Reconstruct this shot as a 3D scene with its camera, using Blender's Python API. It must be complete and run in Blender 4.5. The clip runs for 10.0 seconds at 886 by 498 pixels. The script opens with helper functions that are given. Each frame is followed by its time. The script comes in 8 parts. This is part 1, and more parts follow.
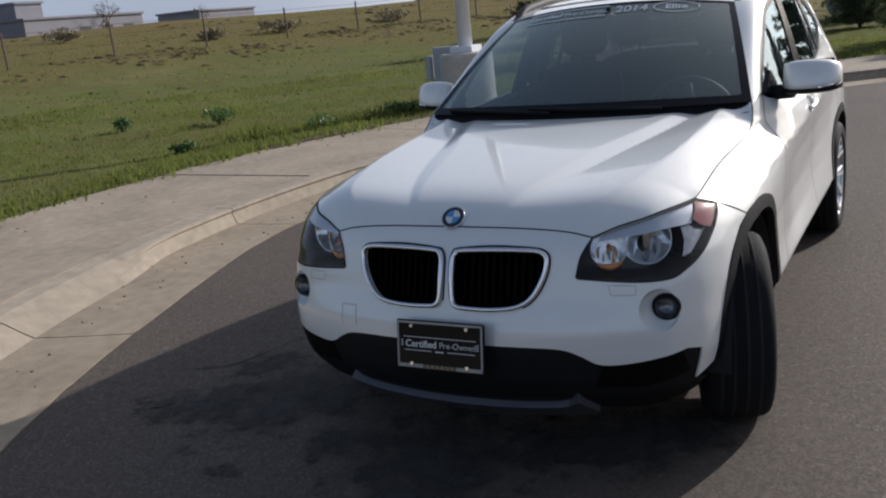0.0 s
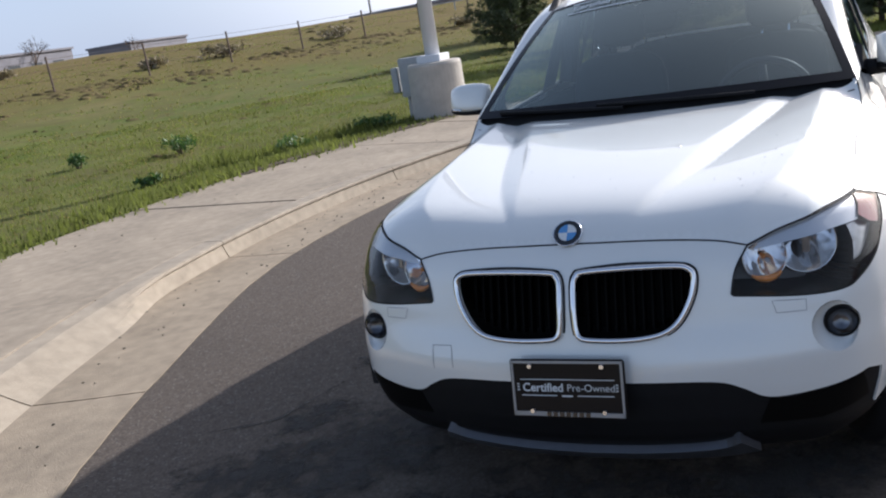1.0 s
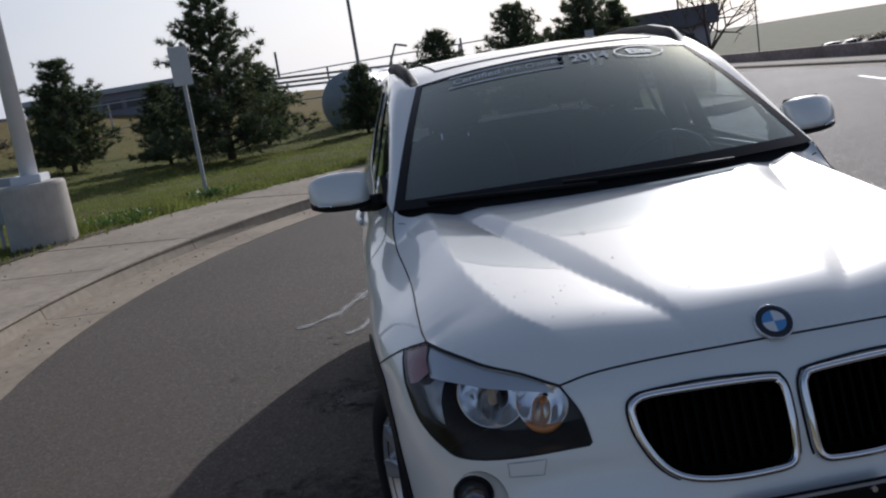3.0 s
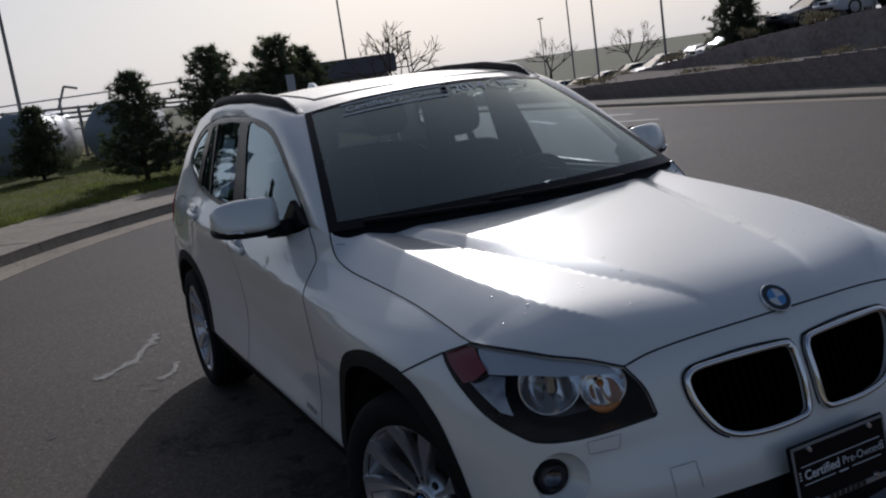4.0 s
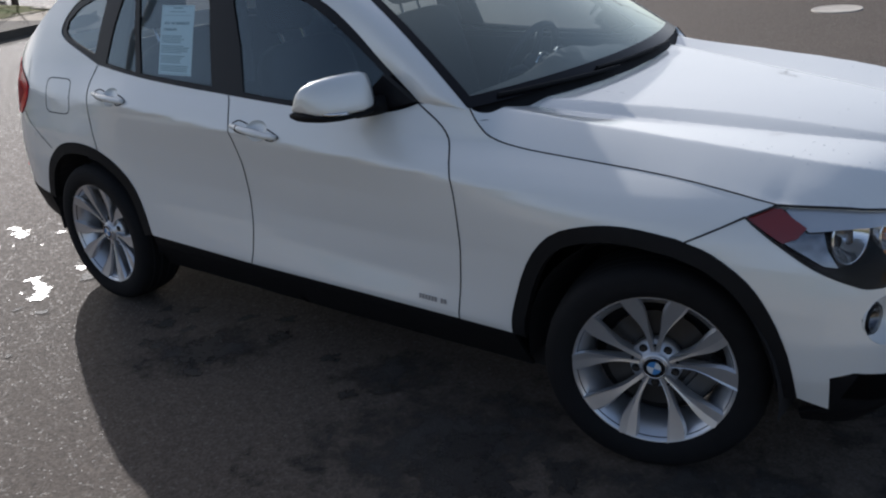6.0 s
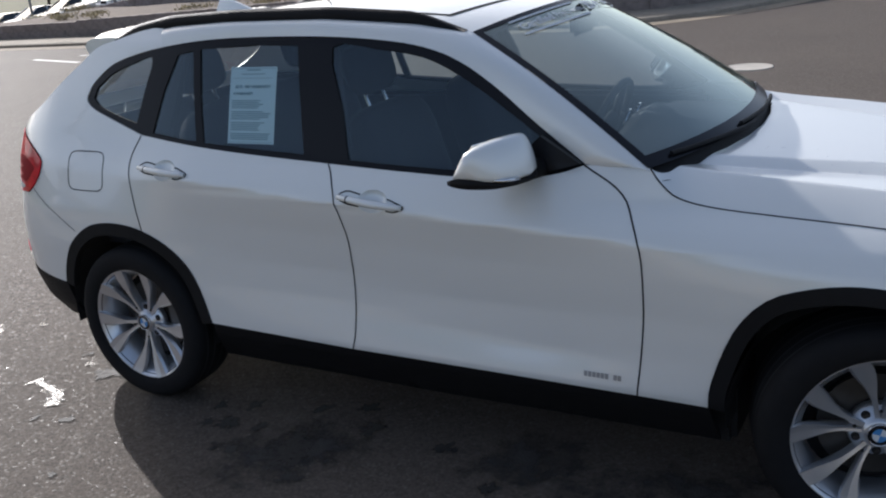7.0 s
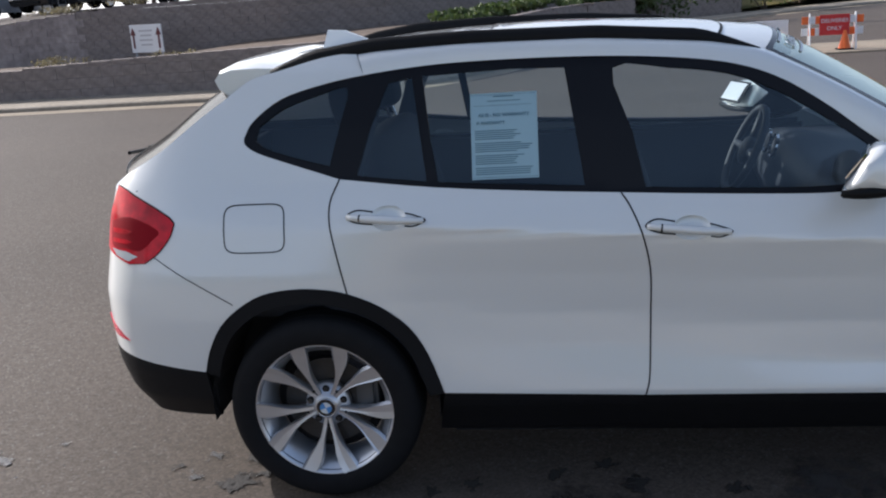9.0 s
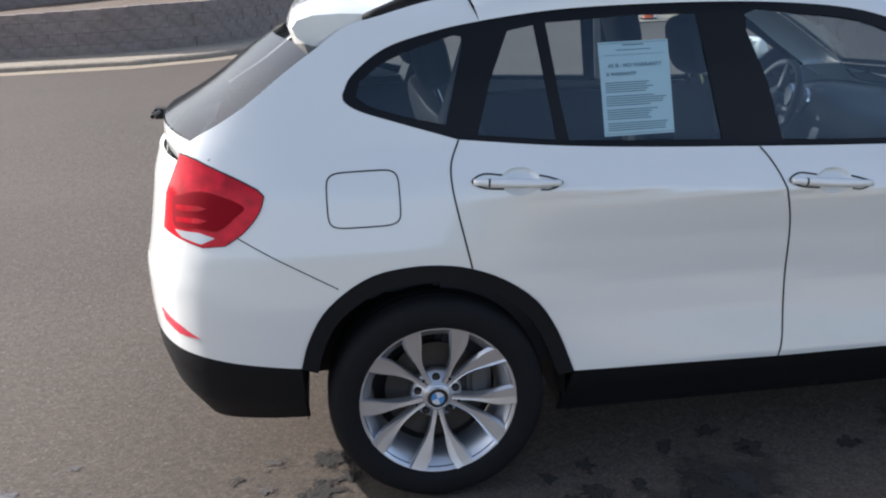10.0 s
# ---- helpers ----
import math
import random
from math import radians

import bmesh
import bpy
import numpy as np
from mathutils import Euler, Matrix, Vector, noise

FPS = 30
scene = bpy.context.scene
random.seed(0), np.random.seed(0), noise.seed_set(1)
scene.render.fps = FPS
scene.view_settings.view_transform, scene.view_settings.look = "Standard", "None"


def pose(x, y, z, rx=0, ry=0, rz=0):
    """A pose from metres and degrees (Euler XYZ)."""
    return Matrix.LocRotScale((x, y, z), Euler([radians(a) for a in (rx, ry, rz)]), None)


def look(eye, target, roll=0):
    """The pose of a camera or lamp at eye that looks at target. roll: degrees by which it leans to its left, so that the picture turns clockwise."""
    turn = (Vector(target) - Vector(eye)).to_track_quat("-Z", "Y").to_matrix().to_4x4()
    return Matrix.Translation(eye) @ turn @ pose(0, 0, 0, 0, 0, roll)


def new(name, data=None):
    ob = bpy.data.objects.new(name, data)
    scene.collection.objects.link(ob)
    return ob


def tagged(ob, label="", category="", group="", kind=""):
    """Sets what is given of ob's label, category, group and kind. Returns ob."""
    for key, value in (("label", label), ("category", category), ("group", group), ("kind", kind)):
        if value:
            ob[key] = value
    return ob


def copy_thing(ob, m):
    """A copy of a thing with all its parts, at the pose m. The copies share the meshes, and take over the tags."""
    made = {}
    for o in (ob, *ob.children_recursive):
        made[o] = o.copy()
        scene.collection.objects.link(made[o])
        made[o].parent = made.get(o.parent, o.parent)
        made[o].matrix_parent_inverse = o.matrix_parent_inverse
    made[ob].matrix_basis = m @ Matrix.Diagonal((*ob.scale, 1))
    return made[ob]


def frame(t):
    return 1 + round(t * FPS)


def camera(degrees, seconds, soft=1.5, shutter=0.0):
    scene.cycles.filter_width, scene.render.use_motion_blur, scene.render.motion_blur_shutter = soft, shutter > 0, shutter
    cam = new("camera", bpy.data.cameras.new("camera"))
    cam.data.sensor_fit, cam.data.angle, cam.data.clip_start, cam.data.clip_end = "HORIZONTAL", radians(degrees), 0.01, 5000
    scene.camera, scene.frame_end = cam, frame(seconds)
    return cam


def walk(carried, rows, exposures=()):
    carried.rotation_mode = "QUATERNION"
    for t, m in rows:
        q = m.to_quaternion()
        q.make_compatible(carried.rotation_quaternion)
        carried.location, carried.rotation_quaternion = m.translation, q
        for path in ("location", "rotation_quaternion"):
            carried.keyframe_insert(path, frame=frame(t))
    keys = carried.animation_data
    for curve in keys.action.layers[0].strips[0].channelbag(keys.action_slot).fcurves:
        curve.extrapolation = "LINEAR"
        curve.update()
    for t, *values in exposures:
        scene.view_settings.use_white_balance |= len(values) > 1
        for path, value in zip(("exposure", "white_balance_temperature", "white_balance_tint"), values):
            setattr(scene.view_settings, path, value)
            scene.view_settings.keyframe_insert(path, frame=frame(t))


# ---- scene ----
EXPO = ((0.0, -0.12, 6000, 13), (0.5, 0.12, 5950, 13), (1.0, 0.45, 5900, 13), (1.5, 0.27, 5900, 13), (2.5, -0.2, 5750, 13), (4.0, -1.2, 5700, 13), (4.5, -0.88, 5720, 13), (5.0, -0.62, 5850, 13), (5.5, -0.36, 5900, 13), (6.0, 0.03, 5900, 12), (7.5, 0.31, 5900, 12), (8.5, 0.52, 5900, 13), (9.0, 0.54, 5950, 13), (10.0, 0.97, 6000, 12))
cam = camera(50.5, 10.0, soft=2.1)
PATH = [
    (0, (3.245, 1.416, 1.487), (1.546, 0.477, 1.005), -5.6),
    (0.5, (3.213, 1.141, 1.473), (1.482, 0.282, 0.957), -6.4),
    (1, (2.999, 0.775, 1.457), (1.246, -0.068, 0.99), -9.2),
    (1.5, (2.905, 0.466, 1.448), (1.044, -0.139, 1.032), -9.8),
    (2, (2.771, 0.069, 1.448), (0.864, -0.195, 0.905), -11.1),
    (2.5, (2.557, -0.324, 1.464), (0.615, -0.436, 1.0), -12.6),
    (2.7, (2.509, -0.502, 1.453), (0.549, -0.52, 1.055), -10.3),
    (3.8, (2.318, -1.518, 1.508), (0.465, -0.873, 1.119), -9.3),
    (4, (2.323, -1.681, 1.52), (0.536, -0.865, 1.145), -8.1),
    (4.5, (2.239, -2.099, 1.643), (0.584, -1.123, 1.089), -7.3),
    (5, (1.923, -2.410, 1.670), (0.374, -1.259, 1.147), -6.9),
    (5.5, (1.568, -2.780, 1.698), (0.216, -1.421, 1.129), -6.8),
    (6, (1.111, -2.983, 1.701), (-0.099, -1.569, 0.972), -5.8),
    (6.2, (0.949, -3.036, 1.698), (-0.314, -1.632, 1.041), -7.4),
    (7.3, (-0.159, -3.413, 1.731), (-1.033, -1.715, 1.133), -5.2),
    (7.5, (-0.347, -3.487, 1.687), (-1.226, -1.769, 1.160), -6.3),
    (8, (-0.854, -3.590, 1.668), (-1.509, -1.771, 1.154), -6.4),
    (8.5, (-1.428, -3.655, 1.683), (-1.948, -1.778, 1.232), -6.4),
    (9, (-1.952, -3.678, 1.673), (-2.202, -1.768, 1.136), -3.9),
    (9.5, (-2.486, -3.55, 1.612), (-2.544, -1.633, 1.044), -2.9),
    (10, (-3.022, -3.373, 1.628), (-2.801, -1.484, 1.011), -2.5),
]
walk(cam, [(t, look(e, g, r)) for t, e, g, r in PATH], exposures=EXPO)

# ---- light ----
SUN_DIR = Vector((-1.88, 0.93, 1.0)).normalized()
world = bpy.data.worlds.new("sky")
scene.world = world
world.use_nodes = True
wt = world.node_tree
sky = wt.nodes.new("ShaderNodeTexSky")
sky.sky_type = "NISHITA"
sky.sun_disc = False
sky.sun_elevation = math.asin(SUN_DIR.z)
sky.sun_rotation = math.atan2(SUN_DIR.x, SUN_DIR.y)
sky.air_density, sky.dust_density, sky.ozone_density = 1.0, 2.5, 1.0
bgn = wt.nodes["Background"]
bgn.inputs["Strength"].default_value = 0.095
haze = wt.nodes.new("ShaderNodeMix")
haze.data_type = "RGBA"
haze.inputs["Factor"].default_value = 0.62
# thin cloud, whiter and brighter round the sun than away from it
glow = wt.nodes.new("ShaderNodeMix")
glow.data_type = "RGBA"
glow.inputs["A"].default_value = (5.3, 6.1, 7.5, 1)
glow.inputs["B"].default_value = (21.0, 19.9, 18.2, 1)
sdot = wt.nodes.new("ShaderNodeVectorMath")
sdot.operation = "DOT_PRODUCT"
sdot.inputs[1].default_value = SUN_DIR
near_sun = wt.nodes.new("ShaderNodeMapRange")
near_sun.interpolation_type = "SMOOTHSTEP"
near_sun.inputs["From Min"].default_value, near_sun.inputs["From Max"].default_value = 0.33, 1.0
wt.links.new(sdot.outputs["Value"], near_sun.inputs["Value"])
wt.links.new(near_sun.outputs[0], glow.inputs["Factor"])
wt.links.new(glow.outputs["Result"], haze.inputs["B"])
cloud = wt.nodes.new("ShaderNodeTexNoise")
cloud.inputs["Scale"].default_value, cloud.inputs["Detail"].default_value = 2.2, 6
cr = wt.nodes.new("ShaderNodeMapRange")
cr.inputs["To Min"].default_value, cr.inputs["To Max"].default_value = 0.75, 1.15
wtc = wt.nodes.new("ShaderNodeTexCoord")
wmp = wt.nodes.new("ShaderNodeMapping")
wmp.inputs["Scale"].default_value = (1, 1, 3)
wt.links.new(wtc.outputs["Generated"], wmp.inputs["Vector"])
wt.links.new(wmp.outputs[0], cloud.inputs["Vector"])
wt.links.new(cloud.outputs[0], cr.inputs["Value"])
wt.links.new(wtc.outputs["Generated"], sdot.inputs[0])
sep = wt.nodes.new("ShaderNodeSeparateXYZ")
lowsky = wt.nodes.new("ShaderNodeMapRange")
lowsky.inputs["From Min"].default_value, lowsky.inputs["From Max"].default_value = 0.0, 0.55
lowsky.inputs["To Min"].default_value, lowsky.inputs["To Max"].default_value = 0.78, 0.12
thin = wt.nodes.new("ShaderNodeMath")
thin.operation = "MULTIPLY"
wt.links.new(wtc.outputs["Generated"], sep.inputs[0])
wt.links.new(sep.outputs["Z"], lowsky.inputs["Value"])
wt.links.new(lowsky.outputs[0], thin.inputs[0])
wt.links.new(cr.outputs[0], thin.inputs[1])
wt.links.new(thin.outputs[0], haze.inputs["Factor"])
wt.links.new(sky.outputs[0], haze.inputs["A"])
wt.links.new(haze.outputs["Result"], bgn.inputs["Color"])
sun = new("sun", bpy.data.lights.new("sun", "SUN"))
sun.data.energy, sun.data.angle, sun.data.color = 4.6, radians(0.6), (1.0, 0.93, 0.84)
sun.matrix_world = look(SUN_DIR * 60, (0, 0, 0))


# ---- materials ----
def mat(name, color, rough=0.5, metal=0.0, vary=0.0, scale=8.0, bump=0.0, bscale=60.0, coat=0.0, dark=None, rvary=0.0):
    """A principled surface with two scales of colour variation and fine relief."""
    m = bpy.data.materials.new(name)
    m.use_nodes = True
    nt = m.node_tree
    b = nt.nodes["Principled BSDF"]
    b.inputs["Base Color"].default_value = (*color, 1)
    b.inputs["Roughness"].default_value = rough
    b.inputs["Metallic"].default_value = metal
    b.inputs["Coat Weight"].default_value = coat
    b.inputs["Coat Roughness"].default_value = 0.04
    tc = nt.nodes.new("ShaderNodeTexCoord")
    if vary > 0:
        big = nt.nodes.new("ShaderNodeTexNoise")
        big.inputs["Scale"].default_value, big.inputs["Detail"].default_value = scale * 0.12, 5
        fine = nt.nodes.new("ShaderNodeTexNoise")
        fine.inputs["Scale"].default_value, fine.inputs["Detail"].default_value = scale, 6
        add = nt.nodes.new("ShaderNodeMath")
        add.operation = "ADD"
        ramp = nt.nodes.new("ShaderNodeMapRange")
        ramp.inputs["From Min"].default_value, ramp.inputs["From Max"].default_value = 0.65, 1.35
        mix = nt.nodes.new("ShaderNodeMix")
        mix.data_type = "RGBA"
        lo = dark if dark else tuple(c * (1 - vary) for c in color)
        mix.inputs["A"].default_value = (*lo, 1)
        mix.inputs["B"].default_value = (*[min(1, c * (1 + vary * 0.6)) for c in color], 1)
        for n in (big, fine):
            nt.links.new(tc.outputs["Object"], n.inputs["Vector"])
        nt.links.new(big.outputs[0], add.inputs[0])
        nt.links.new(fine.outputs[0], add.inputs[1])
        nt.links.new(add.outputs[0], ramp.inputs["Value"])
        nt.links.new(ramp.outputs[0], mix.inputs["Factor"])
        nt.links.new(mix.outputs["Result"], b.inputs["Base Color"])
        if rvary > 0:
            rr = nt.nodes.new("ShaderNodeMapRange")
            rr.inputs["From Min"].default_value, rr.inputs["From Max"].default_value = 0.65, 1.35
            rr.inputs["To Min"].default_value, rr.inputs["To Max"].default_value = rough - rvary, rough + rvary
            nt.links.new(add.outputs[0], rr.inputs["Value"])
            nt.links.new(rr.outputs[0], b.inputs["Roughness"])
    if bump > 0:
        bn = nt.nodes.new("ShaderNodeTexNoise")
        bn.inputs["Scale"].default_value, bn.inputs["Detail"].default_value = bscale, 8
        bp = nt.nodes.new("ShaderNodeBump")
        bp.inputs["Strength"].default_value, bp.inputs["Distance"].default_value = min(1.0, bump), 0.01
        nt.links.new(tc.outputs["Object"], bn.inputs["Vector"])
        nt.links.new(bn.outputs[0], bp.inputs["Height"])
        nt.links.new(bp.outputs[0], b.inputs["Normal"])
    return m


def glass_mat(name, tint, gloss=1.0, rough=0.0, least=0.05, power=3.2):
    """A thin pane: lets tinted light through, and mirrors by Fresnel."""
    m = bpy.data.materials.new(name)
    m.use_nodes = True
    nt = m.node_tree
    nt.nodes.clear()
    out = nt.nodes.new("ShaderNodeOutputMaterial")
    tr = nt.nodes.new("ShaderNodeBsdfTransparent")
    tr.inputs[0].default_value = (*tint, 1)
    gl = nt.nodes.new("ShaderNodeBsdfGlossy")
    gl.inputs["Roughness"].default_value = rough
    gl.inputs["Color"].default_value = (gloss, gloss, gloss, 1)
    # both faces of a thin pane mirror alike
    lw = nt.nodes.new("ShaderNodeLayerWeight")
    lw.inputs["Blend"].default_value = 0.5
    pw = nt.nodes.new("ShaderNodeMath")
    pw.operation = "POWER"
    pw.inputs[1].default_value = power
    fr = nt.nodes.new("ShaderNodeMapRange")
    fr.inputs["To Min"].default_value, fr.inputs["To Max"].default_value = least, 1.0
    nt.links.new(lw.outputs["Facing"], pw.inputs[0])
    nt.links.new(pw.outputs[0], fr.inputs["Value"])
    mx = nt.nodes.new("ShaderNodeMixShader")
    nt.links.new(fr.outputs[0], mx.inputs[0])
    nt.links.new(tr.outputs[0], mx.inputs[1])
    nt.links.new(gl.outputs[0], mx.inputs[2])
    nt.links.new(mx.outputs[0], out.inputs[0])
    return m


M_PAINT = mat("pearl_white_paint", (0.815, 0.822, 0.795), 0.34, metal=0.16, coat=1.0, vary=0.012, scale=3)
M_PAINT.node_tree.nodes["Principled BSDF"].inputs["Coat Roughness"].default_value = 0.03
M_PAINT.node_tree.nodes["Principled BSDF"].inputs["Specular IOR Level"].default_value = 0.2
M_BLACK = mat("black_plastic", (0.011, 0.011, 0.012), 0.55, vary=0.15, scale=30, bump=0.15, bscale=900)
M_BLACK.node_tree.nodes["Principled BSDF"].inputs["Specular IOR Level"].default_value = 0.13
M_GLOSSBLK = mat("gloss_black", (0.007, 0.007, 0.009), 0.2)
M_GLOSSBLK.node_tree.nodes["Principled BSDF"].inputs["Specular IOR Level"].default_value = 0.2
M_GRILLE = mat("grille_black", (0.004, 0.004, 0.004), 0.5)
M_GRILLE.node_tree.nodes["Principled BSDF"].inputs["Specular IOR Level"].default_value = 0.05
M_GAP = mat("gap_shadow_rubber", (0.012, 0.012, 0.013), 0.8)
M_RUBBER = mat("tyre_rubber", (0.011, 0.011, 0.012), 0.8, vary=0.2, scale=25, bump=0.2, bscale=300)
M_RUBBER.node_tree.nodes["Principled BSDF"].inputs["Specular IOR Level"].default_value = 0.2
M_ALLOY = mat("alloy", (0.66, 0.67, 0.69), 0.3, metal=0.75, vary=0.06, scale=20, coat=0.3)
M_CHROME = mat("chrome", (0.8, 0.8, 0.82), 0.12, metal=1.0)
M_SILVER = mat("silver_trim", (0.36, 0.37, 0.39), 0.38, metal=0.6, vary=0.05, scale=30)
M_SKID = mat("skid_plate_metal", (0.11, 0.115, 0.13), 0.38, metal=0.5, vary=0.1, scale=30)
M_DISC = mat("brake_steel", (0.07, 0.066, 0.062), 0.45, metal=0.7, vary=0.2, scale=30)
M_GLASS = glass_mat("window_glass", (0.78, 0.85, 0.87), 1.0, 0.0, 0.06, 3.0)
# the blue of a reflected sky is put into the gloss colour
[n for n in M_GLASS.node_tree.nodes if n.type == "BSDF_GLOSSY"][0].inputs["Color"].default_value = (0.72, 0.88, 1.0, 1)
M_WS = glass_mat("windscreen_glass", (0.78, 0.86, 0.89), 1.0, 0.0, 0.095, 2.2)
# the gloss colour shifts the reflected sky from blue towards green
[n for n in M_WS.node_tree.nodes if n.type == "BSDF_GLOSSY"][0].inputs["Color"].default_value = (0.92, 1.0, 0.91, 1)
# dark tint with a dim, slightly rough gloss
M_REARGLASS = glass_mat("dull_rear_glass", (0.30, 0.31, 0.32), 0.42, 0.12, 0.05, 3.2)
M_LENS = glass_mat("lamp_lens", (0.93, 0.94, 0.95), 0.6, 0.0, 0.02)
M_RED = mat("red_lamp_plastic", (0.66, 0.006, 0.022), 0.3, coat=0.35, vary=0.5, scale=26)
M_RED.node_tree.nodes["Principled BSDF"].inputs["Specular IOR Level"].default_value = 0.15
M_REFL = mat("red_reflector", (0.75, 0.05, 0.08), 0.2, coat=1.0)
M_AMBER = mat("amber_bulb", (0.75, 0.27, 0.06), 0.15, coat=0.5, vary=0.4, scale=70)
M_SEAT = mat("seat_cloth", (0.010, 0.012, 0.018), 0.85, vary=0.2, scale=40, bump=0.2, bscale=400)
M_CABIN = mat("cabin_plastic", (0.014, 0.017, 0.026), 0.6, vary=0.12, scale=20, bump=0.1, bscale=500)
M_LINER = mat("headlining", (0.09, 0.092, 0.098), 0.9, vary=0.08, scale=30)
M_PAPER = mat("paper", (0.62, 0.74, 0.76), 0.6, vary=0.02, scale=20)
M_INK = mat("print_ink", (0.13, 0.22, 0.25), 0.6)
M_WHITE = mat("white_vinyl", (0.70, 0.72, 0.73), 0.5)
M_BLUE = mat("badge_blue", (0.10, 0.30, 0.62), 0.15, coat=1.0)
M_BADGEBLK = mat("badge_black", (0.01, 0.01, 0.012), 0.15, coat=1.0)



def asphalt(name, tone):
    """Rolled asphalt: stones of many shades in dark binder, with faint worn patches."""
    m = mat(name, tone, 0.74, bump=0.36, bscale=330)
    nt = m.node_tree
    b = nt.nodes["Principled BSDF"]
    tc = nt.nodes.new("ShaderNodeTexCoord")
    vo = nt.nodes.new("ShaderNodeTexVoronoi")
    vo.inputs["Scale"].default_value = 125
    sp = nt.nodes.new("ShaderNodeSeparateColor")
    wear = nt.nodes.new("ShaderNodeTexNoise")
    wear.inputs["Scale"].default_value, wear.inputs["Detail"].default_value = 0.45, 4
    grain = nt.nodes.new("ShaderNodeTexNoise")
    grain.inputs["Scale"].default_value, grain.inputs["Detail"].default_value = 26, 6
    for n in (vo, wear, grain):
        nt.links.new(tc.outputs["Object"], n.inputs["Vector"])
    nt.links.new(vo.outputs["Color"], sp.inputs[0])
    val = None
    for src, lo_, hi_, f0, f1 in ((sp.outputs[0], 0.72, 1.32, 0, 1), (wear.outputs[0], 0.9, 1.1, 0.3, 0.7), (grain.outputs[0], 0.86, 1.14, 0.3, 0.7)):
        mr = nt.nodes.new("ShaderNodeMapRange")
        mr.inputs["From Min"].default_value, mr.inputs["From Max"].default_value = f0, f1
        mr.inputs["To Min"].default_value, mr.inputs["To Max"].default_value = lo_, hi_
        nt.links.new(src, mr.inputs["Value"])
        if val is None:
            val = mr.outputs[0]
        else:
            mu = nt.nodes.new("ShaderNodeMath")
            mu.operation = "MULTIPLY"
            nt.links.new(val, mu.inputs[0])
            nt.links.new(mr.outputs[0], mu.inputs[1])
            val = mu.outputs[0]
    polish = nt.nodes.new("ShaderNodeMapRange")
    polish.inputs["From Min"].default_value, polish.inputs["From Max"].default_value = 0.90, 1.0
    polish.inputs["To Min"].default_value, polish.inputs["To Max"].default_value = 0.82, 0.34
    nt.links.new(sp.outputs[1], polish.inputs["Value"])
    nt.links.new(polish.outputs[0], b.inputs["Roughness"])
    hs = nt.nodes.new("ShaderNodeHueSaturation")
    hs.inputs["Color"].default_value = (*tone, 1)
    nt.links.new(val, hs.inputs["Value"])
    nt.links.new(hs.outputs[0], b.inputs["Base Color"])
    b.inputs["Specular IOR Level"].default_value = 0.28
    return m


M_ASPH = asphalt("asphalt", (0.095, 0.0765, 0.0615))


def patchy(m, low, high, scale):
    """Lets a patch on the road thin out towards its rim, in ragged specks."""
    nt = m.node_tree
    out = nt.nodes["Material Output"]
    at = nt.nodes.new("ShaderNodeAttribute")
    at.attribute_name = "spread"
    tc = nt.nodes.new("ShaderNodeTexCoord")
    nz = nt.nodes.new("ShaderNodeTexNoise")
    nz.inputs["Scale"].default_value, nz.inputs["Detail"].default_value, nz.inputs["Roughness"].default_value = scale, 6, 0.65
    nt.links.new(tc.outputs["Object"], nz.inputs["Vector"])
    ad = nt.nodes.new("ShaderNodeMath")
    ad.operation = "MULTIPLY_ADD"
    ad.inputs[1].default_value = 1.9
    rim = nt.nodes.new("ShaderNodeMath")
    rim.operation = "SUBTRACT"
    rim.inputs[1].default_value = 0.45
    nt.links.new(at.outputs["Fac"], rim.inputs[0])
    nt.links.new(rim.outputs[0], ad.inputs[2])
    nt.links.new(nz.outputs[0], ad.inputs[0])
    mr = nt.nodes.new("ShaderNodeMapRange")
    mr.interpolation_type = "SMOOTHSTEP"
    mr.inputs["From Min"].default_value, mr.inputs["From Max"].default_value = low, high
    nt.links.new(ad.outputs[0], mr.inputs["Value"])
    tr = nt.nodes.new("ShaderNodeBsdfTransparent")
    mx = nt.nodes.new("ShaderNodeMixShader")
    nt.links.new(mr.outputs[0], mx.inputs[0])
    nt.links.new(tr.outputs[0], mx.inputs[1])
    nt.links.new(nt.nodes["Principled BSDF"].outputs[0], mx.inputs[2])
    nt.links.new(mx.outputs[0], out.inputs[0])
    return m


M_STAIN_SHADE = patchy(mat("stain_and_shade", (0.042, 0.038, 0.035), 0.85, vary=0.3, scale=30, bump=0.6, bscale=120), 0.55, 1.25, 9)
M_OIL = patchy(mat("fresh_oil", (0.026, 0.023, 0.021), 0.7, vary=0.3, scale=30, bump=0.4, bscale=120), 0.72, 1.02, 32)
M_SALT = mat("dried_residue", (0.62, 0.60, 0.56), 0.6, vary=0.3, scale=40, bump=0.3, bscale=200)
M_WET = patchy(mat("wet_patch", (0.12, 0.115, 0.11), 0.2, vary=0.2, scale=40, bump=0.25, bscale=60), 0.72, 1.25, 34)
M_CONC = mat("concrete", (0.33, 0.272, 0.20), 0.88, vary=0.3, scale=12, bump=0.35, bscale=140)
M_GUT = mat("gutter_concrete", (0.32, 0.258, 0.182), 0.88, vary=0.32, scale=11, bump=0.35, bscale=140)
M_KERB = mat("kerb_concrete", (0.345, 0.292, 0.222), 0.88, vary=0.28, scale=12, bump=0.4, bscale=140)
M_JOINT = mat("joint_dirt", (0.10, 0.085, 0.065), 0.95, vary=0.3, scale=40)
M_DIRT = mat("dirt", (0.125, 0.088, 0.06), 0.95, vary=0.35, scale=6, bump=0.6, bscale=60)
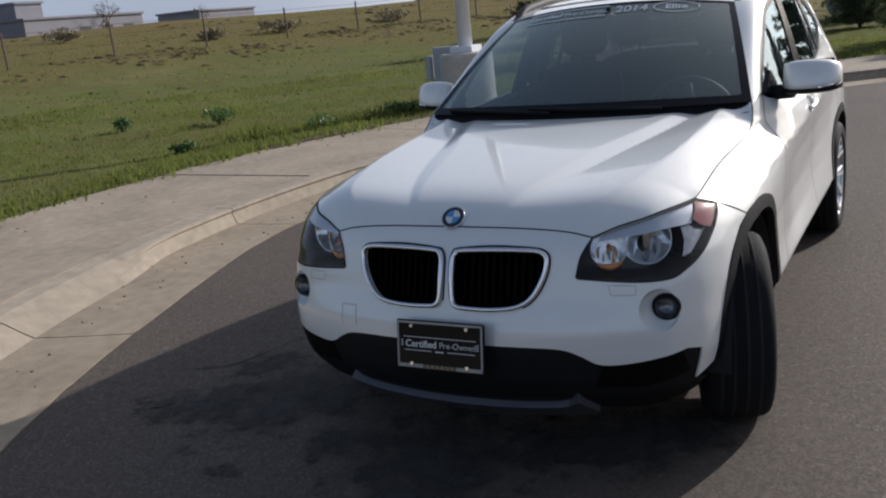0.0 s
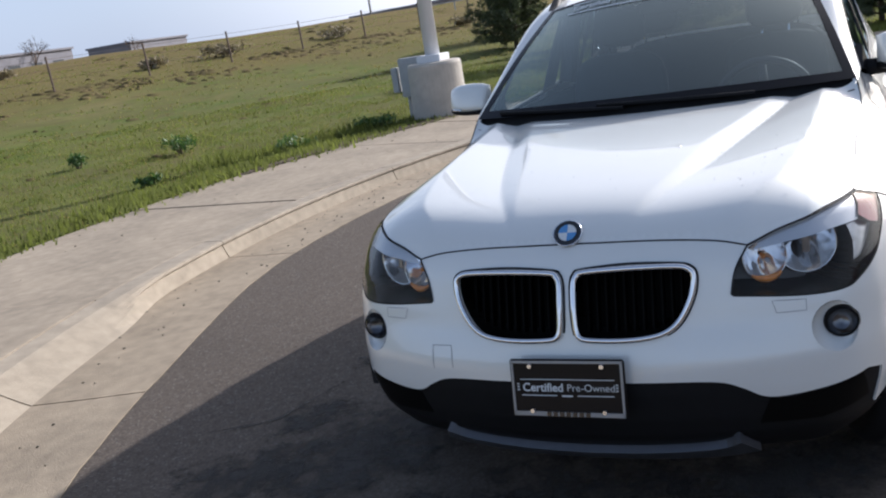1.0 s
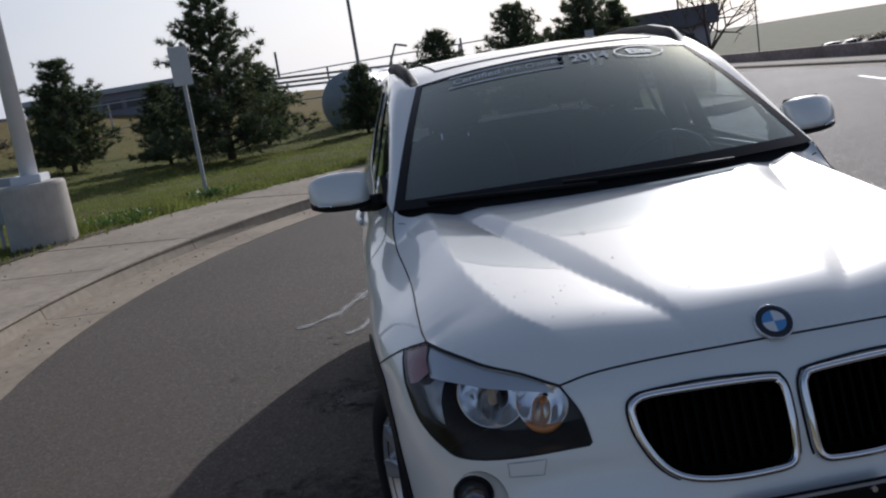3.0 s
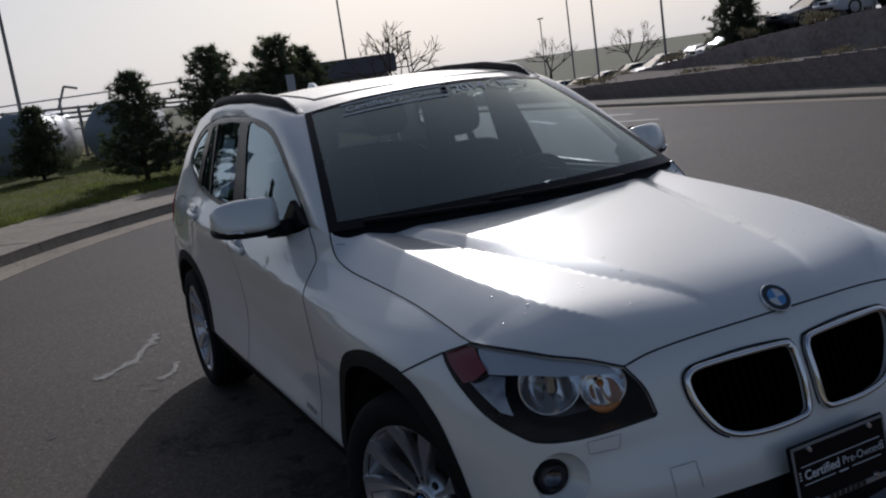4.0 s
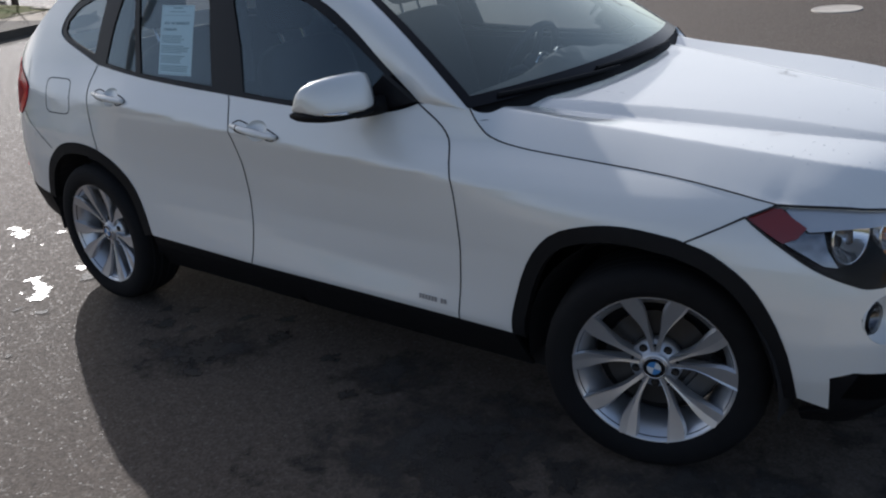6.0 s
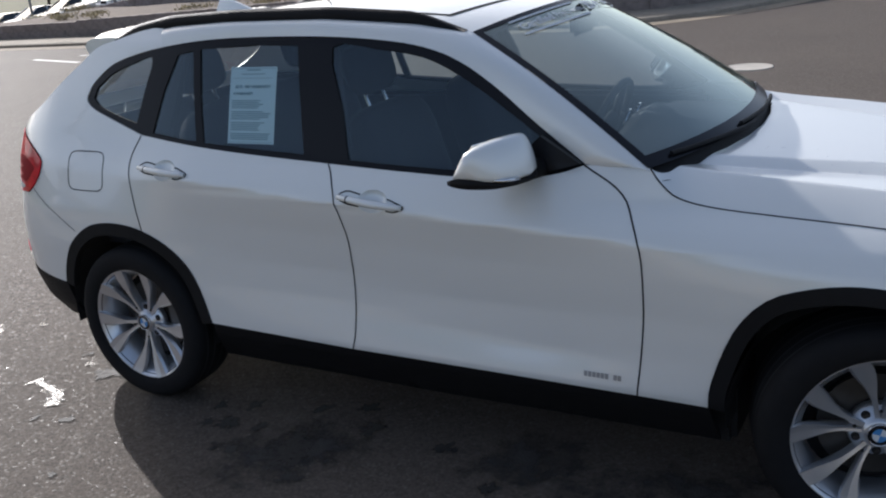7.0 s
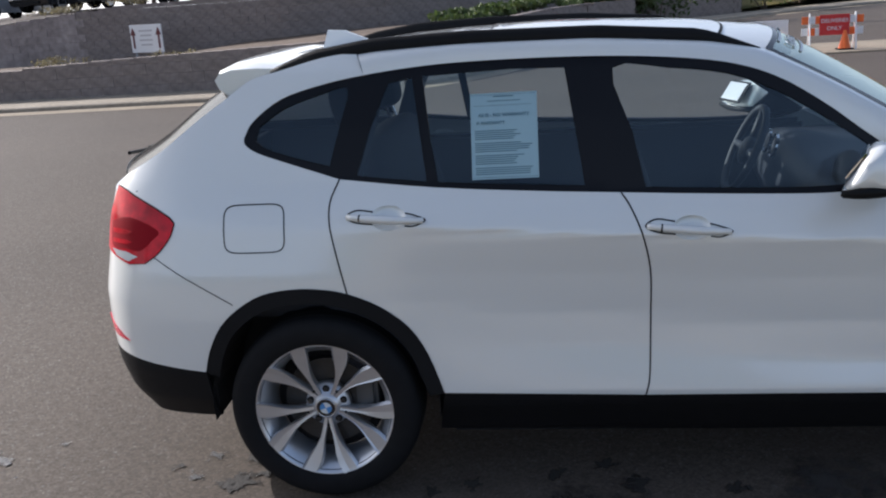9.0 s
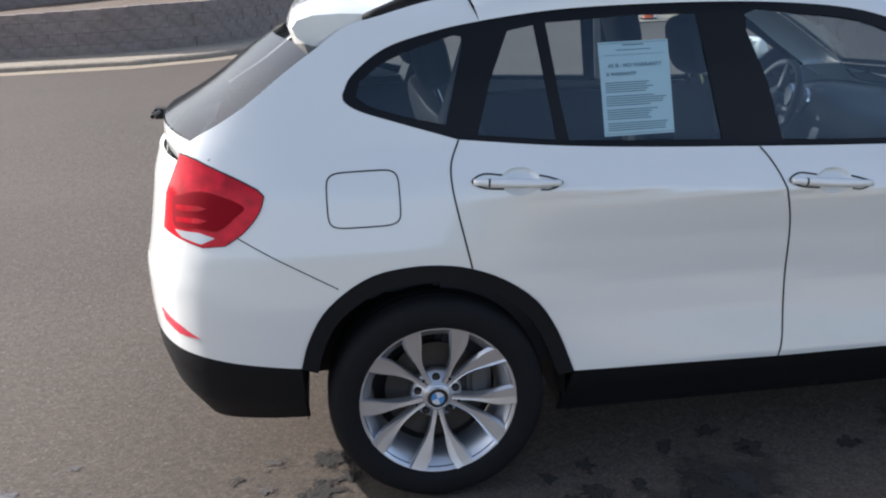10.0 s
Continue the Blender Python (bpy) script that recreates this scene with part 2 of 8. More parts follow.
M_SOIL = mat("field_soil", (0.14, 0.14, 0.055), 0.95, vary=0.5, scale=3.0, bump=0.8, bscale=25, dark=(0.09, 0.075, 0.04))
M_GRASS = mat("grass_green", (0.124, 0.140, 0.040), 0.85, vary=0.35, scale=1.2)
M_TUSSOCK = mat("tussock_turf", (0.115, 0.085, 0.045), 0.95, vary=0.5, scale=3, bump=0.5, bscale=9, dark=(0.085, 0.078, 0.03))
M_DRY = mat("grass_dry", (0.18, 0.148, 0.062), 0.9, vary=0.3, scale=1.5)
M_WEED = mat("weed_leaf", (0.05, 0.10, 0.02), 0.6, vary=0.3, scale=3)
M_PINE = mat("pine_needles", (0.055, 0.068, 0.033), 0.75, vary=0.4, scale=2)
M_BARK = mat("bark", (0.12, 0.085, 0.06), 0.9, vary=0.3, scale=20, bump=0.6, bscale=60)
M_BUSH = mat("bush_leaf", (0.06, 0.085, 0.025), 0.75, vary=0.4, scale=3)
M_SAGE = mat("dry_shrub", (0.21, 0.175, 0.11), 0.85, vary=0.3, scale=4)
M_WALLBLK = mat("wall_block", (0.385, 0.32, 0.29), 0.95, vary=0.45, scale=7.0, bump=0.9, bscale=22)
M_POLE = mat("white_metal_paint", (0.74, 0.75, 0.77), 0.45, vary=0.06, scale=8)
M_CAST = mat("cast_concrete", (0.50, 0.46, 0.40), 0.85, vary=0.2, scale=7, bump=0.3, bscale=90)
M_GREYBOX = mat("grey_steel_box", (0.42, 0.43, 0.44), 0.5, vary=0.1, scale=8)
M_RUST = mat("rusty_steel", (0.14, 0.10, 0.08), 0.85, vary=0.3, scale=20)
M_TANK = mat("tank_white", (0.55, 0.57, 0.60), 0.4, vary=0.1, scale=2)
M_TANKEND = mat("tank_grey", (0.32, 0.35, 0.37), 0.45, vary=0.1, scale=2)
M_PIPE = mat("pipe_steel", (0.30, 0.29, 0.27), 0.6, vary=0.15, scale=10)
M_BLDG = mat("dark_cladding", (0.17, 0.16, 0.17), 0.8, vary=0.15, scale=3)
M_KIOSK = mat("grey_cladding", (0.42, 0.40, 0.42), 0.8, vary=0.15, scale=3)
M_SIDING = mat("white_siding", (0.45, 0.47, 0.50), 0.7, vary=0.08, scale=5)
# distance haze is put into this pale bluish grey
M_FARB = mat("far_building", (0.25, 0.245, 0.27), 0.9, vary=0.15, scale=0.5)
M_WIN = mat("dark_window", (0.05, 0.06, 0.07), 0.15)
M_SIGNW = mat("sign_white", (0.75, 0.76, 0.77), 0.5, vary=0.04, scale=10)
M_SIGNBACK = mat("sign_aluminium", (0.50, 0.51, 0.52), 0.45, metal=0.5, vary=0.08, scale=10)
M_SIGNRED = mat("sign_red", (0.55, 0.03, 0.03), 0.5)
M_ORANGE = mat("cone_orange", (0.85, 0.16, 0.03), 0.5)
M_CARW = mat("parked_white", (0.68, 0.70, 0.72), 0.3, coat=1.0)
M_CARR = mat("red_car_paint", (0.30, 0.015, 0.02), 0.3, coat=1.0)
M_CARK = mat("parked_black", (0.015, 0.016, 0.018), 0.25, coat=1.0)
M_CARS = mat("parked_silver", (0.38, 0.40, 0.42), 0.3, metal=0.3, coat=1.0)
M_CARG = mat("parked_grey", (0.09, 0.095, 0.10), 0.3, coat=1.0)
M_CARWIN = mat("parked_glass", (0.02, 0.024, 0.028), 0.08, coat=0.5)


# ---- building helpers ----
def mesh_ob(name, verts, faces, material, parent=None, label="", smooth=False, normals=None):
    me = bpy.data.meshes.new(name)
    me.from_pydata([tuple(v) for v in verts], [], faces)
    me.materials.append(material)
    if smooth or normals is not None:
        me.shade_smooth()
    if normals is not None:
        me.normals_split_custom_set_from_vertices([tuple(n) for n in normals])
    ob = new(name, me)
    ob.parent = parent
    if label:
        ob["label"] = label
    return ob


def part(name, bm, material, parent=None, label="", smooth=False):
    me = bpy.data.meshes.new(name)
    bmesh.ops.recalc_face_normals(bm, faces=bm.faces)
    bm.to_mesh(me)
    bm.free()
    me.materials.append(material)
    if smooth:
        me.shade_smooth()
    ob = new(name, me)
    ob.parent = parent
    if label:
        ob["label"] = label
    return ob


def thing(name, label, category, group="", kind="", at=(0, 0, 0), rz=0):
    ob = new(name)
    ob.empty_display_size = 0.1
    ob.matrix_basis = pose(*at, 0, 0, rz)
    return tagged(ob, label, category, group, kind)


def box(bm, size, at=(0, 0, 0), bevel=0.0, rot=None):
    m = Matrix.Translation(at) @ (rot if rot else Matrix()) @ Matrix.Diagonal((*size, 1))
    r = bmesh.ops.create_cube(bm, size=1.0, matrix=m)
    if bevel > 0:
        es = {e for v in r["verts"] for e in v.link_edges}
        bmesh.ops.bevel(bm, geom=list(es), offset=bevel, segments=2, affect="EDGES", clamp_overlap=True)
    return bm


def rod(bm, a, b, r1, r2=None, seg=12):
    a, b = Vector(a), Vector(b)
    d = b - a
    m = Matrix.Translation((a + b) / 2) @ d.to_track_quat("Z", "Y").to_matrix().to_4x4()
    bmesh.ops.create_cone(bm, cap_ends=True, segments=seg, radius1=r1, radius2=r1 if r2 is None else r2, depth=d.length, matrix=m)
    return bm


def lathe(bm, prof, seg=48, axis="Y", closed=False, m=None):
    """Turns (radius, height) pairs round an axis."""
    rings = []
    for r, h in prof:
        ring = []
        for i in range(seg):
            a = 2 * math.pi * i / seg
            p = (r * math.cos(a), h, r * math.sin(a)) if axis == "Y" else (r * math.cos(a), r * math.sin(a), h)
            v = Vector(p)
            ring.append(bm.verts.new(m @ v if m else v))
        rings.append(ring)
    pairs = list(zip(rings, rings[1:])) + ([(rings[-1], rings[0])] if closed else [])
    for a, b in pairs:
        for i in range(seg):
            j = (i + 1) % seg
            bm.faces.new((a[i], a[j], b[j], b[i]))
    return bm


def tube(bm, pts, r, seg=8, caps=True):
    """A round bar along points; r is one radius or one for each."""
    pts = [Vector(p) for p in pts]
    rs = r if isinstance(r, (list, tuple)) else [r] * len(pts)
    rings = []
    up = Vector((0, 0, 1))
    for i, p in enumerate(pts):
        d = (pts[min(i + 1, len(pts) - 1)] - pts[max(i - 1, 0)]).normalized()
        s = d.cross(up if abs(d.z) < 0.95 else Vector((1, 0, 0))).normalized()
        t = s.cross(d)
        rings.append([bm.verts.new(p + (s * math.cos(2 * math.pi * k / seg) + t * math.sin(2 * math.pi * k / seg)) * rs[i]) for k in range(seg)])
    for a, b in zip(rings, rings[1:]):
        for k in range(seg):
            bm.faces.new((a[k], a[(k + 1) % seg], b[(k + 1) % seg], b[k]))
    if caps:
        bm.faces.new(rings[0][::-1])
        bm.faces.new(rings[-1])
    return bm


def smooth_line(pts, n):
    """Catmull-Rom through points, n steps a span."""
    p = [np.array(q, float) for q in pts]
    p = [2 * p[0] - p[1]] + p + [2 * p[-1] - p[-2]]
    out = []
    for i in range(1, len(p) - 2):
        for k in range(n):
            t = k / n
            out.append(0.5 * (2 * p[i] + (p[i + 1] - p[i - 1]) * t + (2 * p[i - 1] - 5 * p[i] + 4 * p[i + 1] - p[i + 2]) * t * t
                              + (3 * p[i] - p[i - 1] - 3 * p[i + 1] + p[i + 2]) * t ** 3))
    out.append(p[-2])
    return out
M_BROW = mat("silver_reflector", (0.62, 0.64, 0.67), 0.25, metal=0.4, coat=0.6)
M_MARKER = mat("marker_red", (0.24, 0.022, 0.02), 0.2, coat=1.0)
M_LAMPBLK = mat("lamp_housing_brown", (0.03, 0.021, 0.016), 0.25)
M_DARKRED = mat("dark_red_plastic", (0.27, 0.003, 0.011), 0.6)
M_DARKRED.node_tree.nodes["Principled BSDF"].inputs["Specular IOR Level"].default_value = 0.1
M_SEAMSOFT = mat("fine_gap", (0.42, 0.42, 0.42), 0.7)
M_MIRROR = mat("mirror_silver", (0.85, 0.86, 0.87), 0.02, metal=1.0)
M_CALIPER = mat("caliper_iron", (0.12, 0.12, 0.12), 0.5, metal=0.5)
M_FIELD = mat("field_turf", (0.118, 0.130, 0.036), 0.95, vary=0.4, scale=2.2, bump=0.4, bscale=20, dark=(0.105, 0.098, 0.036))


def per_island(m, info=False, low=0.75, high=1.25):
    """Lets each separate piece of a mesh, or each object, take its own shade."""
    nt = m.node_tree
    b = nt.nodes["Principled BSDF"]
    src = b.inputs["Base Color"].links[0].from_socket if b.inputs["Base Color"].links else None
    rnd_ = nt.nodes.new("ShaderNodeObjectInfo" if info else "ShaderNodeNewGeometry").outputs["Random" if info else "Random Per Island"]
    mr = nt.nodes.new("ShaderNodeMapRange")
    mr.inputs["To Min"].default_value, mr.inputs["To Max"].default_value = low, high
    hs = nt.nodes.new("ShaderNodeHueSaturation")
    nt.links.new(rnd_, mr.inputs["Value"])
    nt.links.new(mr.outputs[0], hs.inputs["Value"])
    if src:
        nt.links.new(src, hs.inputs["Color"])
    else:
        hs.inputs["Color"].default_value = b.inputs["Base Color"].default_value
    nt.links.new(hs.outputs[0], b.inputs["Base Color"])
    return m


# the field: green, olive and straw in drifts along the slope
nt = M_FIELD.node_tree
fb = nt.nodes["Principled BSDF"]
turf = fb.inputs["Base Color"].links[0].from_socket
ftc = nt.nodes.new("ShaderNodeTexCoord")
for lo_, hi_, tone, sc, stretch in ((0.56, 0.78, (0.18, 0.15, 0.068), 0.10, (1.0, 2.2, 1)), (0.52, 0.66, (0.12, 0.135, 0.04), 0.9, (1, 1, 1)), (0.50, 0.80, (0.10, 0.092, 0.042), 1.7, (1, 1.6, 1)), (0.52, 0.75, (0.08, 0.118, 0.022), 1.1, (1, 1.3, 1))):
    fm = nt.nodes.new("ShaderNodeMapping")
    fm.inputs["Scale"].default_value = stretch
    fm.inputs["Rotation"].default_value = (0, 0, 0.5)
    fn = nt.nodes.new("ShaderNodeTexNoise")
    fn.inputs["Scale"].default_value, fn.inputs["Detail"].default_value = sc, 4
    fr_ = nt.nodes.new("ShaderNodeMapRange")
    fr_.inputs["From Min"].default_value, fr_.inputs["From Max"].default_value = lo_, hi_
    fx = nt.nodes.new("ShaderNodeMix")
    fx.data_type = "RGBA"
    fx.inputs["B"].default_value = (*tone, 1)
    nt.links.new(ftc.outputs["Object"], fm.inputs["Vector"])
    nt.links.new(fm.outputs[0], fn.inputs["Vector"])
    nt.links.new(fn.outputs[0], fr_.inputs["Value"])
    nt.links.new(fr_.outputs[0], fx.inputs["Factor"])
    nt.links.new(turf, fx.inputs["A"])
    turf = fx.outputs["Result"]
# a dry brown belt along the upper slope
dist = nt.nodes.new("ShaderNodeVectorMath")
dist.operation = "DISTANCE"
dist.inputs[1].default_value = (-3.5, 6.75, 1.2)
wob = nt.nodes.new("ShaderNodeTexNoise")
wob.inputs["Scale"].default_value, wob.inputs["Detail"].default_value = 0.35, 8
sway = nt.nodes.new("ShaderNodeMath")
sway.operation = "MULTIPLY_ADD"
sway.inputs[1].default_value = 16.0
belt = nt.nodes.new("ShaderNodeValToRGB")
for e_, (pos_, v_) in zip([belt.color_ramp.elements[0], belt.color_ramp.elements[1], belt.color_ramp.elements.new(0.5), belt.color_ramp.elements.new(0.62)], ((0.0, 0.0), (0.80, 0.15), (0.32, 0.0), (0.52, 0.6))):
    e_.position, e_.color = pos_, (v_, v_, v_, 1)
span = nt.nodes.new("ShaderNodeMapRange")
span.inputs["From Min"].default_value, span.inputs["From Max"].default_value = 22.5, 52.5
fx = nt.nodes.new("ShaderNodeMix")
fx.data_type = "RGBA"
fx.inputs["B"].default_value = (0.16, 0.122, 0.048, 1)
nt.links.new(ftc.outputs["Object"], dist.inputs[0])
nt.links.new(ftc.outputs["Object"], wob.inputs["Vector"])
nt.links.new(wob.outputs[0], sway.inputs[0])
nt.links.new(dist.outputs["Value"], sway.inputs[2])
nt.links.new(sway.outputs[0], span.inputs["Value"])
nt.links.new(span.outputs[0], belt.inputs[0])
nt.links.new(belt.outputs[0], fx.inputs["Factor"])
nt.links.new(turf, fx.inputs["A"])
nt.links.new(fx.outputs["Result"], fb.inputs["Base Color"])
for q in (M_DRY, M_GRASS, M_FIELD, M_TUSSOCK):
    q.node_tree.nodes["Principled BSDF"].inputs["Specular IOR Level"].default_value = 0.06
for q in (M_DRY, M_GRASS):
    per_island(q, False, 0.9, 1.1)
for q in (M_WEED, M_PINE, M_BUSH, M_SAGE):
    per_island(q)


def thin_leaf(m, share=0.8):
    """Lets part of the light through a leaf, so that both of its faces are lit."""
    nt = m.node_tree
    b = nt.nodes["Principled BSDF"]
    tl = nt.nodes.new("ShaderNodeBsdfTranslucent")
    dim = nt.nodes.new("ShaderNodeMix")
    dim.data_type = "RGBA"
    dim.blend_type = "MULTIPLY"
    dim.inputs["Factor"].default_value = 1.0
    dim.inputs["B"].default_value = (share, share * 1.05, share * 0.8, 1)
    nt.links.new(b.inputs["Base Color"].links[0].from_socket, dim.inputs["A"])
    nt.links.new(dim.outputs["Result"], tl.inputs["Color"])
    add = nt.nodes.new("ShaderNodeAddShader")
    nt.links.new(b.outputs[0], add.inputs[0])
    nt.links.new(tl.outputs[0], add.inputs[1])
    out = [n for n in nt.nodes if n.type == "OUTPUT_MATERIAL"][0]
    nt.links.new(add.outputs[0], out.inputs["Surface"])


for q in (M_GRASS, M_DRY):
    thin_leaf(q, 0.85)
for q, share in ((M_WEED, 0.5), (M_PINE, 0.6), (M_BUSH, 0.35), (M_SAGE, 0.25)):
    thin_leaf(q, share)
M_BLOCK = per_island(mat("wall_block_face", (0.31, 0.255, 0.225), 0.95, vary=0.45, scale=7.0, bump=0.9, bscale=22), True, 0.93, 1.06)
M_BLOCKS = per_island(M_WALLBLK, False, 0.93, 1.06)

M_LAMPGREY = mat("lamp_reflector_grey", (0.34, 0.345, 0.36), 0.2, metal=0.85, vary=0.5, scale=60)
M_BOWL = mat("reflector_chrome", (0.93, 0.94, 0.96), 0.13, metal=0.85)
M_FOGBOWL = mat("fog_reflector_chrome", (0.2, 0.2, 0.21), 0.16, metal=1.0, vary=0.6, scale=90)
M_DROP = mat("water_drop", (0.97, 0.97, 0.97), 0.16, metal=1.0)
M_ARROW = mat("arrow_dark_red", (0.12, 0.02, 0.025), 0.6)
M_PRINT = mat("faint_print", (0.48, 0.48, 0.50), 0.6)

# ---- ground, road, kerbs ----
KC = Vector((-3.5, 6.75, 0))            # middle of the turning circle
R_ASPH, R_FOOT, R_TOP, R_BACK, R_GRASS = 9.85, 10.43, 10.47, 10.62, 12.55
A0, A1 = radians(-4), radians(-173)    # the arc of kerb, from beyond the bonnet round to the nose


def on_arc(r, a, z=0.0):
    return Vector((KC.x + r * math.cos(a), KC.y + r * math.sin(a), z))


def field_z(x, y):
    """Height of the grass field beyond the pavement."""
    r = math.hypot(x - KC.x, y - KC.y) - R_GRASS
    if r <= 0:
        return 0.13
    side = max(0.0, min(1.0, (-y - 3.5) / 15))
    rise = 2.35 * (1 - math.exp(-(r / 27) ** 1.7)) * side + 0.25 * (1 - math.exp(-r / 14))
    return 0.13 + rise + 0.16 * noise.noise(Vector((x * 0.11, y * 0.11, 0))) * min(1, r / 4) + 0.04 * noise.noise(Vector((x * 0.6, y * 0.6, 3)))


def terrace_z(x):
    """Height of the car park behind the upper retaining wall."""
    return float(np.interp(x, [-70, -46, -40, -34, -31.5, -29, -27.5, -25.4, -22.5, -20, -17.8, -15.4, -13.8, 10], [-0.7, -0.5, -0.35, -0.1, 0.08, 0.27, 0.45, 0.66, 1.02, 1.22, 1.42, 1.6, 1.75, 1.95]))


def park_z(x, y):
    """The car park rises away from the wall, and falls below the road at its far end."""
    d = max(0.0, y - 21.5)
    return terrace_z(x + 0.7 * d) - float(np.interp(x, [-66, -58, -48, -44.5, -42, -40, -37, -33, -29], [1.68, 1.45, 1.35, 1.1, 0.95, 0.81, 0.77, 0.42, 0.0])) * min(1.0, d / 5)


def low_top(x):
    return float(np.interp(x, [-60, -21.4, -15.4, -12.5, -10.3, -6, -2], [0.30, 0.45, 0.58, 0.66, 0.75, 0.85, 0.92]))


# one ground sheet to the horizon, just below the road
bm = bmesh.new()
radii = [0.01, 14, 22, 27, 31, 35, 39, 43, 47, 52, 58, 66, 78, 100, 140, 220, 400, 900, 2500]


def ground_z(x, y):
    """Level, but for the ground that falls away behind the low end of the car park."""
    return -0.05 - 3.0 * min(1.0, max(0.0, (-x - 34) / 16)) * min(1.0, max(0.0, (y - 16) / 6))


rings = []
for r in radii:
    ring = [(KC.x + r * math.cos(2 * math.pi * i / 96), KC.y + r * math.sin(2 * math.pi * i / 96)) for i in range(96)]
    rings.append([bm.verts.new((x, y, ground_z(x, y))) for x, y in ring])
for a, b in zip(rings, rings[1:]):
    for i in range(96):
        bm.faces.new((a[i], a[(i + 1) % 96], b[(i + 1) % 96], b[i]))
tagged(part("ground", bm, M_SOIL), "dry grassland reaching to the horizon", "ground", kind="structure")
# asphalt: turning circle and the road past it
from mathutils.geometry import tessellate_polygon
road_poly = [tuple(on_arc(R_ASPH + 0.07, a)[:2]) for a in np.linspace(A0, A1, 60)] + [(-14.1, 6.2), (-15.5, 6.6), (-60, 6.6), (-60, 12.2), (-6.0, 12.2), (-4.6, 12.9), (-3.2, 15), (-2.2, 19), (-1.5, 22), (-0.6, 24.3), (1.6, 26.8), (4.9, 30.2), (9, 33.5), (16, 37.5), (24, 40), (24, 24), (30, 12), (30, 6.4)]
vv = [Vector((x, y, 0)) for x, y in road_poly]
road = tagged(mesh_ob("road", vv, [tuple(t) for t in tessellate_polygon([vv])], M_ASPH), "worn grey-brown asphalt with oil spots and patches", "road", kind="structure")
# field
V, F = [], []
ang = np.linspace(radians(0), radians(-179.5), 165)
rr = [R_GRASS - 0.05] + list(R_GRASS + np.array([0.25, 0.6, 1.0, 1.5, 2.1, 2.8, 3.6, 4.6, 6, 8, 10, 12.5, 15, 18, 21, 25, 29, 34, 40, 48, 60, 80, 120, 200, 400]))
for r in rr:
    for a in ang:
        p = on_arc(r, a)
        V.append((p.x, p.y, field_z(p.x, p.y)))
n = len(ang)
F = [(j * n + i, j * n + i + 1, (j + 1) * n + i + 1, (j + 1) * n + i) for j in range(len(rr) - 1) for i in range(n - 1)]
tagged(mesh_ob("field", V, F, M_FIELD, smooth=True), "rough green and dry grass field rising to a low crest", "field", kind="structure")


def arc_piece(r0, r1, a0, a1, z0, z1, prof=None, n=5):
    """A block between two radii and angles; prof lists (radius, height) of its top from the road side."""
    prof = prof or [(r0, z1), (r1, z1)]
    ring = [(prof[0][0], z0)] + prof + [(prof[-1][0], z0)]
    V, F = [], []
    k = len(ring)
    for a in np.linspace(a0, a1, n):
        V += [on_arc(r, a, z) for r, z in ring]
    for j in range(n - 1):
        F += [(j * k + i, j * k + (i + 1) % k, (j + 1) * k + (i + 1) % k, (j + 1) * k + i) for i in range(k)]
    F += [tuple(range(k)), tuple((n - 1) * k + i for i in range(k))[::-1]]
    return V, F


def piece(name, V, F, material, parent):
    me = bpy.data.meshes.new(name)
    me.from_pydata([tuple(v) for v in V], [], F)
    me.materials.append(material)
    bm = bmesh.new()
    bm.from_mesh(me)
    bmesh.ops.recalc_face_normals(bm, faces=bm.faces)
    bm.to_mesh(me)
    bm.free()
    ob = new(name, me)
    ob.parent = parent
    return ob


gutter = tagged(new("gutter"), "pale concrete gutter pan with dirt in its joints", "gutter", kind="structure")
kerb = tagged(new("kerb"), "weathered rounded concrete kerb", "kerb", kind="structure")
pavement = tagged(new("pavement"), "tan concrete pavement slabs with dark joints", "pavement", kind="structure")
base = math.atan2(-3.7 - KC.y, -2.5 - KC.x)
step = 2.72 / 10.5
g = 0.006 / 10.5
k0, k1 = int((A1 - base) / step), int((A0 - base) / step)
V, F = arc_piece(R_ASPH, R_GRASS, base + k1 * step, A1, -0.04, 0.0, [(R_ASPH + 0.004, -0.012), (R_FOOT, -0.03), (R_BACK + 0.01, -0.01), (R_BACK + 0.02, 0.12), (R_GRASS - 0.01, 0.125)], 120)
piece("joint_bed", V, F, M_JOINT, pavement)


def ease_between(a, a0, a1):
    q = min(1.0, max(0.0, (math.degrees(a) - a0) / (a1 - a0)))
    return q * q * (3 - 2 * q)


def edge_r(a):
    """The asphalt reaches less far where the gutter widens at the crossing."""
    return 9.88 - 0.15 * ease_between(a, -84, -71)


def kerb_ring(a):
    """The kerb's section: upright, and sloped where it drops for the crossing."""
    q = ease_between(a, -80.0, -75.0)
    low = [(10.29, 0.004), (10.35, 0.035), (10.40, 0.063), (10.45, 0.092), (10.51, 0.122), (R_BACK - 0.003, 0.136)]
    full = [(R_FOOT, 0.004), (R_TOP + 0.002, 0.108), (R_TOP - 0.016, 0.114), (R_TOP - 0.010, 0.130), (R_TOP + 0.012, 0.137), (R_BACK - 0.003, 0.14)]
    ring = [(l[0] * q + f[0] * (1 - q), l[1] * q + f[1] * (1 - q)) for l, f in zip(low, full)]
    return [(ring[0][0], -0.05)] + ring + [(ring[-1][0], -0.05)]


def pan_ring(a):
    foot = kerb_ring(a)[0][0]
    r = edge_r(a) + 0.012 * noise.noise(Vector((a * 40, 0, 0)))
    ring = [(r, 0.004), (r + 0.3, 0.003), (foot - 0.001, 0.007)]
    return [(ring[0][0], -0.05)] + ring + [(ring[-1][0], -0.05)]


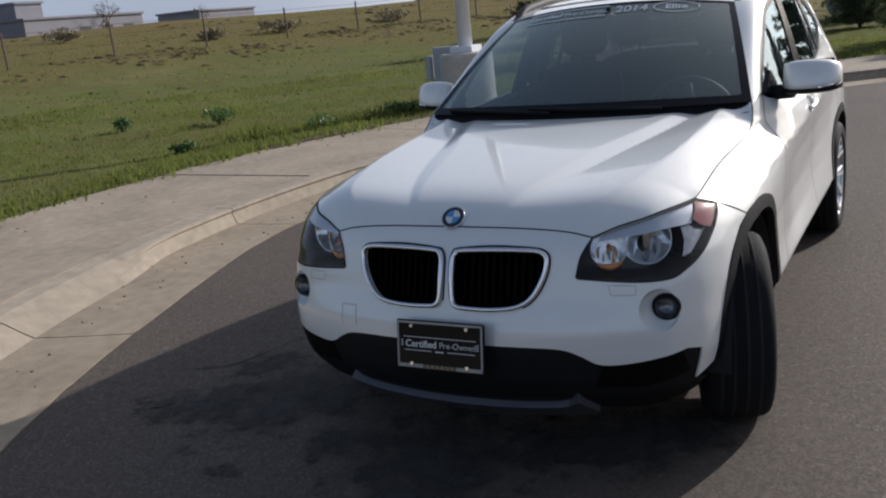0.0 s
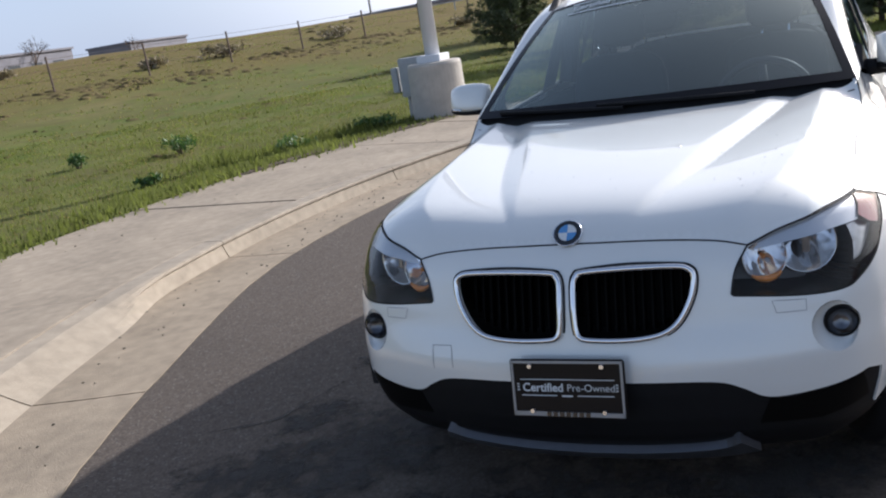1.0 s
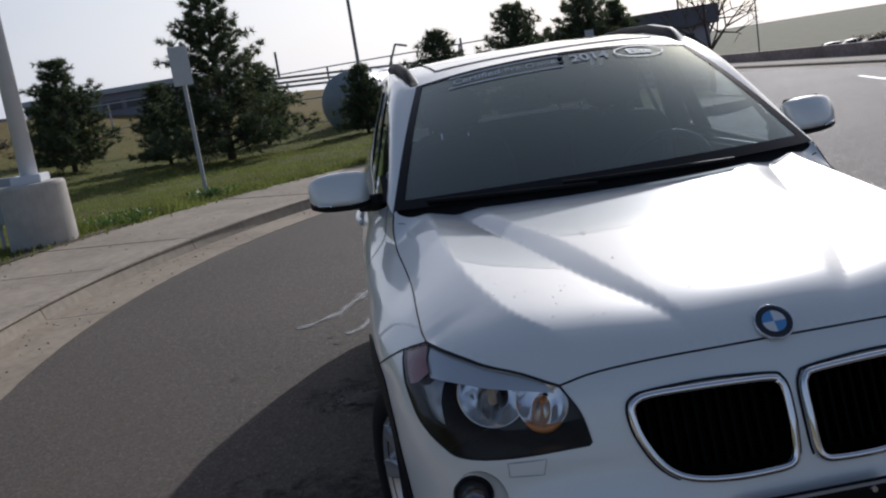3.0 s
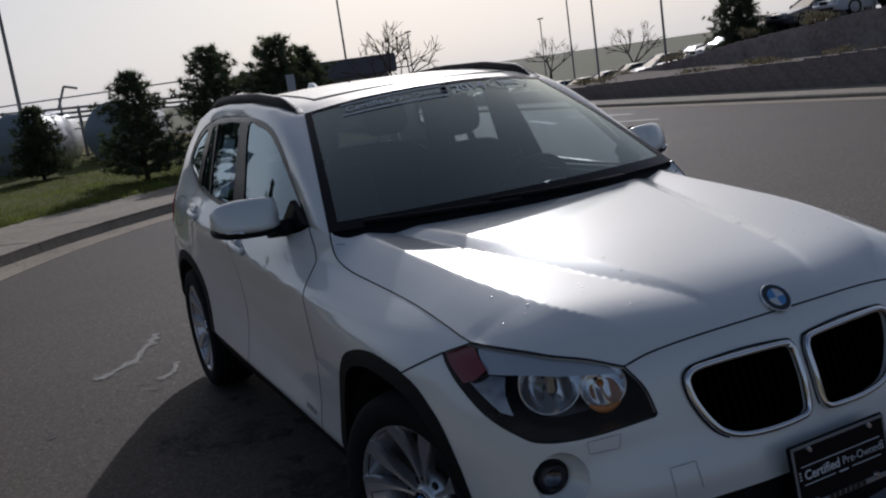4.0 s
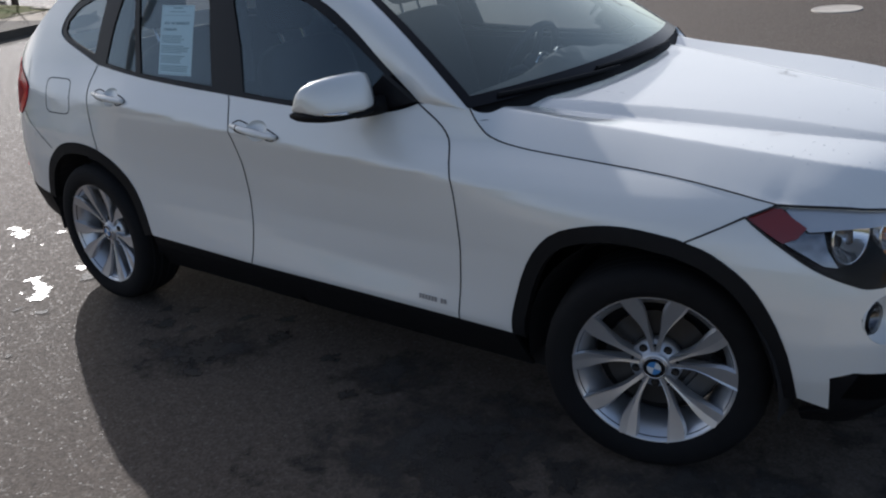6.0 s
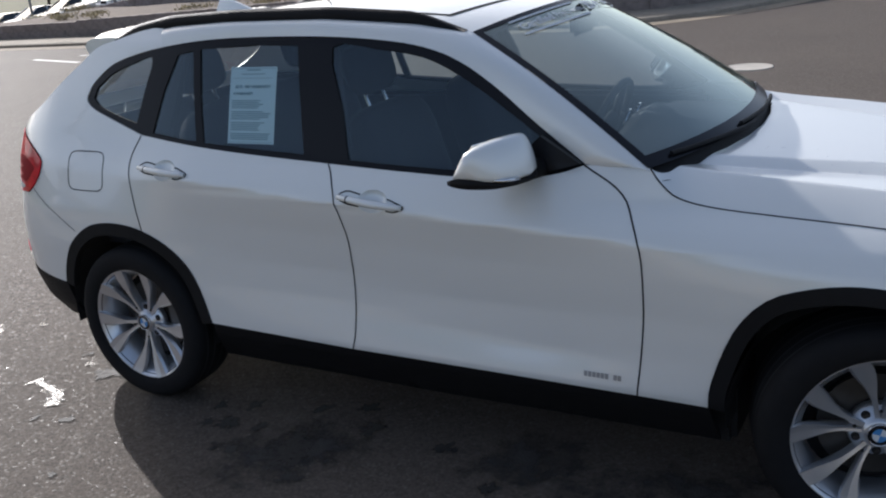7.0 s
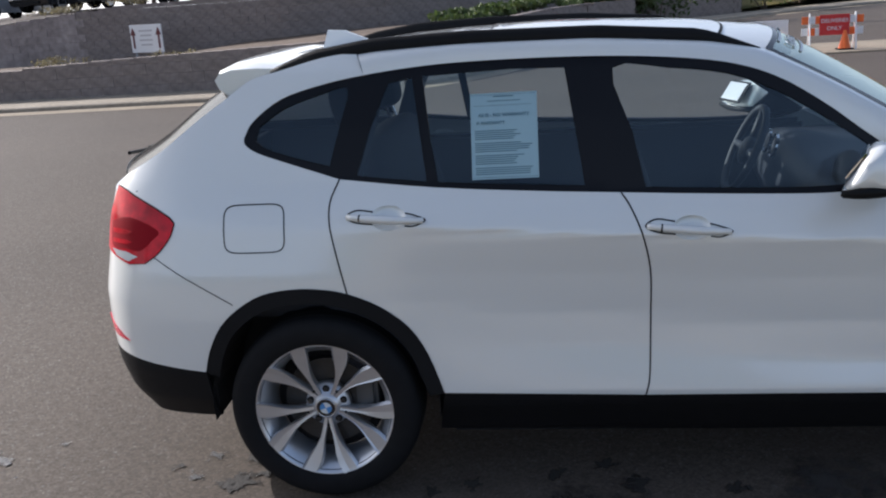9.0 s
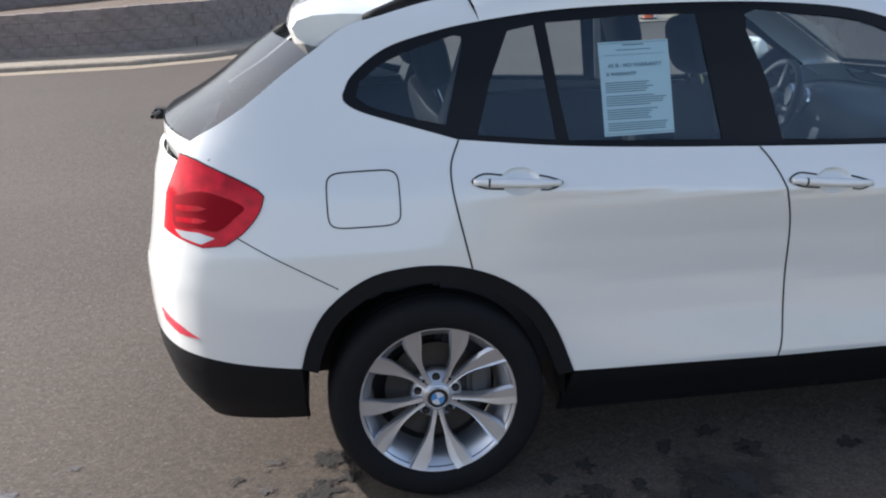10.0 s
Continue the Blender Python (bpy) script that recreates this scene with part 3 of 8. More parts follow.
def swept(section, a, b, n=14):
    """A block whose section changes along the arc."""
    V, F = [], []
    for t in np.linspace(a, b, n):
        ring = section(t)
        V += [on_arc(r, t, z) for r, z in ring]
    k = len(ring)
    for j in range(n - 1):
        F += [(j * k + i, j * k + (i + 1) % k, (j + 1) * k + (i + 1) % k, (j + 1) * k + i) for i in range(k)]
    F += [tuple(range(k)), tuple((n - 1) * k + i for i in range(k))[::-1]]
    return V, F


for k in range(k0, k1 + 1):
    a, b = base + k * step + g, base + (k + 1) * step - g
    if b > A0 or a < A1:
        continue
    piece("gutter_pan", *swept(pan_ring, a, b), M_GUT, gutter)
    piece("kerb_stone", *swept(kerb_ring, a, b), M_KERB, kerb)
sstep = 1.36 / 10.5
for k in range(2 * k0, 2 * k1 + 2):
    a, b = base + k * sstep + g, base + (k + 1) * sstep - g
    if b > A0 or a < A1:
        continue
    h = 0.004 * math.sin(k * 2.3)
    piece("pavement_slab", *arc_piece(R_BACK, R_GRASS, a, b, 0.02, 0, [(R_BACK + 0.003, 0.136 + h), (R_BACK + 0.02, 0.14 + h), (R_GRASS - 0.02, 0.152 + h), (R_GRASS, 0.146 + h)]), M_CONC, pavement)
# the kerb's nose and the straight run past the kiosk
bm = bmesh.new()
tail = [on_arc(10.5, A1), Vector((-14.05, 6.0, 0)), Vector((-14.7, 6.45, 0)), Vector((-16, 6.55, 0)), Vector((-18, 6.55, 0)), Vector((-22, 6.55, 0)), Vector((-32, 6.55, 0)), Vector((-60, 6.55, 0))]
tl_ = [Vector((*q, 0.07)) for q in smooth_line([tuple(p[:2]) for p in tail], 6)]
for a, b in zip(tl_, tl_[1:]):
    d = b - a
    box(bm, (0.17, d.length + 0.02, 0.15), (a + b) / 2, 0.0, d.to_track_quat("Y", "Z").to_matrix().to_4x4())
part("kerb_stone", bm, M_KERB, kerb)
V = [on_arc(12.4, A1 + 0.02, 0.12), on_arc(10.5, A1, 0.12)] + [Vector((p.x, p.y, 0.12)) for p in tl_[4:]] + [Vector((-60, 2, 0.12)), Vector((-20, 3, 0.12))]
mesh_ob("pavement_slab", V, [tuple(t) for t in tessellate_polygon([V])], M_CONC, pavement)

# far side: kerb, lower and upper retaining walls, bank and car park
FAR = [(-60, 12.2), (-6.0, 12.2), (-4.6, 12.9), (-3.2, 15), (-2.2, 19), (-1.5, 22), (-0.6, 24.3), (1.6, 26.8), (4.9, 30.2), (9, 33.5), (16, 37.5)]
far_line = [(-60.0, 12.2), (-40.0, 12.2), (-20.0, 12.2)] + [tuple(q) for q in smooth_line(FAR[1:], 5)]


def offset_line(line, d):
    out = []
    for i, p in enumerate(line):
        a, b = line[max(i - 1, 0)], line[min(i + 1, len(line) - 1)]
        tx, ty = b[0] - a[0], b[1] - a[1]
        ln = math.hypot(tx, ty)
        out.append((p[0] - ty / ln * d, p[1] + tx / ln * d))
    return out


far_kerb = tagged(new("far_kerb"), "pale concrete kerb and walk on the far side of the road", "kerb", kind="structure")
prof = [(0.0, -0.05), (0.02, 0.06), (0.06, 0.08), (1.45, 0.09), (1.45, -0.05)]
V, F = [], []
lines = [offset_line(far_line, d) for d, _ in prof]
for i in range(len(far_line)):
    V += [Vector((*lines[j][i], prof[j][1])) for j in range(5)]
for i in range(len(far_line) - 1):
    F += [(i * 5 + j, i * 5 + j + 1, (i + 1) * 5 + j + 1, (i + 1) * 5 + j) for j in range(4)]
mesh_ob("kerb_stone", V, F, M_KERB, far_kerb)
gl = [offset_line(far_line, -0.5), far_line]
V = [Vector((*q, 0.004)) for i in range(len(far_line)) for q in (gl[0][i], gl[1][i])]
mesh_ob("gutter_pan", V, [(2 * i, 2 * i + 1, 2 * i + 3, 2 * i + 2) for i in range(len(far_line) - 1)], M_GUT, far_kerb)


def block_wall(name, line, top, foot, label, bl, bh, seed):
    """A battered wall of split-face blocks laid in courses along a line."""
    w = tagged(new(name), label, "retaining wall", kind="structure")
    seg = np.array(line, float)
    arc = np.concatenate([[0], np.cumsum(np.linalg.norm(np.diff(seg, axis=0), axis=1))])
    rnd = random.Random(seed)
    V, F = [], []
    s = 0.0
    pos = lambda t: (float(np.interp(t, arc, seg[:, 0])), float(np.interp(t, arc, seg[:, 1])))
    courses = 14
    rest = []
    shared = {}
    count = 0
    for c in range(courses):
        z = foot + c * bh
        s = -bl * 0.5 * (c % 2)
        while s < arc[-1]:
            x, y = pos(max(s + bl / 2, 0))
            x0, y0 = pos(max(s, 0))
            x1, y1 = pos(min(s + bl, arc[-1]))
            t = top(x)
            if z + 0.03 < t:
                dx, dy = x1 - x0, y1 - y0
                ln = math.hypot(dx, dy) or 1
                nx, ny = dy / ln, -dx / ln
                set_back = 0.006 * c + rnd.uniform(-0.004, 0.004)
                rest.append((x - nx * set_back, y - ny * set_back, z, math.atan2(dy, dx), bl - 0.004, min(bh, t - z) - 0.003, rnd.random()))
            s += bl
    rest.sort(key=lambda r: abs(r[0] + 9) + abs(r[1] - 14) * 0.2)
    near, far = rest[:280], rest[280:]
    protos = []
    for i in range(6):
        bm = bmesh.new()
        box(bm, (bl - 0.004, 0.22, bh - 0.003), (0, 0.11, bh / 2))
        for v in bm.verts:
            if v.co.y < 0.05:
                v.co.y += rnd.uniform(-0.009, 0.009)
                v.co.x *= 0.997
        me = bpy.data.meshes.new("block")
        bm.to_mesh(me)
        bm.free()
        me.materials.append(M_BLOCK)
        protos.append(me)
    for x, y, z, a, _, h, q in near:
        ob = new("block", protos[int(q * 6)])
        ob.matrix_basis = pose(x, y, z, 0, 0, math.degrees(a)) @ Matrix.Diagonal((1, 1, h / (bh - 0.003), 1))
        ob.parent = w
    V, F = [], []
    for x, y, z, a, l, h, q in far:
        m = pose(x, y, z, 0, 0, math.degrees(a))
        b = len(V)
        e = (q - 0.5) * 0.018
        V += [m @ Vector(v) for v in ((-l / 2, e, 0), (l / 2, -e, 0), (l / 2, 0.2, 0), (-l / 2, 0.2, 0), (-l / 2, e, h), (l / 2, -e, h), (l / 2, 0.2, h), (-l / 2, 0.2, h))]
        F += [tuple(b + i for i in f) for f in ((0, 1, 5, 4), (1, 2, 6, 5), (3, 0, 4, 7), (4, 5, 6, 7))]
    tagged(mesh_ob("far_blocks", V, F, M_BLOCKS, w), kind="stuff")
    return w


LOWL = [(-60, 13.6), (-6.5, 13.5), (-5.0, 14.2), (-3.8, 16.2), (-2.85, 18.9), (-2.0, 22.6), (-1.0, 25.0), (0.38, 26.3)]
block_wall("wall_low", LOWL, low_top, 0.05, "low brown split-face block retaining wall", 0.45, 0.2, 1)
UPL = [(-70, 23.0), (-30, 22.0), (-9, 21.4), (-6.5, 22.6), (-4.6, 25.0), (-2.6, 27.6), (0.0, 29.6), (1.8, 31.2)]
block_wall("wall_high", [(-33.0, 22.08)] + UPL[1:], terrace_z, -0.15, "high brown split-face block retaining wall", 0.45, 0.2, 2)
block_wall("wall_drive", [(1.5, 30.0), (2.4, 30.3), (4.7, 32.2), (5.2, 34.5)], lambda x: 0.84, 0.02, "low brown block wall beside the driveway", 0.45, 0.2, 3)
V, F = [], []
low_l, up_l = np.array(LOWL, float), np.array(UPL, float)


def along(line, n):
    arc = np.concatenate([[0], np.cumsum(np.linalg.norm(np.diff(line, axis=0), axis=1))])
    return [(float(np.interp(t, arc, line[:, 0])), float(np.interp(t, arc, line[:, 1]))) for t in np.linspace(0, arc[-1], n)]


ra, rb = along(low_l, 90), along(up_l, 90)
for (xa, ya), (xb, yb) in zip(ra, rb):
    for t in np.linspace(0.012, 1.0, 8):
        x, y = xa + (xb - xa) * t, ya + (yb - ya) * t
        V.append((x, y, (low_top(xa) - 0.03) * (1 - t) + min(float(np.interp(xa, [-9, -4], [0.28, 0.72])), terrace_z(xb) - 0.02 if xb < -28 else 9.0) * t + 0.06 * t * noise.noise(Vector((x * 0.4, y * 0.4, 1)))))
F = [(j * 8 + i, j * 8 + i + 1, (j + 1) * 8 + i + 1, (j + 1) * 8 + i) for j in range(89) for i in range(7)]
tagged(mesh_ob("bank", V, F, M_DIRT, smooth=True), "dry reddish dirt bank between the two walls", "bank", kind="structure")
V, F = [], []
rc = [(x - 2 if x < -30 else x + (6 if x > -8 else 0), 62.0) for x, y in rb]
for (xa, ya), (xb, yb) in zip(rb, rc):
    for t in np.linspace(0.01, 1, 5):
        V.append((xa + (xb - xa) * t, ya + (yb - ya) * t, park_z(xa + (xb - xa) * t, ya + (yb - ya) * t) - 0.03))
F = [(j * 5 + i, j * 5 + i + 1, (j + 1) * 5 + i + 1, (j + 1) * 5 + i) for j in range(89) for i in range(4)]
tagged(mesh_ob("car_park", V, F, M_ASPH), "raised asphalt car park behind the wall", "car park", kind="structure")
# planted ground behind the driveway walls, and the hillside beyond
V, F = [], []
for i in range(16):
    for j in range(13):
        x = -0.5 + i * 4.5
        y = (26.9 if x < 2 else 27.5 + 0.95 * x if x < 5.5 else 31.5 + 0.55 * x) + 0.6 + j * j * 0.75
        d = max(0.0, y - 32 - 0.3 * x)
        V.append((x, y, 0.06 + 1.9 * (1 - math.exp(-d / 24)) + 0.12 * noise.noise(Vector((x * 0.1, y * 0.1, 5)))))
F = [(i * 13 + j, i * 13 + j + 1, (i + 1) * 13 + j + 1, (i + 1) * 13 + j) for i in range(15) for j in range(12)]
tagged(mesh_ob("hillside", V, F, M_FIELD, smooth=True), "pale green grassy hillside beyond the driveway", "hillside", kind="structure")

# ---- the car: one smooth skin, cut into panels ----
# plan outline of the widest level, from the middle of the nose round the flank to the middle of the tail
OUT = np.array(smooth_line([(0.70, 0.0), (0.692, 0.2), (0.655, 0.42), (0.592, 0.64), (0.50, 0.745), (0.36, 0.81), (0.2, 0.84), (0.0, 0.858),
                            (-0.46, 0.862), (-1.2, 0.858), (-1.9, 0.858), (-2.35, 0.862), (-2.76, 0.866), (-3.05, 0.858), (-3.27, 0.837), (-3.455, 0.772),
                            (-3.562, 0.65), (-3.628, 0.43), (-3.650, 0.2), (-3.655, 0.0)], 24))
SEG = np.linalg.norm(np.diff(OUT, axis=0), axis=1)
ARC = np.concatenate([[0], np.cumsum(SEG)])
ULEN = ARC[-1]


def plan(u):
    return np.interp(u, ARC, OUT[:, 0]), np.interp(u, ARC, OUT[:, 1])


# how far the skin lies inside the outline at each height, at stations along it
LOW = [(0.15, -0.14), (0.22, -0.08), (0.34, -0.012), (0.38, 0.0)]
STATIONS = [
    (0.0, [(0.15, -0.16), (0.22, -0.06), (0.28, 0.01), (0.34, 0.03), (0.42, 0.033), (0.50, 0.018), (0.57, 0), (0.66, -0.02), (0.74, -0.05), (0.79, -0.075), (0.83, -0.10), (0.9, -0.2)]),
    (0.45, [(0.15, -0.16), (0.22, -0.07), (0.28, 0.0), (0.34, 0.02), (0.42, 0.028), (0.50, 0.027), (0.545, 0.012), (0.60, -0.012), (0.67, -0.028), (0.74, -0.043), (0.785, -0.062), (0.83, -0.10), (0.9, -0.2)]),
    (0.72, [(0.15, -0.14), (0.22, -0.09), (0.30, -0.02), (0.40, 0.008), (0.5, 0.01), (0.56, 0), (0.64, -0.01), (0.72, -0.035), (0.78, -0.07), (0.83, -0.115), (0.9, -0.22)]),
    (1.0, [(0.15, -0.12), (0.22, -0.07), (0.3, -0.02), (0.4, 0), (0.6, 0), (0.7, -0.01), (0.77, -0.03), (0.82, -0.06), (0.86, -0.11), (0.92, -0.2)]),
    (1.35, [(0.15, -0.12), (0.22, -0.07), (0.34, -0.015), (0.5, 0), (0.65, 0.006), (0.75, 0), (0.80, -0.013), (0.85, -0.06), (0.885, -0.118), (0.93, -0.21)]),
    (1.95, LOW + [(0.5, -0.012), (0.62, -0.015), (0.75, -0.005), (0.835, 0), (0.88, -0.03), (0.945, -0.11), (1.036, -0.135), (1.12, -0.17), (1.5, -0.3)]),
    (2.3, LOW + [(0.41, -0.008), (0.47, -0.028), (0.6, -0.032), (0.75, -0.018), (0.858, 0.003), (0.872, -0.008), (0.95, -0.045), (1.0, -0.085), (1.036, -0.12), (1.2, -0.165), (1.43, -0.235), (1.5, -0.29)]),
    (2.6, LOW + [(0.41, -0.007), (0.49, -0.026), (0.6, -0.035), (0.75, -0.022), (0.872, 0.003), (0.886, -0.008), (0.95, -0.04), (1.0, -0.078), (1.2, -0.14), (1.43, -0.215), (1.5, -0.28)]),
    (3.15, LOW + [(0.44, -0.010), (0.54, -0.029), (0.65, -0.036), (0.78, -0.024), (0.905, 0.002), (0.919, -0.009), (0.97, -0.04), (1.02, -0.083), (1.25, -0.152), (1.43, -0.213), (1.5, -0.28)]),
    (3.75, LOW + [(0.46, -0.008), (0.58, -0.019), (0.7, -0.025), (0.8, -0.022), (0.945, -0.006), (0.96, -0.018), (1.0, -0.045), (1.06, -0.095), (1.25, -0.155), (1.43, -0.22), (1.5, -0.285)]),
    (4.05, LOW + [(0.5, 0), (0.65, 0), (0.8, -0.012), (0.96, -0.045), (1.09, -0.118), (1.25, -0.168), (1.43, -0.235), (1.5, -0.29)]),
    (4.6, [(0.15, -0.15), (0.28, -0.08), (0.36, -0.03), (0.47, 0), (0.65, 0), (0.8, -0.012), (0.99, -0.052), (1.1, -0.10), (1.25, -0.17), (1.43, -0.26), (1.5, -0.31)]),
    (5.0, [(0.15, -0.19), (0.26, -0.11), (0.36, -0.04), (0.47, -0.008), (0.6, 0), (0.72, 0), (0.85, -0.03), (1.0, -0.06), (1.1, -0.09), (1.2, -0.16), (1.5, -0.4)]),
    (5.6, [(0.15, -0.2), (0.26, -0.11), (0.36, -0.04), (0.47, -0.008), (0.6, 0), (0.70, 0), (0.78, -0.03), (0.9, -0.05), (1.0, -0.065), (1.12, -0.11), (1.5, -0.6)]),
]
ZG = np.arange(0.15, 1.5601, 0.005)
UG = np.arange(0.0, ULEN + 0.001, 0.01)


def blur(a, sigma, axis):
    k = np.exp(-0.5 * (np.arange(-int(3 * sigma), int(3 * sigma) + 1) / sigma) ** 2)
    k /= k.sum()
    n = len(k) // 2
    return np.apply_along_axis(lambda v: np.convolve(np.pad(v, n, mode="edge"), k, mode="valid"), axis, a)


COLS = np.array([np.interp(ZG, [q[0] for q in pr], [q[1] for q in pr]) for _, pr in STATIONS])
OFF = np.array([np.interp(UG, [s for s, _ in STATIONS], COLS[:, j]) for j in range(len(ZG))]).T
OFF = blur(blur(OFF, 1.5, 1), 9.0, 0)


def inset(u, z):
    fu = min(max(u / 0.01, 0), len(UG) - 1.001)
    fz = min(max((z - 0.15) / 0.005, 0), len(ZG) - 1.001)
    i, j = int(fu), int(fz)
    a, b = fu - i, fz - j
    return (OFF[i, j] * (1 - a) + OFF[i + 1, j] * a) * (1 - b) + (OFF[i, j + 1] * (1 - a) + OFF[i + 1, j + 1] * a) * b


def swage(u, z):
    """The crease along the doors: the skin tucks in just below a line that climbs to the tail."""
    if u < 1.6 or u > 4.3:
        return 0.0
    b = float(np.interp(u, [1.6, 1.95, 2.3, 2.6, 3.15, 3.75, 4.05, 4.3], [0.825, 0.845, 0.863, 0.878, 0.912, 0.953, 0.985, 1.0])) - z
    if b <= 0:
        return 0.0
    fade = min(1.0, (u - 1.6) / 0.5, (4.3 - u) / 0.5)
    return -0.0105 * fade * (1 - math.exp(-b / 0.016)) * math.exp(-b / 0.10)


def skin(u, z, d=0.0):
    """The point of the left flank's skin; d metres proud of it."""
    sg = 1.0
    if u < 0:
        u, sg = -u, -1.0
    x, y = plan(u)
    x1, y1 = plan(min(u + 0.03, ULEN))
    x0, y0 = plan(max(u - 0.03, 0))
    tx, ty = x1 - x0, y1 - y0
    if u < 0.03:
        tx = tx * u / 0.03
    ln = math.hypot(tx, ty)
    o = inset(u, z) + d + swage(u, z)
    return Vector((x + ty / ln * o, sg * (y - tx / ln * o), z))


def find(u0, u1, test):
    for _ in range(30):
        m = (u0 + u1) / 2
        if test(m):
            u0 = m
        else:
            u1 = m
    return (u0 + u1) / 2


def sx(x, z):
    """Domain point whose place along the car is x."""
    return (find(0.05, ULEN - 0.05, lambda u: skin(u, z).x > x), z)


def fy(y, z):
    """Domain point of the front at y from the middle."""
    if y < 0:
        return (-fy(-y, z)[0], z)
    return (find(0.0, 1.1, lambda u: skin(u, z).y < y), z)


def ry(y, z):
    """Domain point of the rear at y from the middle."""
    return (find(4.6, ULEN, lambda u: skin(u, z).y > y), z)


def inside(p, poly):
    x, y = p
    c = False
    j = len(poly) - 1
    for i in range(len(poly)):
        xi, yi = poly[i]
        xj, yj = poly[j]
        if (yi > y) != (yj > y) and x < (xj - xi) * (y - yi) / (yj - yi) + xi:
            c = not c
        j = i
    return c


def dense(poly, step, closed=True):
    out = []
    n = len(poly)
    for i in range(n if closed else n - 1):
        a, b = poly[i], poly[(i + 1) % n]
        k = max(1, int(math.hypot(b[0] - a[0], b[1] - a[1]) / step))
        out += [(a[0] + (b[0] - a[0]) * t / k, a[1] + (b[1] - a[1]) * t / k) for t in range(k)]
    if not closed:
        out.append(poly[-1])
    return out


from mathutils.geometry import delaunay_2d_cdt


def sheet(poly, surf, holes=(), step=0.03, d=0.0, flange=0.012):
    """Verts, faces and normals of a panel cut out of a surface, with a turned-in edge."""
    loops = [dense(poly, step)] + [dense(h, step) for h in holes]
    pts, edges = [], []
    for lp in loops:
        b = len(pts)
        pts += lp
        edges += [(b + i, b + (i + 1) % len(lp)) for i in range(len(lp))]
    xs, ys = [p[0] for p in loops[0]], [p[1] for p in loops[0]]
    allb = np.array(pts)
    gx = min(xs)
    row = 0
    y = min(ys) + step * 0.5
    while y < max(ys):
        x = gx + (step * 0.5 if row % 2 else 0)
        while x < max(xs):
            if inside((x, y), loops[0]) and not any(inside((x, y), h) for h in loops[1:]):
                if np.min((allb[:, 0] - x) ** 2 + (allb[:, 1] - y) ** 2) > (step * 0.45) ** 2:
                    pts.append((x, y))
            x += step
        y += step * 0.87
        row += 1
    vs, _, fs, _, _, _ = delaunay_2d_cdt([Vector(p) for p in pts], edges, [], 0, 1e-6)
    P = [surf(v.x, v.y, d) for v in vs]
    e = 0.006
    N = []
    for v in vs:
        n = (surf(v.x + e, v.y, d) - surf(v.x - e, v.y, d)).cross(surf(v.x, v.y + e, d) - surf(v.x, v.y - e, d))
        N.append(n.normalized() if n.length > 1e-12 else Vector((0, 0, 1)))
    F, count = [], {}
    for f in fs:
        cx, cy = sum(vs[i].x for i in f) / 3, sum(vs[i].y for i in f) / 3
        if inside((cx, cy), loops[0]) and not any(inside((cx, cy), h) for h in loops[1:]):
            g = (P[f[1]] - P[f[0]]).cross(P[f[2]] - P[f[0]])
            if g.dot(N[f[0]]) < 0:
                f = f[::-1]
            F.append(tuple(f))
            for a, b in zip(f, list(f[1:]) + [f[0]]):
                count[(a, b)] = 1
    if flange > 0:
        rim = [(a, b) for a, b in count if (b, a) not in count]
        for a, b in rim:
            k = len(P)
            n = (P[b] - P[a]).cross(N[a])
            n = n.normalized() if n.length > 1e-9 else N[a]
            P += [P[a], P[b], P[b] - N[b] * flange, P[a] - N[a] * flange]
            N += [n, n, n, n]
            F.append((k + 3, k + 2, k + 1, k))
    return P, F, N


def outward(P, F, N, mid):
    """Turns the sheet so that its normals leave the point mid."""
    if sum((p - mid).dot(n) for p, n in zip(P, N)) < 0:
        return P, [f[::-1] for f in F], [-n for n in N]
    return P, F, N


CAR_MID = Vector((-1.4, 0, 0.7))


def flip_y(P, F, N):
    return [Vector((p.x, -p.y, p.z)) for p in P], [f[::-1] for f in F], [Vector((n.x, -n.y, n.z)) for n in N]


def pair(name, poly, material, parent, label="", holes=(), step=0.03, d=0.0, flange=0.012):
    """A panel of the left flank and its mirror image on the right; returns (left, right)."""
    P, F, N = outward(*sheet(poly, skin, holes, step, d, flange), CAR_MID)
    a = mesh_ob(name, P, F, material, parent, label, normals=N)
    b = mesh_ob(name, *flip_y(P, F, N)[:2], material, parent, label, normals=flip_y(P, F, N)[2])
    return a, b


def ribbon(line, w, d=0.0012, step=0.02, closed=False):
    """Verts and faces of a flat strip along a domain line."""
    pts = dense(line, step, closed)
    P, F = [], []
    n = len(pts)
    for i, p in enumerate(pts):
        a = pts[(i - 1) % n] if closed or i > 0 else p
        b = pts[(i + 1) % n] if closed or i < n - 1 else p
        tx, ty = b[0] - a[0], b[1] - a[1]
        ln = math.hypot(tx, ty) or 1
        ox, oy = -ty / ln * w / 2, tx / ln * w / 2
        P += [skin(p[0] + ox, p[1] + oy, d), skin(p[0] - ox, p[1] - oy, d)]
    for i in range(n if closed else n - 1):
        j = (i + 1) % n
        F.append((2 * i, 2 * i + 1, 2 * j + 1, 2 * j))
    return P, F


def seam(name, lines, parents, material=None, w=0.005, d=0.0012, closed=False):
    """Dark shut lines on both flanks: parents are (left, right)."""
    for k in (0, 1):
        V, Fc = [], []
        for ln in lines:
            P, F = ribbon(ln, w, d, closed=closed)
            if k:
                P = [Vector((p.x, -p.y, p.z)) for p in P]
            b = len(V)
            V += P
            Fc += [tuple(b + i for i in f) for f in F]
        mesh_ob(name, V, Fc, material or M_GAP, parents[k])


def L(*pts):
    return [sx(*p) for p in pts]


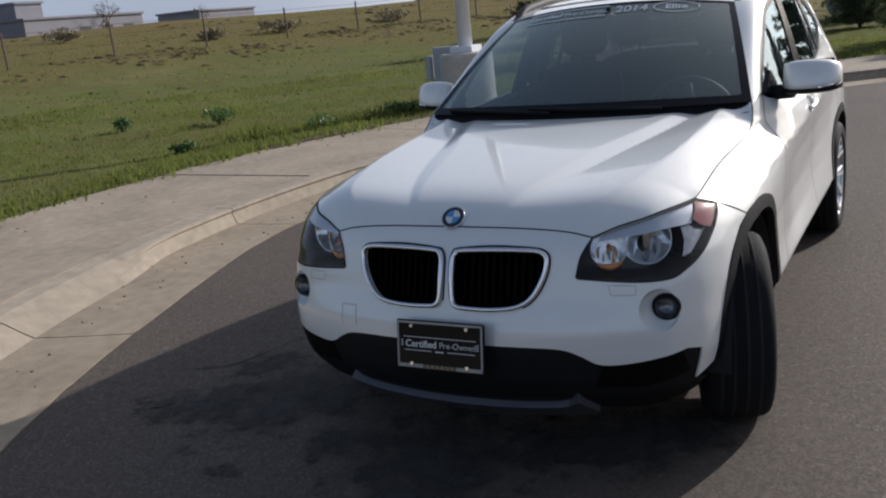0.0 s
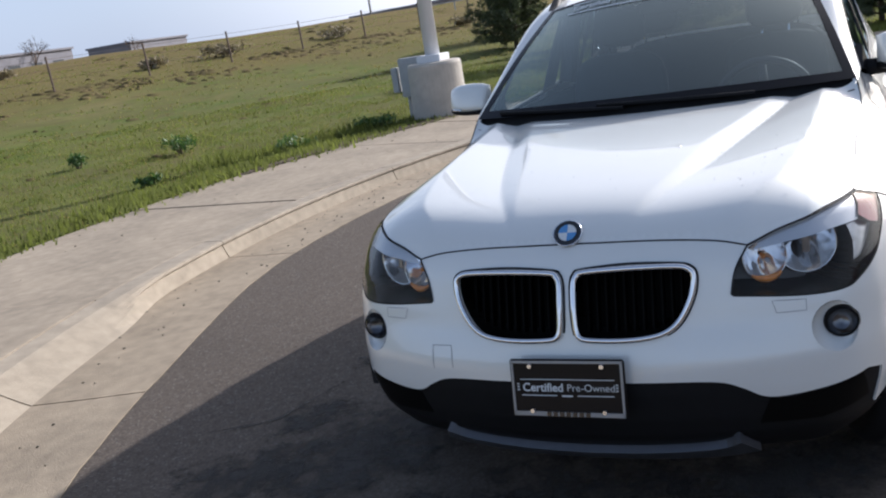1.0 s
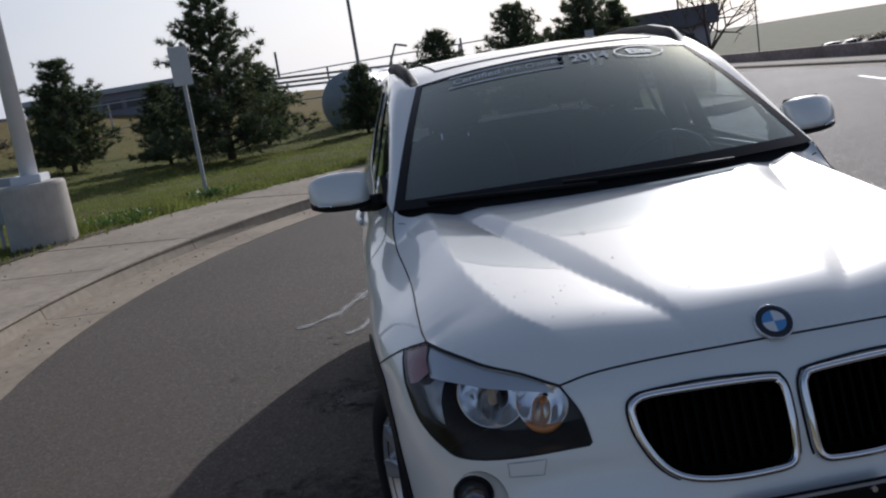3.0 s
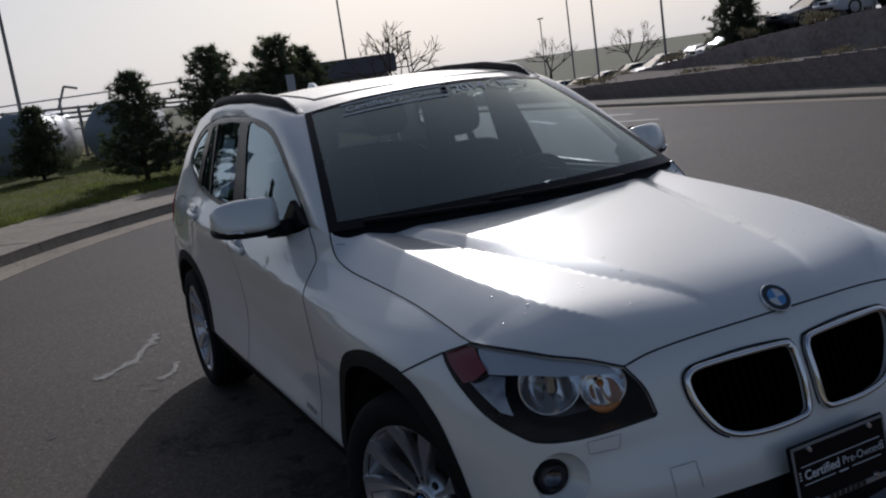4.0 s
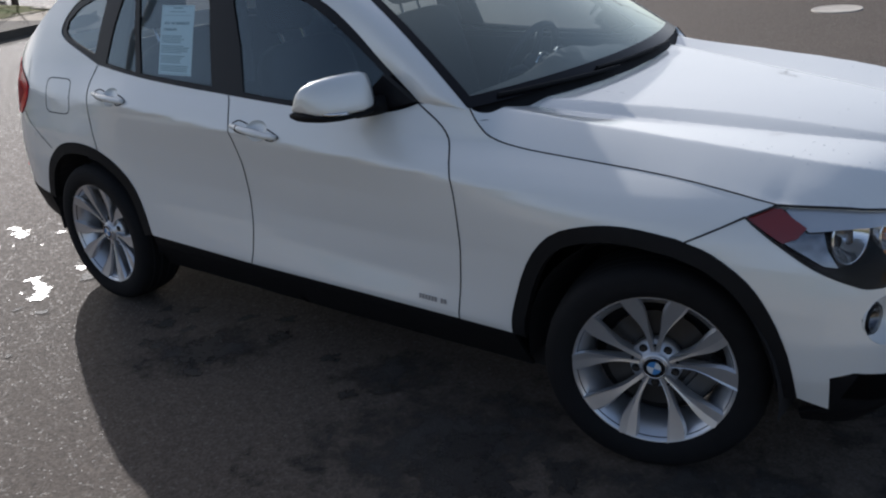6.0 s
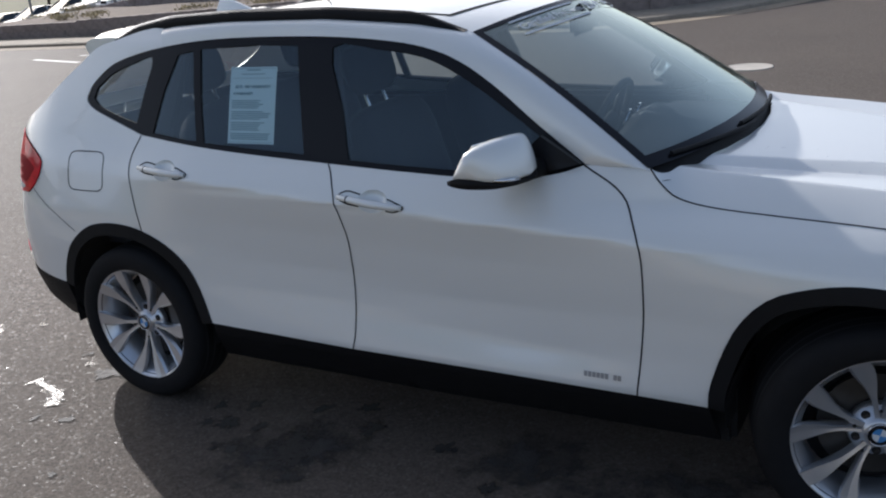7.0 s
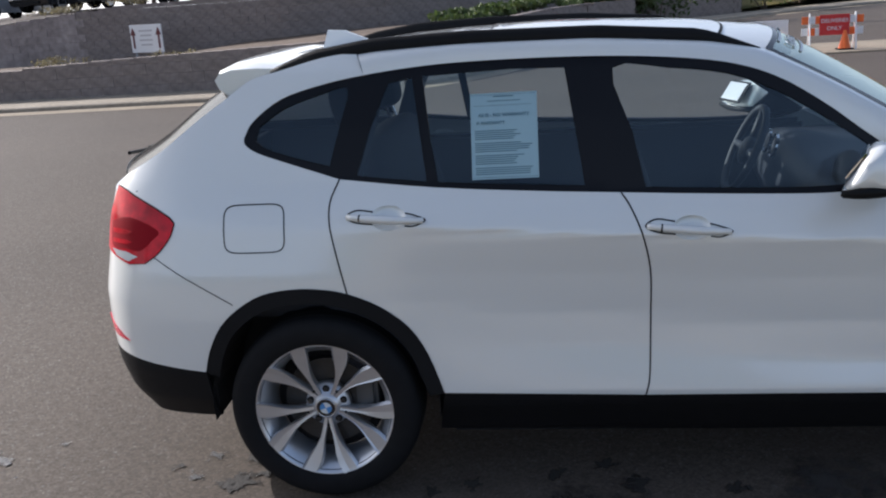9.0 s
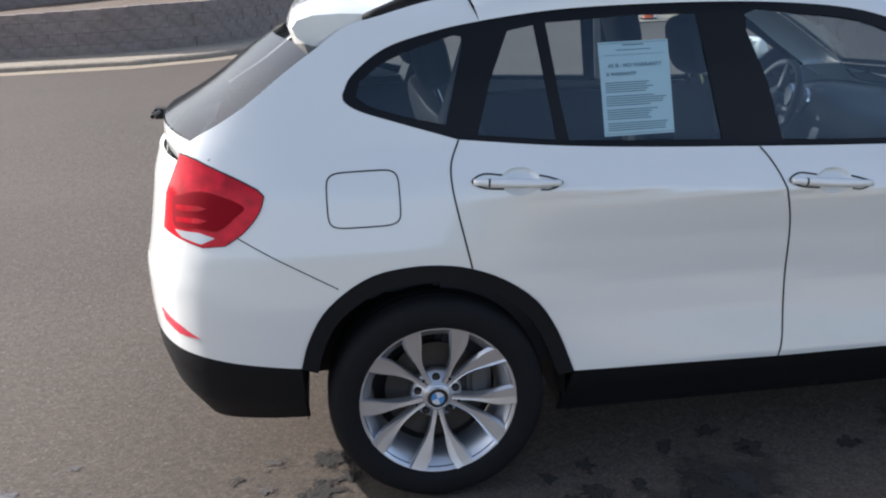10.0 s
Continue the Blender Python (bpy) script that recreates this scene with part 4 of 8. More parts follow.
def S(pts, n=4):
    return [tuple(q) for q in smooth_line(pts, n)]


car = thing("car", "white estate SUV with black cladding parked on asphalt, front wheels turned", "car")
ARCH_F = S(L((-0.457, 0.364), (-0.449, 0.446), (-0.39, 0.609), (-0.303, 0.715), (-0.188, 0.762), (-0.063, 0.778), (0.07, 0.766), (0.108, 0.757),
             (0.18, 0.732), (0.271, 0.67), (0.332, 0.588), (0.38, 0.47), (0.401, 0.345)), 3)
ARCH_R = S(L((-3.154, 0.474), (-3.129, 0.553), (-3.082, 0.636), (-3.013, 0.698), (-2.93, 0.742), (-2.833, 0.759), (-2.736, 0.757), (-2.644, 0.738),
             (-2.541, 0.69), (-2.452, 0.617), (-2.393, 0.52), (-2.347, 0.390)), 3)
DOOR_F = S(L((-0.853, 1.04), (-0.747, 0.981), (-0.689, 0.906), (-0.652, 0.823), (-0.645, 0.671), (-0.652, 0.533), (-0.667, 0.368)))
DOOR_B = S(L((-1.762, 1.021), (-1.736, 0.982), (-1.704, 0.904), (-1.68, 0.79), (-1.678, 0.665), (-1.684, 0.444), (-1.698, 0.372)))
DOOR_R = S(L((-2.657, 1.095), (-2.684, 1.038), (-2.689, 0.987), (-2.68, 0.917), (-2.644, 0.738)))
BELT1 = S(L((-0.853, 1.04), (-0.93, 1.016), (-1.05, 1.0), (-1.19, 0.996), (-1.5, 1.008), (-1.762, 1.021)))
BELT2 = S(L((-1.762, 1.021), (-2.02, 1.036), (-2.35, 1.06), (-2.657, 1.095)))
HOOD_S = S(L((0.306, 0.850), (0.078, 0.886), (-0.28, 0.914), (-0.47, 0.932), (-0.57, 0.955), (-0.622, 0.995), (-0.655, 1.036)))
HOOD_FR = S([fy(0, 0.817), fy(0.22, 0.814), fy(0.38, 0.802), fy(0.467, 0.784)])
LAMP_TOP = S([fy(0.467, 0.784), fy(0.56, 0.816), fy(0.65, 0.838), sx(0.306, 0.850)])
LAMP_LOW = S([fy(0.467, 0.784), fy(0.437, 0.73), fy(0.424, 0.669)])[:-1] + [fy(0.424, 0.669)] + S([fy(0.43, 0.664), fy(0.58, 0.652), fy(0.69, 0.652), sx(0.50, 0.668), sx(0.42, 0.71), sx(0.33, 0.77), sx(0.243, 0.825)])
ai = min(range(len(ARCH_F)), key=lambda i: (ARCH_F[i][0] - sx(0.108, 0.757)[0]) ** 2)
FENDER = ARCH_F[:ai + 1] + [sx(0.243, 0.825)] + HOOD_S + [sx(-0.76, 1.04)] + DOOR_F
wing = pair("front_wing", FENDER, M_PAINT, car, step=0.018)
HANDLES = ((-1.690, -1.440, 0.927, 0.903), (-2.628, -2.380, 0.985, 0.97))


def cup_loop(x0, x1, z0, z1):
    """Outline of the hand recess behind a door handle."""
    u, v = sx(x0 + 0.54 * (x1 - x0), (z0 + z1) / 2)
    return (u, v), [(u + 0.056 * math.copysign(abs(math.cos(a)) ** 0.8, math.cos(a)), v + 0.001 + 0.036 * math.sin(a)) for a in np.linspace(0, 2 * math.pi, 24, endpoint=False)]


door_f = pair("front_door", DOOR_F[::-1] + BELT1[1:] + DOOR_B[1:], M_PAINT, car, holes=[cup_loop(*HANDLES[0])[1]], step=0.018)
rj = min(range(len(ARCH_R)), key=lambda i: (ARCH_R[i][0] - DOOR_R[-1][0]) ** 2)
door_r = pair("rear_door", DOOR_B[::-1] + BELT2[1:] + DOOR_R[1:] + ARCH_R[rj + 1:], M_PAINT, car, holes=[cup_loop(*HANDLES[1])[1]], step=0.018)
DLO_TOP = S(L((-0.853, 1.045), (-1.01, 1.157), (-1.14, 1.257), (-1.27, 1.338), (-1.40, 1.386), (-1.57, 1.414), (-1.81, 1.432), (-2.1, 1.438), (-2.35, 1.434),
              (-2.57, 1.414), (-2.72, 1.389), (-2.85, 1.352), (-2.945, 1.287), (-2.977, 1.235)))
DLO_REAR = S(L((-2.977, 1.235), (-2.972, 1.214), (-2.93, 1.187), (-2.83, 1.152), (-2.657, 1.095)))
di = min(range(len(DLO_TOP)), key=lambda i: (DLO_TOP[i][0] - sx(-2.57, 1.414)[0]) ** 2)
TAIL = S(L((-3.447, 1.092), (-3.398, 1.078), (-3.30, 1.033), (-3.232, 0.998)), 2) + S(L((-3.216, 0.98), (-3.235, 0.935), (-3.28, 0.885), (-3.335, 0.848))) + L((-3.40, 0.842), (-3.46, 0.86)) + [ry(0.665, 0.88), ry(0.655, 0.98), ry(0.665, 1.085)]
tl = len(S(L((-3.447, 1.092), (-3.398, 1.078), (-3.30, 1.033), (-3.232, 0.998)), 2) + S(L((-3.216, 0.98), (-3.235, 0.935), (-3.28, 0.885), (-3.335, 0.848))))
D_EDGE = S(L((-2.60, 1.486), (-2.72, 1.472), (-2.85, 1.442), (-2.957, 1.415), (-3.055, 1.352), (-3.2, 1.254), (-3.32, 1.176), (-3.41, 1.128), (-3.447, 1.092)))
si = min(range(len(ARCH_R)), key=lambda i: (ARCH_R[i][0] - sx(-3.013, 0.698)[0]) ** 2)
QUARTER = DLO_TOP[di:] + DLO_REAR[1:] + DOOR_R[1:-1] + ARCH_R[si:rj + 1][::-1] + L((-3.15, 0.78), (-3.306, 0.872)) + TAIL[:tl - 2][::-1] + D_EDGE[::-1][1:]
quarter = pair("rear_quarter", QUARTER, M_PAINT, car, step=0.018)
BUMP_R = ARCH_R[:si + 1] + L((-3.15, 0.78), (-3.306, 0.872)) + TAIL[tl - 2:-1] + [ry(0.55, 0.92), ry(0.5, 0.74), ry(0.25, 0.72), ry(0.004, 0.72), ry(0.004, 0.55), ry(0.5, 0.545)] + L((-3.545, 0.53), (-3.35, 0.495))
pair("rear_bumper", BUMP_R, M_PAINT, car)
pair("rear_bumper_lower", L((-3.154, 0.474), (-3.35, 0.495), (-3.545, 0.53)) + [ry(0.5, 0.545), ry(0.004, 0.55), ry(0.004, 0.25), ry(0.5, 0.25)] + L((-3.45, 0.262), (-3.145, 0.284)), M_BLACK, car, "textured black plastic bumper skirt")
pair("tailgate", [ry(0.655, 0.98), ry(0.665, 1.06), ry(0.63, 1.072), ry(0.3, 1.078), ry(0.004, 1.078), ry(0.004, 0.725), ry(0.25, 0.725), ry(0.5, 0.745), ry(0.55, 0.92)], M_PAINT, car)

# front bumper: one piece across, with openings for the grilles
right = lambda pts: [(-u, z) for u, z in pts[::-1]]
WHITE_LOW = [sx(0.401, 0.29), sx(0.47, 0.31), sx(0.475, 0.415)] + S([fy(0.735, 0.428), fy(0.66, 0.412), fy(0.55, 0.398), fy(0.49, 0.402), fy(0.44, 0.430), fy(0.37, 0.452), fy(0.18, 0.457), fy(0.0, 0.458)])
HALF = HOOD_FR[:-1] + LAMP_LOW + ARCH_F[ai:] + WHITE_LOW[1:]
BUMP = HALF + right(HALF[1:-1])
KID = S([fy(*q) for q in ((0.0195, 0.66), (0.020, 0.715), (0.028, 0.738), (0.05, 0.748), (0.17, 0.753), (0.285, 0.751), (0.322, 0.742), (0.334, 0.720), (0.327, 0.675), (0.300, 0.622), (0.268, 0.592), (0.222, 0.577), (0.145, 0.571), (0.06, 0.573), (0.033, 0.580), (0.023, 0.60), (0.0195, 0.66))], 5)[:-1]
FOG_C = fy(0.668, 0.562)
FOG = [(FOG_C[0] + 0.064 * math.cos(a), FOG_C[1] + 0.064 * math.sin(a)) for a in np.linspace(0, 2 * math.pi, 24, endpoint=False)]
P, F, N = outward(*sheet(BUMP, skin, [KID, right(KID), FOG, right(FOG)], 0.025), CAR_MID)
bumper = mesh_ob("front_bumper", P, F, M_PAINT, car, normals=N)
LOWHALF = WHITE_LOW[::-1][:-3] + [sx(0.475, 0.415), sx(0.47, 0.31), sx(0.401, 0.29), sx(0.40, 0.25), sx(0.5, 0.215), fy(0.6, 0.21), fy(0.3, 0.21), fy(0.0, 0.21)]
LOWB = LOWHALF + right(LOWHALF[1:-1])
P, F, N = outward(*sheet(LOWB, skin, [], 0.03, -0.006), CAR_MID)
lower = mesh_ob("lower_bumper", P, F, M_BLACK, car, "matt black lower bumper and air intake", normals=N)
# flat panels proud of the bumper; the intake's shade is in their black
for k in (1, -1):
    P, F, N = outward(*sheet([fy(0.505, 0.395), fy(0.56, 0.388), fy(0.66, 0.408), fy(0.725, 0.42), fy(0.735, 0.345), fy(0.62, 0.315), fy(0.475, 0.32)], skin, [], 0.025, -0.003, 0.003), CAR_MID)
    if k < 0:
        P, F, N = flip_y(P, F, N)
    mesh_ob("side_intake", P, F, M_GRILLE, lower, "flat near-black panel for the shaded corner intake", normals=N)
LIP = S([fy(-0.42, 0.292), fy(-0.36, 0.258), fy(-0.2, 0.244), fy(0, 0.240), fy(0.2, 0.244), fy(0.36, 0.258), fy(0.42, 0.292)]) + S([fy(0.46, 0.225), fy(0.36, 0.198), fy(0.2, 0.19), fy(0, 0.188), fy(-0.2, 0.19), fy(-0.36, 0.198), fy(-0.46, 0.225)])
P, F, N = outward(*sheet([(u, z - 0.018) for u, z in LIP], skin, [], 0.025, 0.03, 0.03), CAR_MID)
mesh_ob("skid_plate", P, F, M_SKID, lower, "satin silver skid plate", normals=N)
# kidney grilles
for k in (1, -1):
    kid = [(k * u, z) for u, z in KID]
    rim_line = ribbon(kid, 0.006, 0.0015, 0.012, True)
    gc = Vector((0.68, k * 0.17, 0.66))
    loop = [skin(u, z, 0.009) for u, z in dense(kid, 0.012)]
    bm = bmesh.new()
    n = len(loop)
    rings = []
    for i, p in enumerate(loop):
        t = (loop[(i + 1) % n] - loop[i - 1]).normalized()
        out = Vector((0.9, 0, -0.1)).normalized()
        s = t.cross(out).normalized()
        rings.append([bm.verts.new(p + s * 0.0085 * math.cos(a) + out * 0.008 * math.sin(a)) for a in np.linspace(0, 2 * math.pi, 8, endpoint=False)])
    for i in range(n):
        a, b = rings[i], rings[(i + 1) % n]
        for q in range(8):
            bm.faces.new((a[q], a[(q + 1) % 8], b[(q + 1) % 8], b[q]))
    gr = part("kidney_grille", bm, M_CHROME, car, "chrome-ringed black kidney grille", smooth=True)
    V = [gc + (p - gc) * 1.0 + Vector((0, (p.y - gc.y), (p.z - gc.z))).normalized() * 0.0115 for p in rim_line[0]]
    mesh_ob("grille_gap", V, rim_line[1], M_GAP, gr)
    P, F, N = sheet(kid, skin, [], 0.04, -0.10, 0)
    mesh_ob("grille_back", P, F, M_GRILLE, gr, "black grille recess", normals=N)
    for i in range(11):
        y = k * (0.045 + i * 0.026)
        zs = [z for u, z in dense(kid, 0.004) if abs(skin(u, z).y - y) < 0.006]
        if len(zs) < 2 or max(zs) - min(zs) < 0.04:
            continue
        bm = bmesh.new()
        q = [skin(*fy(y, min(zs)), -0.06), skin(*fy(y, max(zs)), -0.06)]
        d = q[1] - q[0]
        box(bm, (0.035, 0.006, d.length), (q[0] + q[1]) / 2, 0.0015, d.to_track_quat("Z", "X").to_matrix().to_4x4())
        part("grille_slat", bm, M_GRILLE, gr)

# bonnet: a height field that meets the skin along its edges
SIDE3 = [skin(u, z) for u, z in HOOD_S]
LT3 = [skin(u, z) for u, z in LAMP_TOP]
FR3 = [skin(u, z) for u, z in HOOD_FR]
hx = np.array([p.x for p in SIDE3][::-1])
hy = np.array([p.y for p in SIDE3][::-1])
hz = np.array([p.z for p in SIDE3][::-1])
fr = FR3 + LT3[1:]
fyy, fxx, fzz = np.array([p.y for p in fr]), np.array([p.x for p in fr]), np.array([p.z for p in fr])
HCX, HCZ = np.array([-0.6, -0.45, -0.3, 0.0, 0.2, 0.4, 0.52, 0.60, 0.63]), np.array([1.026, 1.012, 0.998, 0.970, 0.948, 0.921, 0.899, 0.880, 0.868])


def eased(xs, ys):
    """The same knots with rounded corners."""
    q = np.array(smooth_line(list(zip(xs, ys)), 10))
    return q[:, 0], q[:, 1]


HC = eased(HCX, HCZ)
H_IN = eased([-0.66, -0.45, -0.25, -0.03, 0.28, 0.5, 0.62], [0.475, 0.425, 0.37, 0.30, 0.235, 0.178, 0.14])
H_OUT = eased([-0.66, -0.46, -0.25, 0.1, 0.3, 0.45, 0.62], [0.55, 0.495, 0.44, 0.35, 0.29, 0.232, 0.155])
H_FOLD = eased([-0.66, -0.43, -0.17, 0.06, 0.24, 0.4, 0.54, 0.62], [0.62, 0.612, 0.603, 0.588, 0.56, 0.515, 0.42, 0.34])
H_DEEP = eased([-0.66, -0.5, -0.35, 0.1, 0.4, 0.58, 0.66], [0.012, 0.018, 0.021, 0.019, 0.012, 0.001, 0.0])


def hood_base(x, s):
    zc = np.interp(x, *HC)
    ze = np.interp(x, hx, hz) if x < hx[-1] else hz[-1] - (x - hx[-1]) * 0.12
    ye = np.interp(x, hx, hy)
    y = abs(s) * ye
    # a dome in the middle, a facet that tapers to the badge, a flat shoulder, and a flank that folds down
    yi, yo, yc, h = np.interp(x, *H_IN), np.interp(x, *H_OUT), np.interp(x, *H_FOLD), np.interp(x, *H_DEEP)
    zs = zc + (ze - zc) * 0.12
    if y < yi:
        return zc - 0.005 * (y / yi) ** 2
    if y < yo:
        t = (y - yi) / (yo - yi)
        return zc - 0.005 - h * t ** 1.15
    if y < yc:
        t = (y - yo) / (yc - yo)
        return (zc - 0.005 - h) * (1 - t) + zs * t
    t = (y - yc) / max(ye - yc, 0.01)
    return zs + (ze - zs) * (0.75 * t + 0.25 * t * t)


def hood(x, y, d=0.0):
    ye = np.interp(x, hx, hy)
    s = min(abs(y) / ye, 1.05)
    ay = min(abs(y), fyy[-1])
    xf, zf = np.interp(ay, fyy, fxx), np.interp(ay, fyy, fzz)
    drop = hood_base(xf, min(ay / np.interp(xf, hx, hy), 1.0)) - zf
    return Vector((x, y, hood_base(x, s) - drop * math.exp(-max(xf - x, 0) / 0.05) + d))


REARX = [(-0.655, 1.0), (-0.618, 0.92), (-0.572, 0.75), (-0.522, 0.5), (-0.492, 0.25), (-0.482, 0.0)]
rear_edge = [(x, f * SIDE3[-1].y) for x, f in REARX]
half = [(p.x, p.y) for p in FR3] + [(p.x, p.y) for p in LT3[1:]] + [(p.x, p.y) for p in SIDE3[1:]] + rear_edge[1:]
HOODP = half + [(x, -y) for x, y in half[1:-1][::-1]]
P, F, N = sheet(HOODP, hood, [], 0.0135, 0.0, 0.015)
if sum(n.z for n in N[:50]) < 0:
    F, N = [f[::-1] for f in F], [-n for n in N]
bonnet = mesh_ob("bonnet", P, F, M_PAINT, car, normals=N)
# shut lines round the bonnet
edge3 = [Vector((p.x, p.y, p.z)) for p in FR3 + LT3[1:] + SIDE3[1:]]
for k in (1, -1):
    bm = bmesh.new()
    tube(bm, [Vector((p.x, k * p.y, p.z - 0.0005)) for p in edge3], 0.0026, 6)
    part("bonnet_gap", bm, M_GAP, bonnet, smooth=True)

# windscreen and roof
WT = np.linspace(0, 1, 21)
A_LOW, A_TOP = SIDE3[-1] + Vector((-0.012, 0, 0.002)), Vector((-1.29, 0.545, 1.418))


def screen(s, t, d=0.0):
    e = A_LOW.lerp(A_TOP, t) + Vector((0, 0, 0.018 * math.sin(math.pi * t)))
    c = Vector((-0.455, 0, 1.006)).lerp(Vector((-1.19, 0, 1.462)), t) + Vector((0, 0, 0.022 * math.sin(math.pi * t)))
    w = abs(s) ** 2.2
    return Vector((c.x + (e.x - c.x) * w, e.y * s, c.z + (e.z - c.z) * w + d))


def grid_part(name, fn, us, vs, material, parent, label="", d=0.0):
    P = [fn(u, v, d) for v in vs for u in us]
    n = len(us)
    F = [(j * n + i, j * n + i + 1, (j + 1) * n + i + 1, (j + 1) * n + i) for j in range(len(vs) - 1) for i in range(n - 1)]
    return mesh_ob(name, P, F, material, parent, label, smooth=True)


SS = np.linspace(-1, 1, 33)


def glass_foot(s):
    """How far up its plane the windscreen starts: set back in the middle, behind the cowl."""
    return 0.075 * (1 - abs(s) ** 2.5)


def pane(s, t, d=0.0):
    g = glass_foot(s)
    return screen(s, g + (1 - g) * t, d)


ws = grid_part("windscreen", pane, SS * 0.985, np.linspace(0.0, 0.985, 21), M_WS, car, "clear raked windscreen with a lettered sun strip")
for s0, s1 in ((-1.0, -0.955), (0.955, 1.0)):
    grid_part("screen_border", screen, np.linspace(s0, s1, 4), np.linspace(0, 1, 21), M_GLOSSBLK, ws, d=0.002)
grid_part("screen_border", pane, SS, np.linspace(-0.01, 0.05, 5), M_GLOSSBLK, ws, d=0.002)
grid_part("screen_border", screen, SS, np.linspace(0.975, 1.0, 3), M_GLOSSBLK, ws, d=0.002)
RX, RY, RZ = [-2.97, -2.85, -2.56, -2.25, -1.82, -1.45, -1.29], [0.545, 0.56, 0.577, 0.583, 0.578, 0.562, 0.545], [1.425, 1.445, 1.486, 1.494, 1.486, 1.452, 1.418]
CX, CZ = [-2.97, -2.8, -2.3, -1.9, -1.5, -1.19], [1.462, 1.478, 1.510, 1.515, 1.497, 1.462]


def roof(s, t, d=0.0):
    xe, xc = -1.29 + (-2.97 + 1.29) * t, -1.19 + (-2.97 + 1.19) * t
    w = abs(s) ** 2.2
    x = xc + (xe - xc) * w
    zc, ze = np.interp(xc, CX, CZ), np.interp(xe, RX, RZ)
    return Vector((x, s * np.interp(xe, RX, RY), zc + (ze - zc) * abs(s) ** 2.6 + d))


roof_ob = grid_part("roof", roof, SS, np.linspace(0, 1, 29), M_PAINT, car)
grid_part("sunroof_gap", roof, np.linspace(-0.812, 0.812, 17), np.linspace(0.094, 0.556, 11), M_GAP, roof_ob, d=0.002)
grid_part("sunroof", roof, np.linspace(-0.8, 0.8, 17), np.linspace(0.10, 0.55, 11), M_PAINT, roof_ob, "body-coloured sliding roof panel", d=0.004)
for k in (-1, 1):
    grid_part("headlining", roof, np.linspace(0, k, 9), np.linspace(0, 1, 9), M_LINER, car, d=-0.035) if k < 0 else grid_part("headlining", roof, np.linspace(0, 1, 9), np.linspace(0, 1, 9), M_LINER, car, d=-0.035)
# pillars and cant rails between the side windows and the roof
low3 = [skin(u, z) for u, z in DLO_TOP[:di + 1]]
up_line = [A_LOW.lerp(A_TOP, t) + Vector((0, 0, 0.018 * math.sin(math.pi * t))) for t in np.linspace(0, 1, 12)] + [Vector((x, np.interp(x, RX, RY), np.interp(x, RX, RZ))) for x in np.linspace(-1.34, -2.60, 24)]


def resample(pts, n):
    a = np.concatenate([[0], np.cumsum([(q - p).length for p, q in zip(pts, pts[1:])])])
    return [Vector([np.interp(t, a, [p[i] for p in pts]) for i in range(3)]) for t in np.linspace(0, a[-1], n)]


lo, hi = resample(low3, 70), resample(up_line, 70)
lo, hi = [lo[0] + Vector((0.05, -0.004, -0.014))] + lo, [hi[0] + Vector((0.05, -0.004, -0.022))] + hi
for k in (1, -1):
    P, F = [], []
    for a, b in zip(lo, hi):
        for v in np.linspace(0, 1, 9):
            p = a.lerp(b, v) + Vector((0, 0.6, 0.8)) * 0.022 * math.sin(math.pi * v)
            P.append(Vector((p.x, k * p.y, p.z)))
    for j in range(70):
        for i in range(8):
            f = (j * 9 + i, j * 9 + i + 1, (j + 1) * 9 + i + 1, (j + 1) * 9 + i)
            F.append(f if k < 0 else f[::-1])
    mesh_ob("cant_rail", P, F, M_PAINT, car, smooth=True)
    # roof rail
    xs = np.linspace(-1.31, -2.90, 40)
    P, F = [], []
    for i, x in enumerate(xs):
        lift = 0.038 * min(1, (i + 0.3) / 5, (39.6 - i) / 4)
        y, z = np.interp(x, RX, RY) - 0.004, np.interp(x, RX, RZ)
        for dy, dz in ((0.026, -0.012), (0.024, lift * 0.6), (0.012, lift), (-0.008, lift), (-0.018, lift * 0.5), (-0.02, -0.01)):
            P.append(Vector((x, k * (y + dy), z + dz)))
    for i in range(39):
        for q in range(6):
            r = (q + 1) % 6
            F.append((i * 6 + q, i * 6 + r, (i + 1) * 6 + r, (i + 1) * 6 + q))
    F += [tuple(range(6)), tuple(39 * 6 + q for q in range(6))]
    mesh_ob("roof_rail", P, F, M_BLACK, car, "satin black roof rail", smooth=True)
# side windows: a black frame and the panes
PANES = [("front", S(L((-0.90, 1.05), (-1.02, 1.022), (-1.2, 1.014), (-1.5, 1.024), (-1.685, 1.034)), 3) + S(L((-1.72, 1.2), (-1.775, 1.395), (-1.60, 1.386), (-1.42, 1.358), (-1.28, 1.30), (-1.15, 1.222), (-1.03, 1.14), (-0.92, 1.062)), 3)),
         ("rear", L((-1.872, 1.046), (-2.1, 1.058), (-2.335, 1.074), (-2.355, 1.2), (-2.378, 1.402), (-2.1, 1.41), (-1.925, 1.405))),
         ("light", L((-2.372, 1.077), (-2.60, 1.103), (-2.552, 1.25), (-2.490, 1.385), (-2.412, 1.398))),
         ("quarter", S(L((-2.69, 1.137), (-2.80, 1.165), (-2.90, 1.198), (-2.94, 1.228)), 3) + S(L((-2.925, 1.268), (-2.84, 1.322), (-2.72, 1.36), (-2.625, 1.376), (-2.65, 1.27)), 3))]
DLO = DLO_TOP[:-1] + DLO_REAR[:-1] + BELT2[::-1][:-1] + BELT1[::-1][:-1]
frames = pair("window_frame", DLO, M_GLOSSBLK, car, "gloss black window surround", holes=[q for _, q in PANES], step=0.03, d=-0.004)
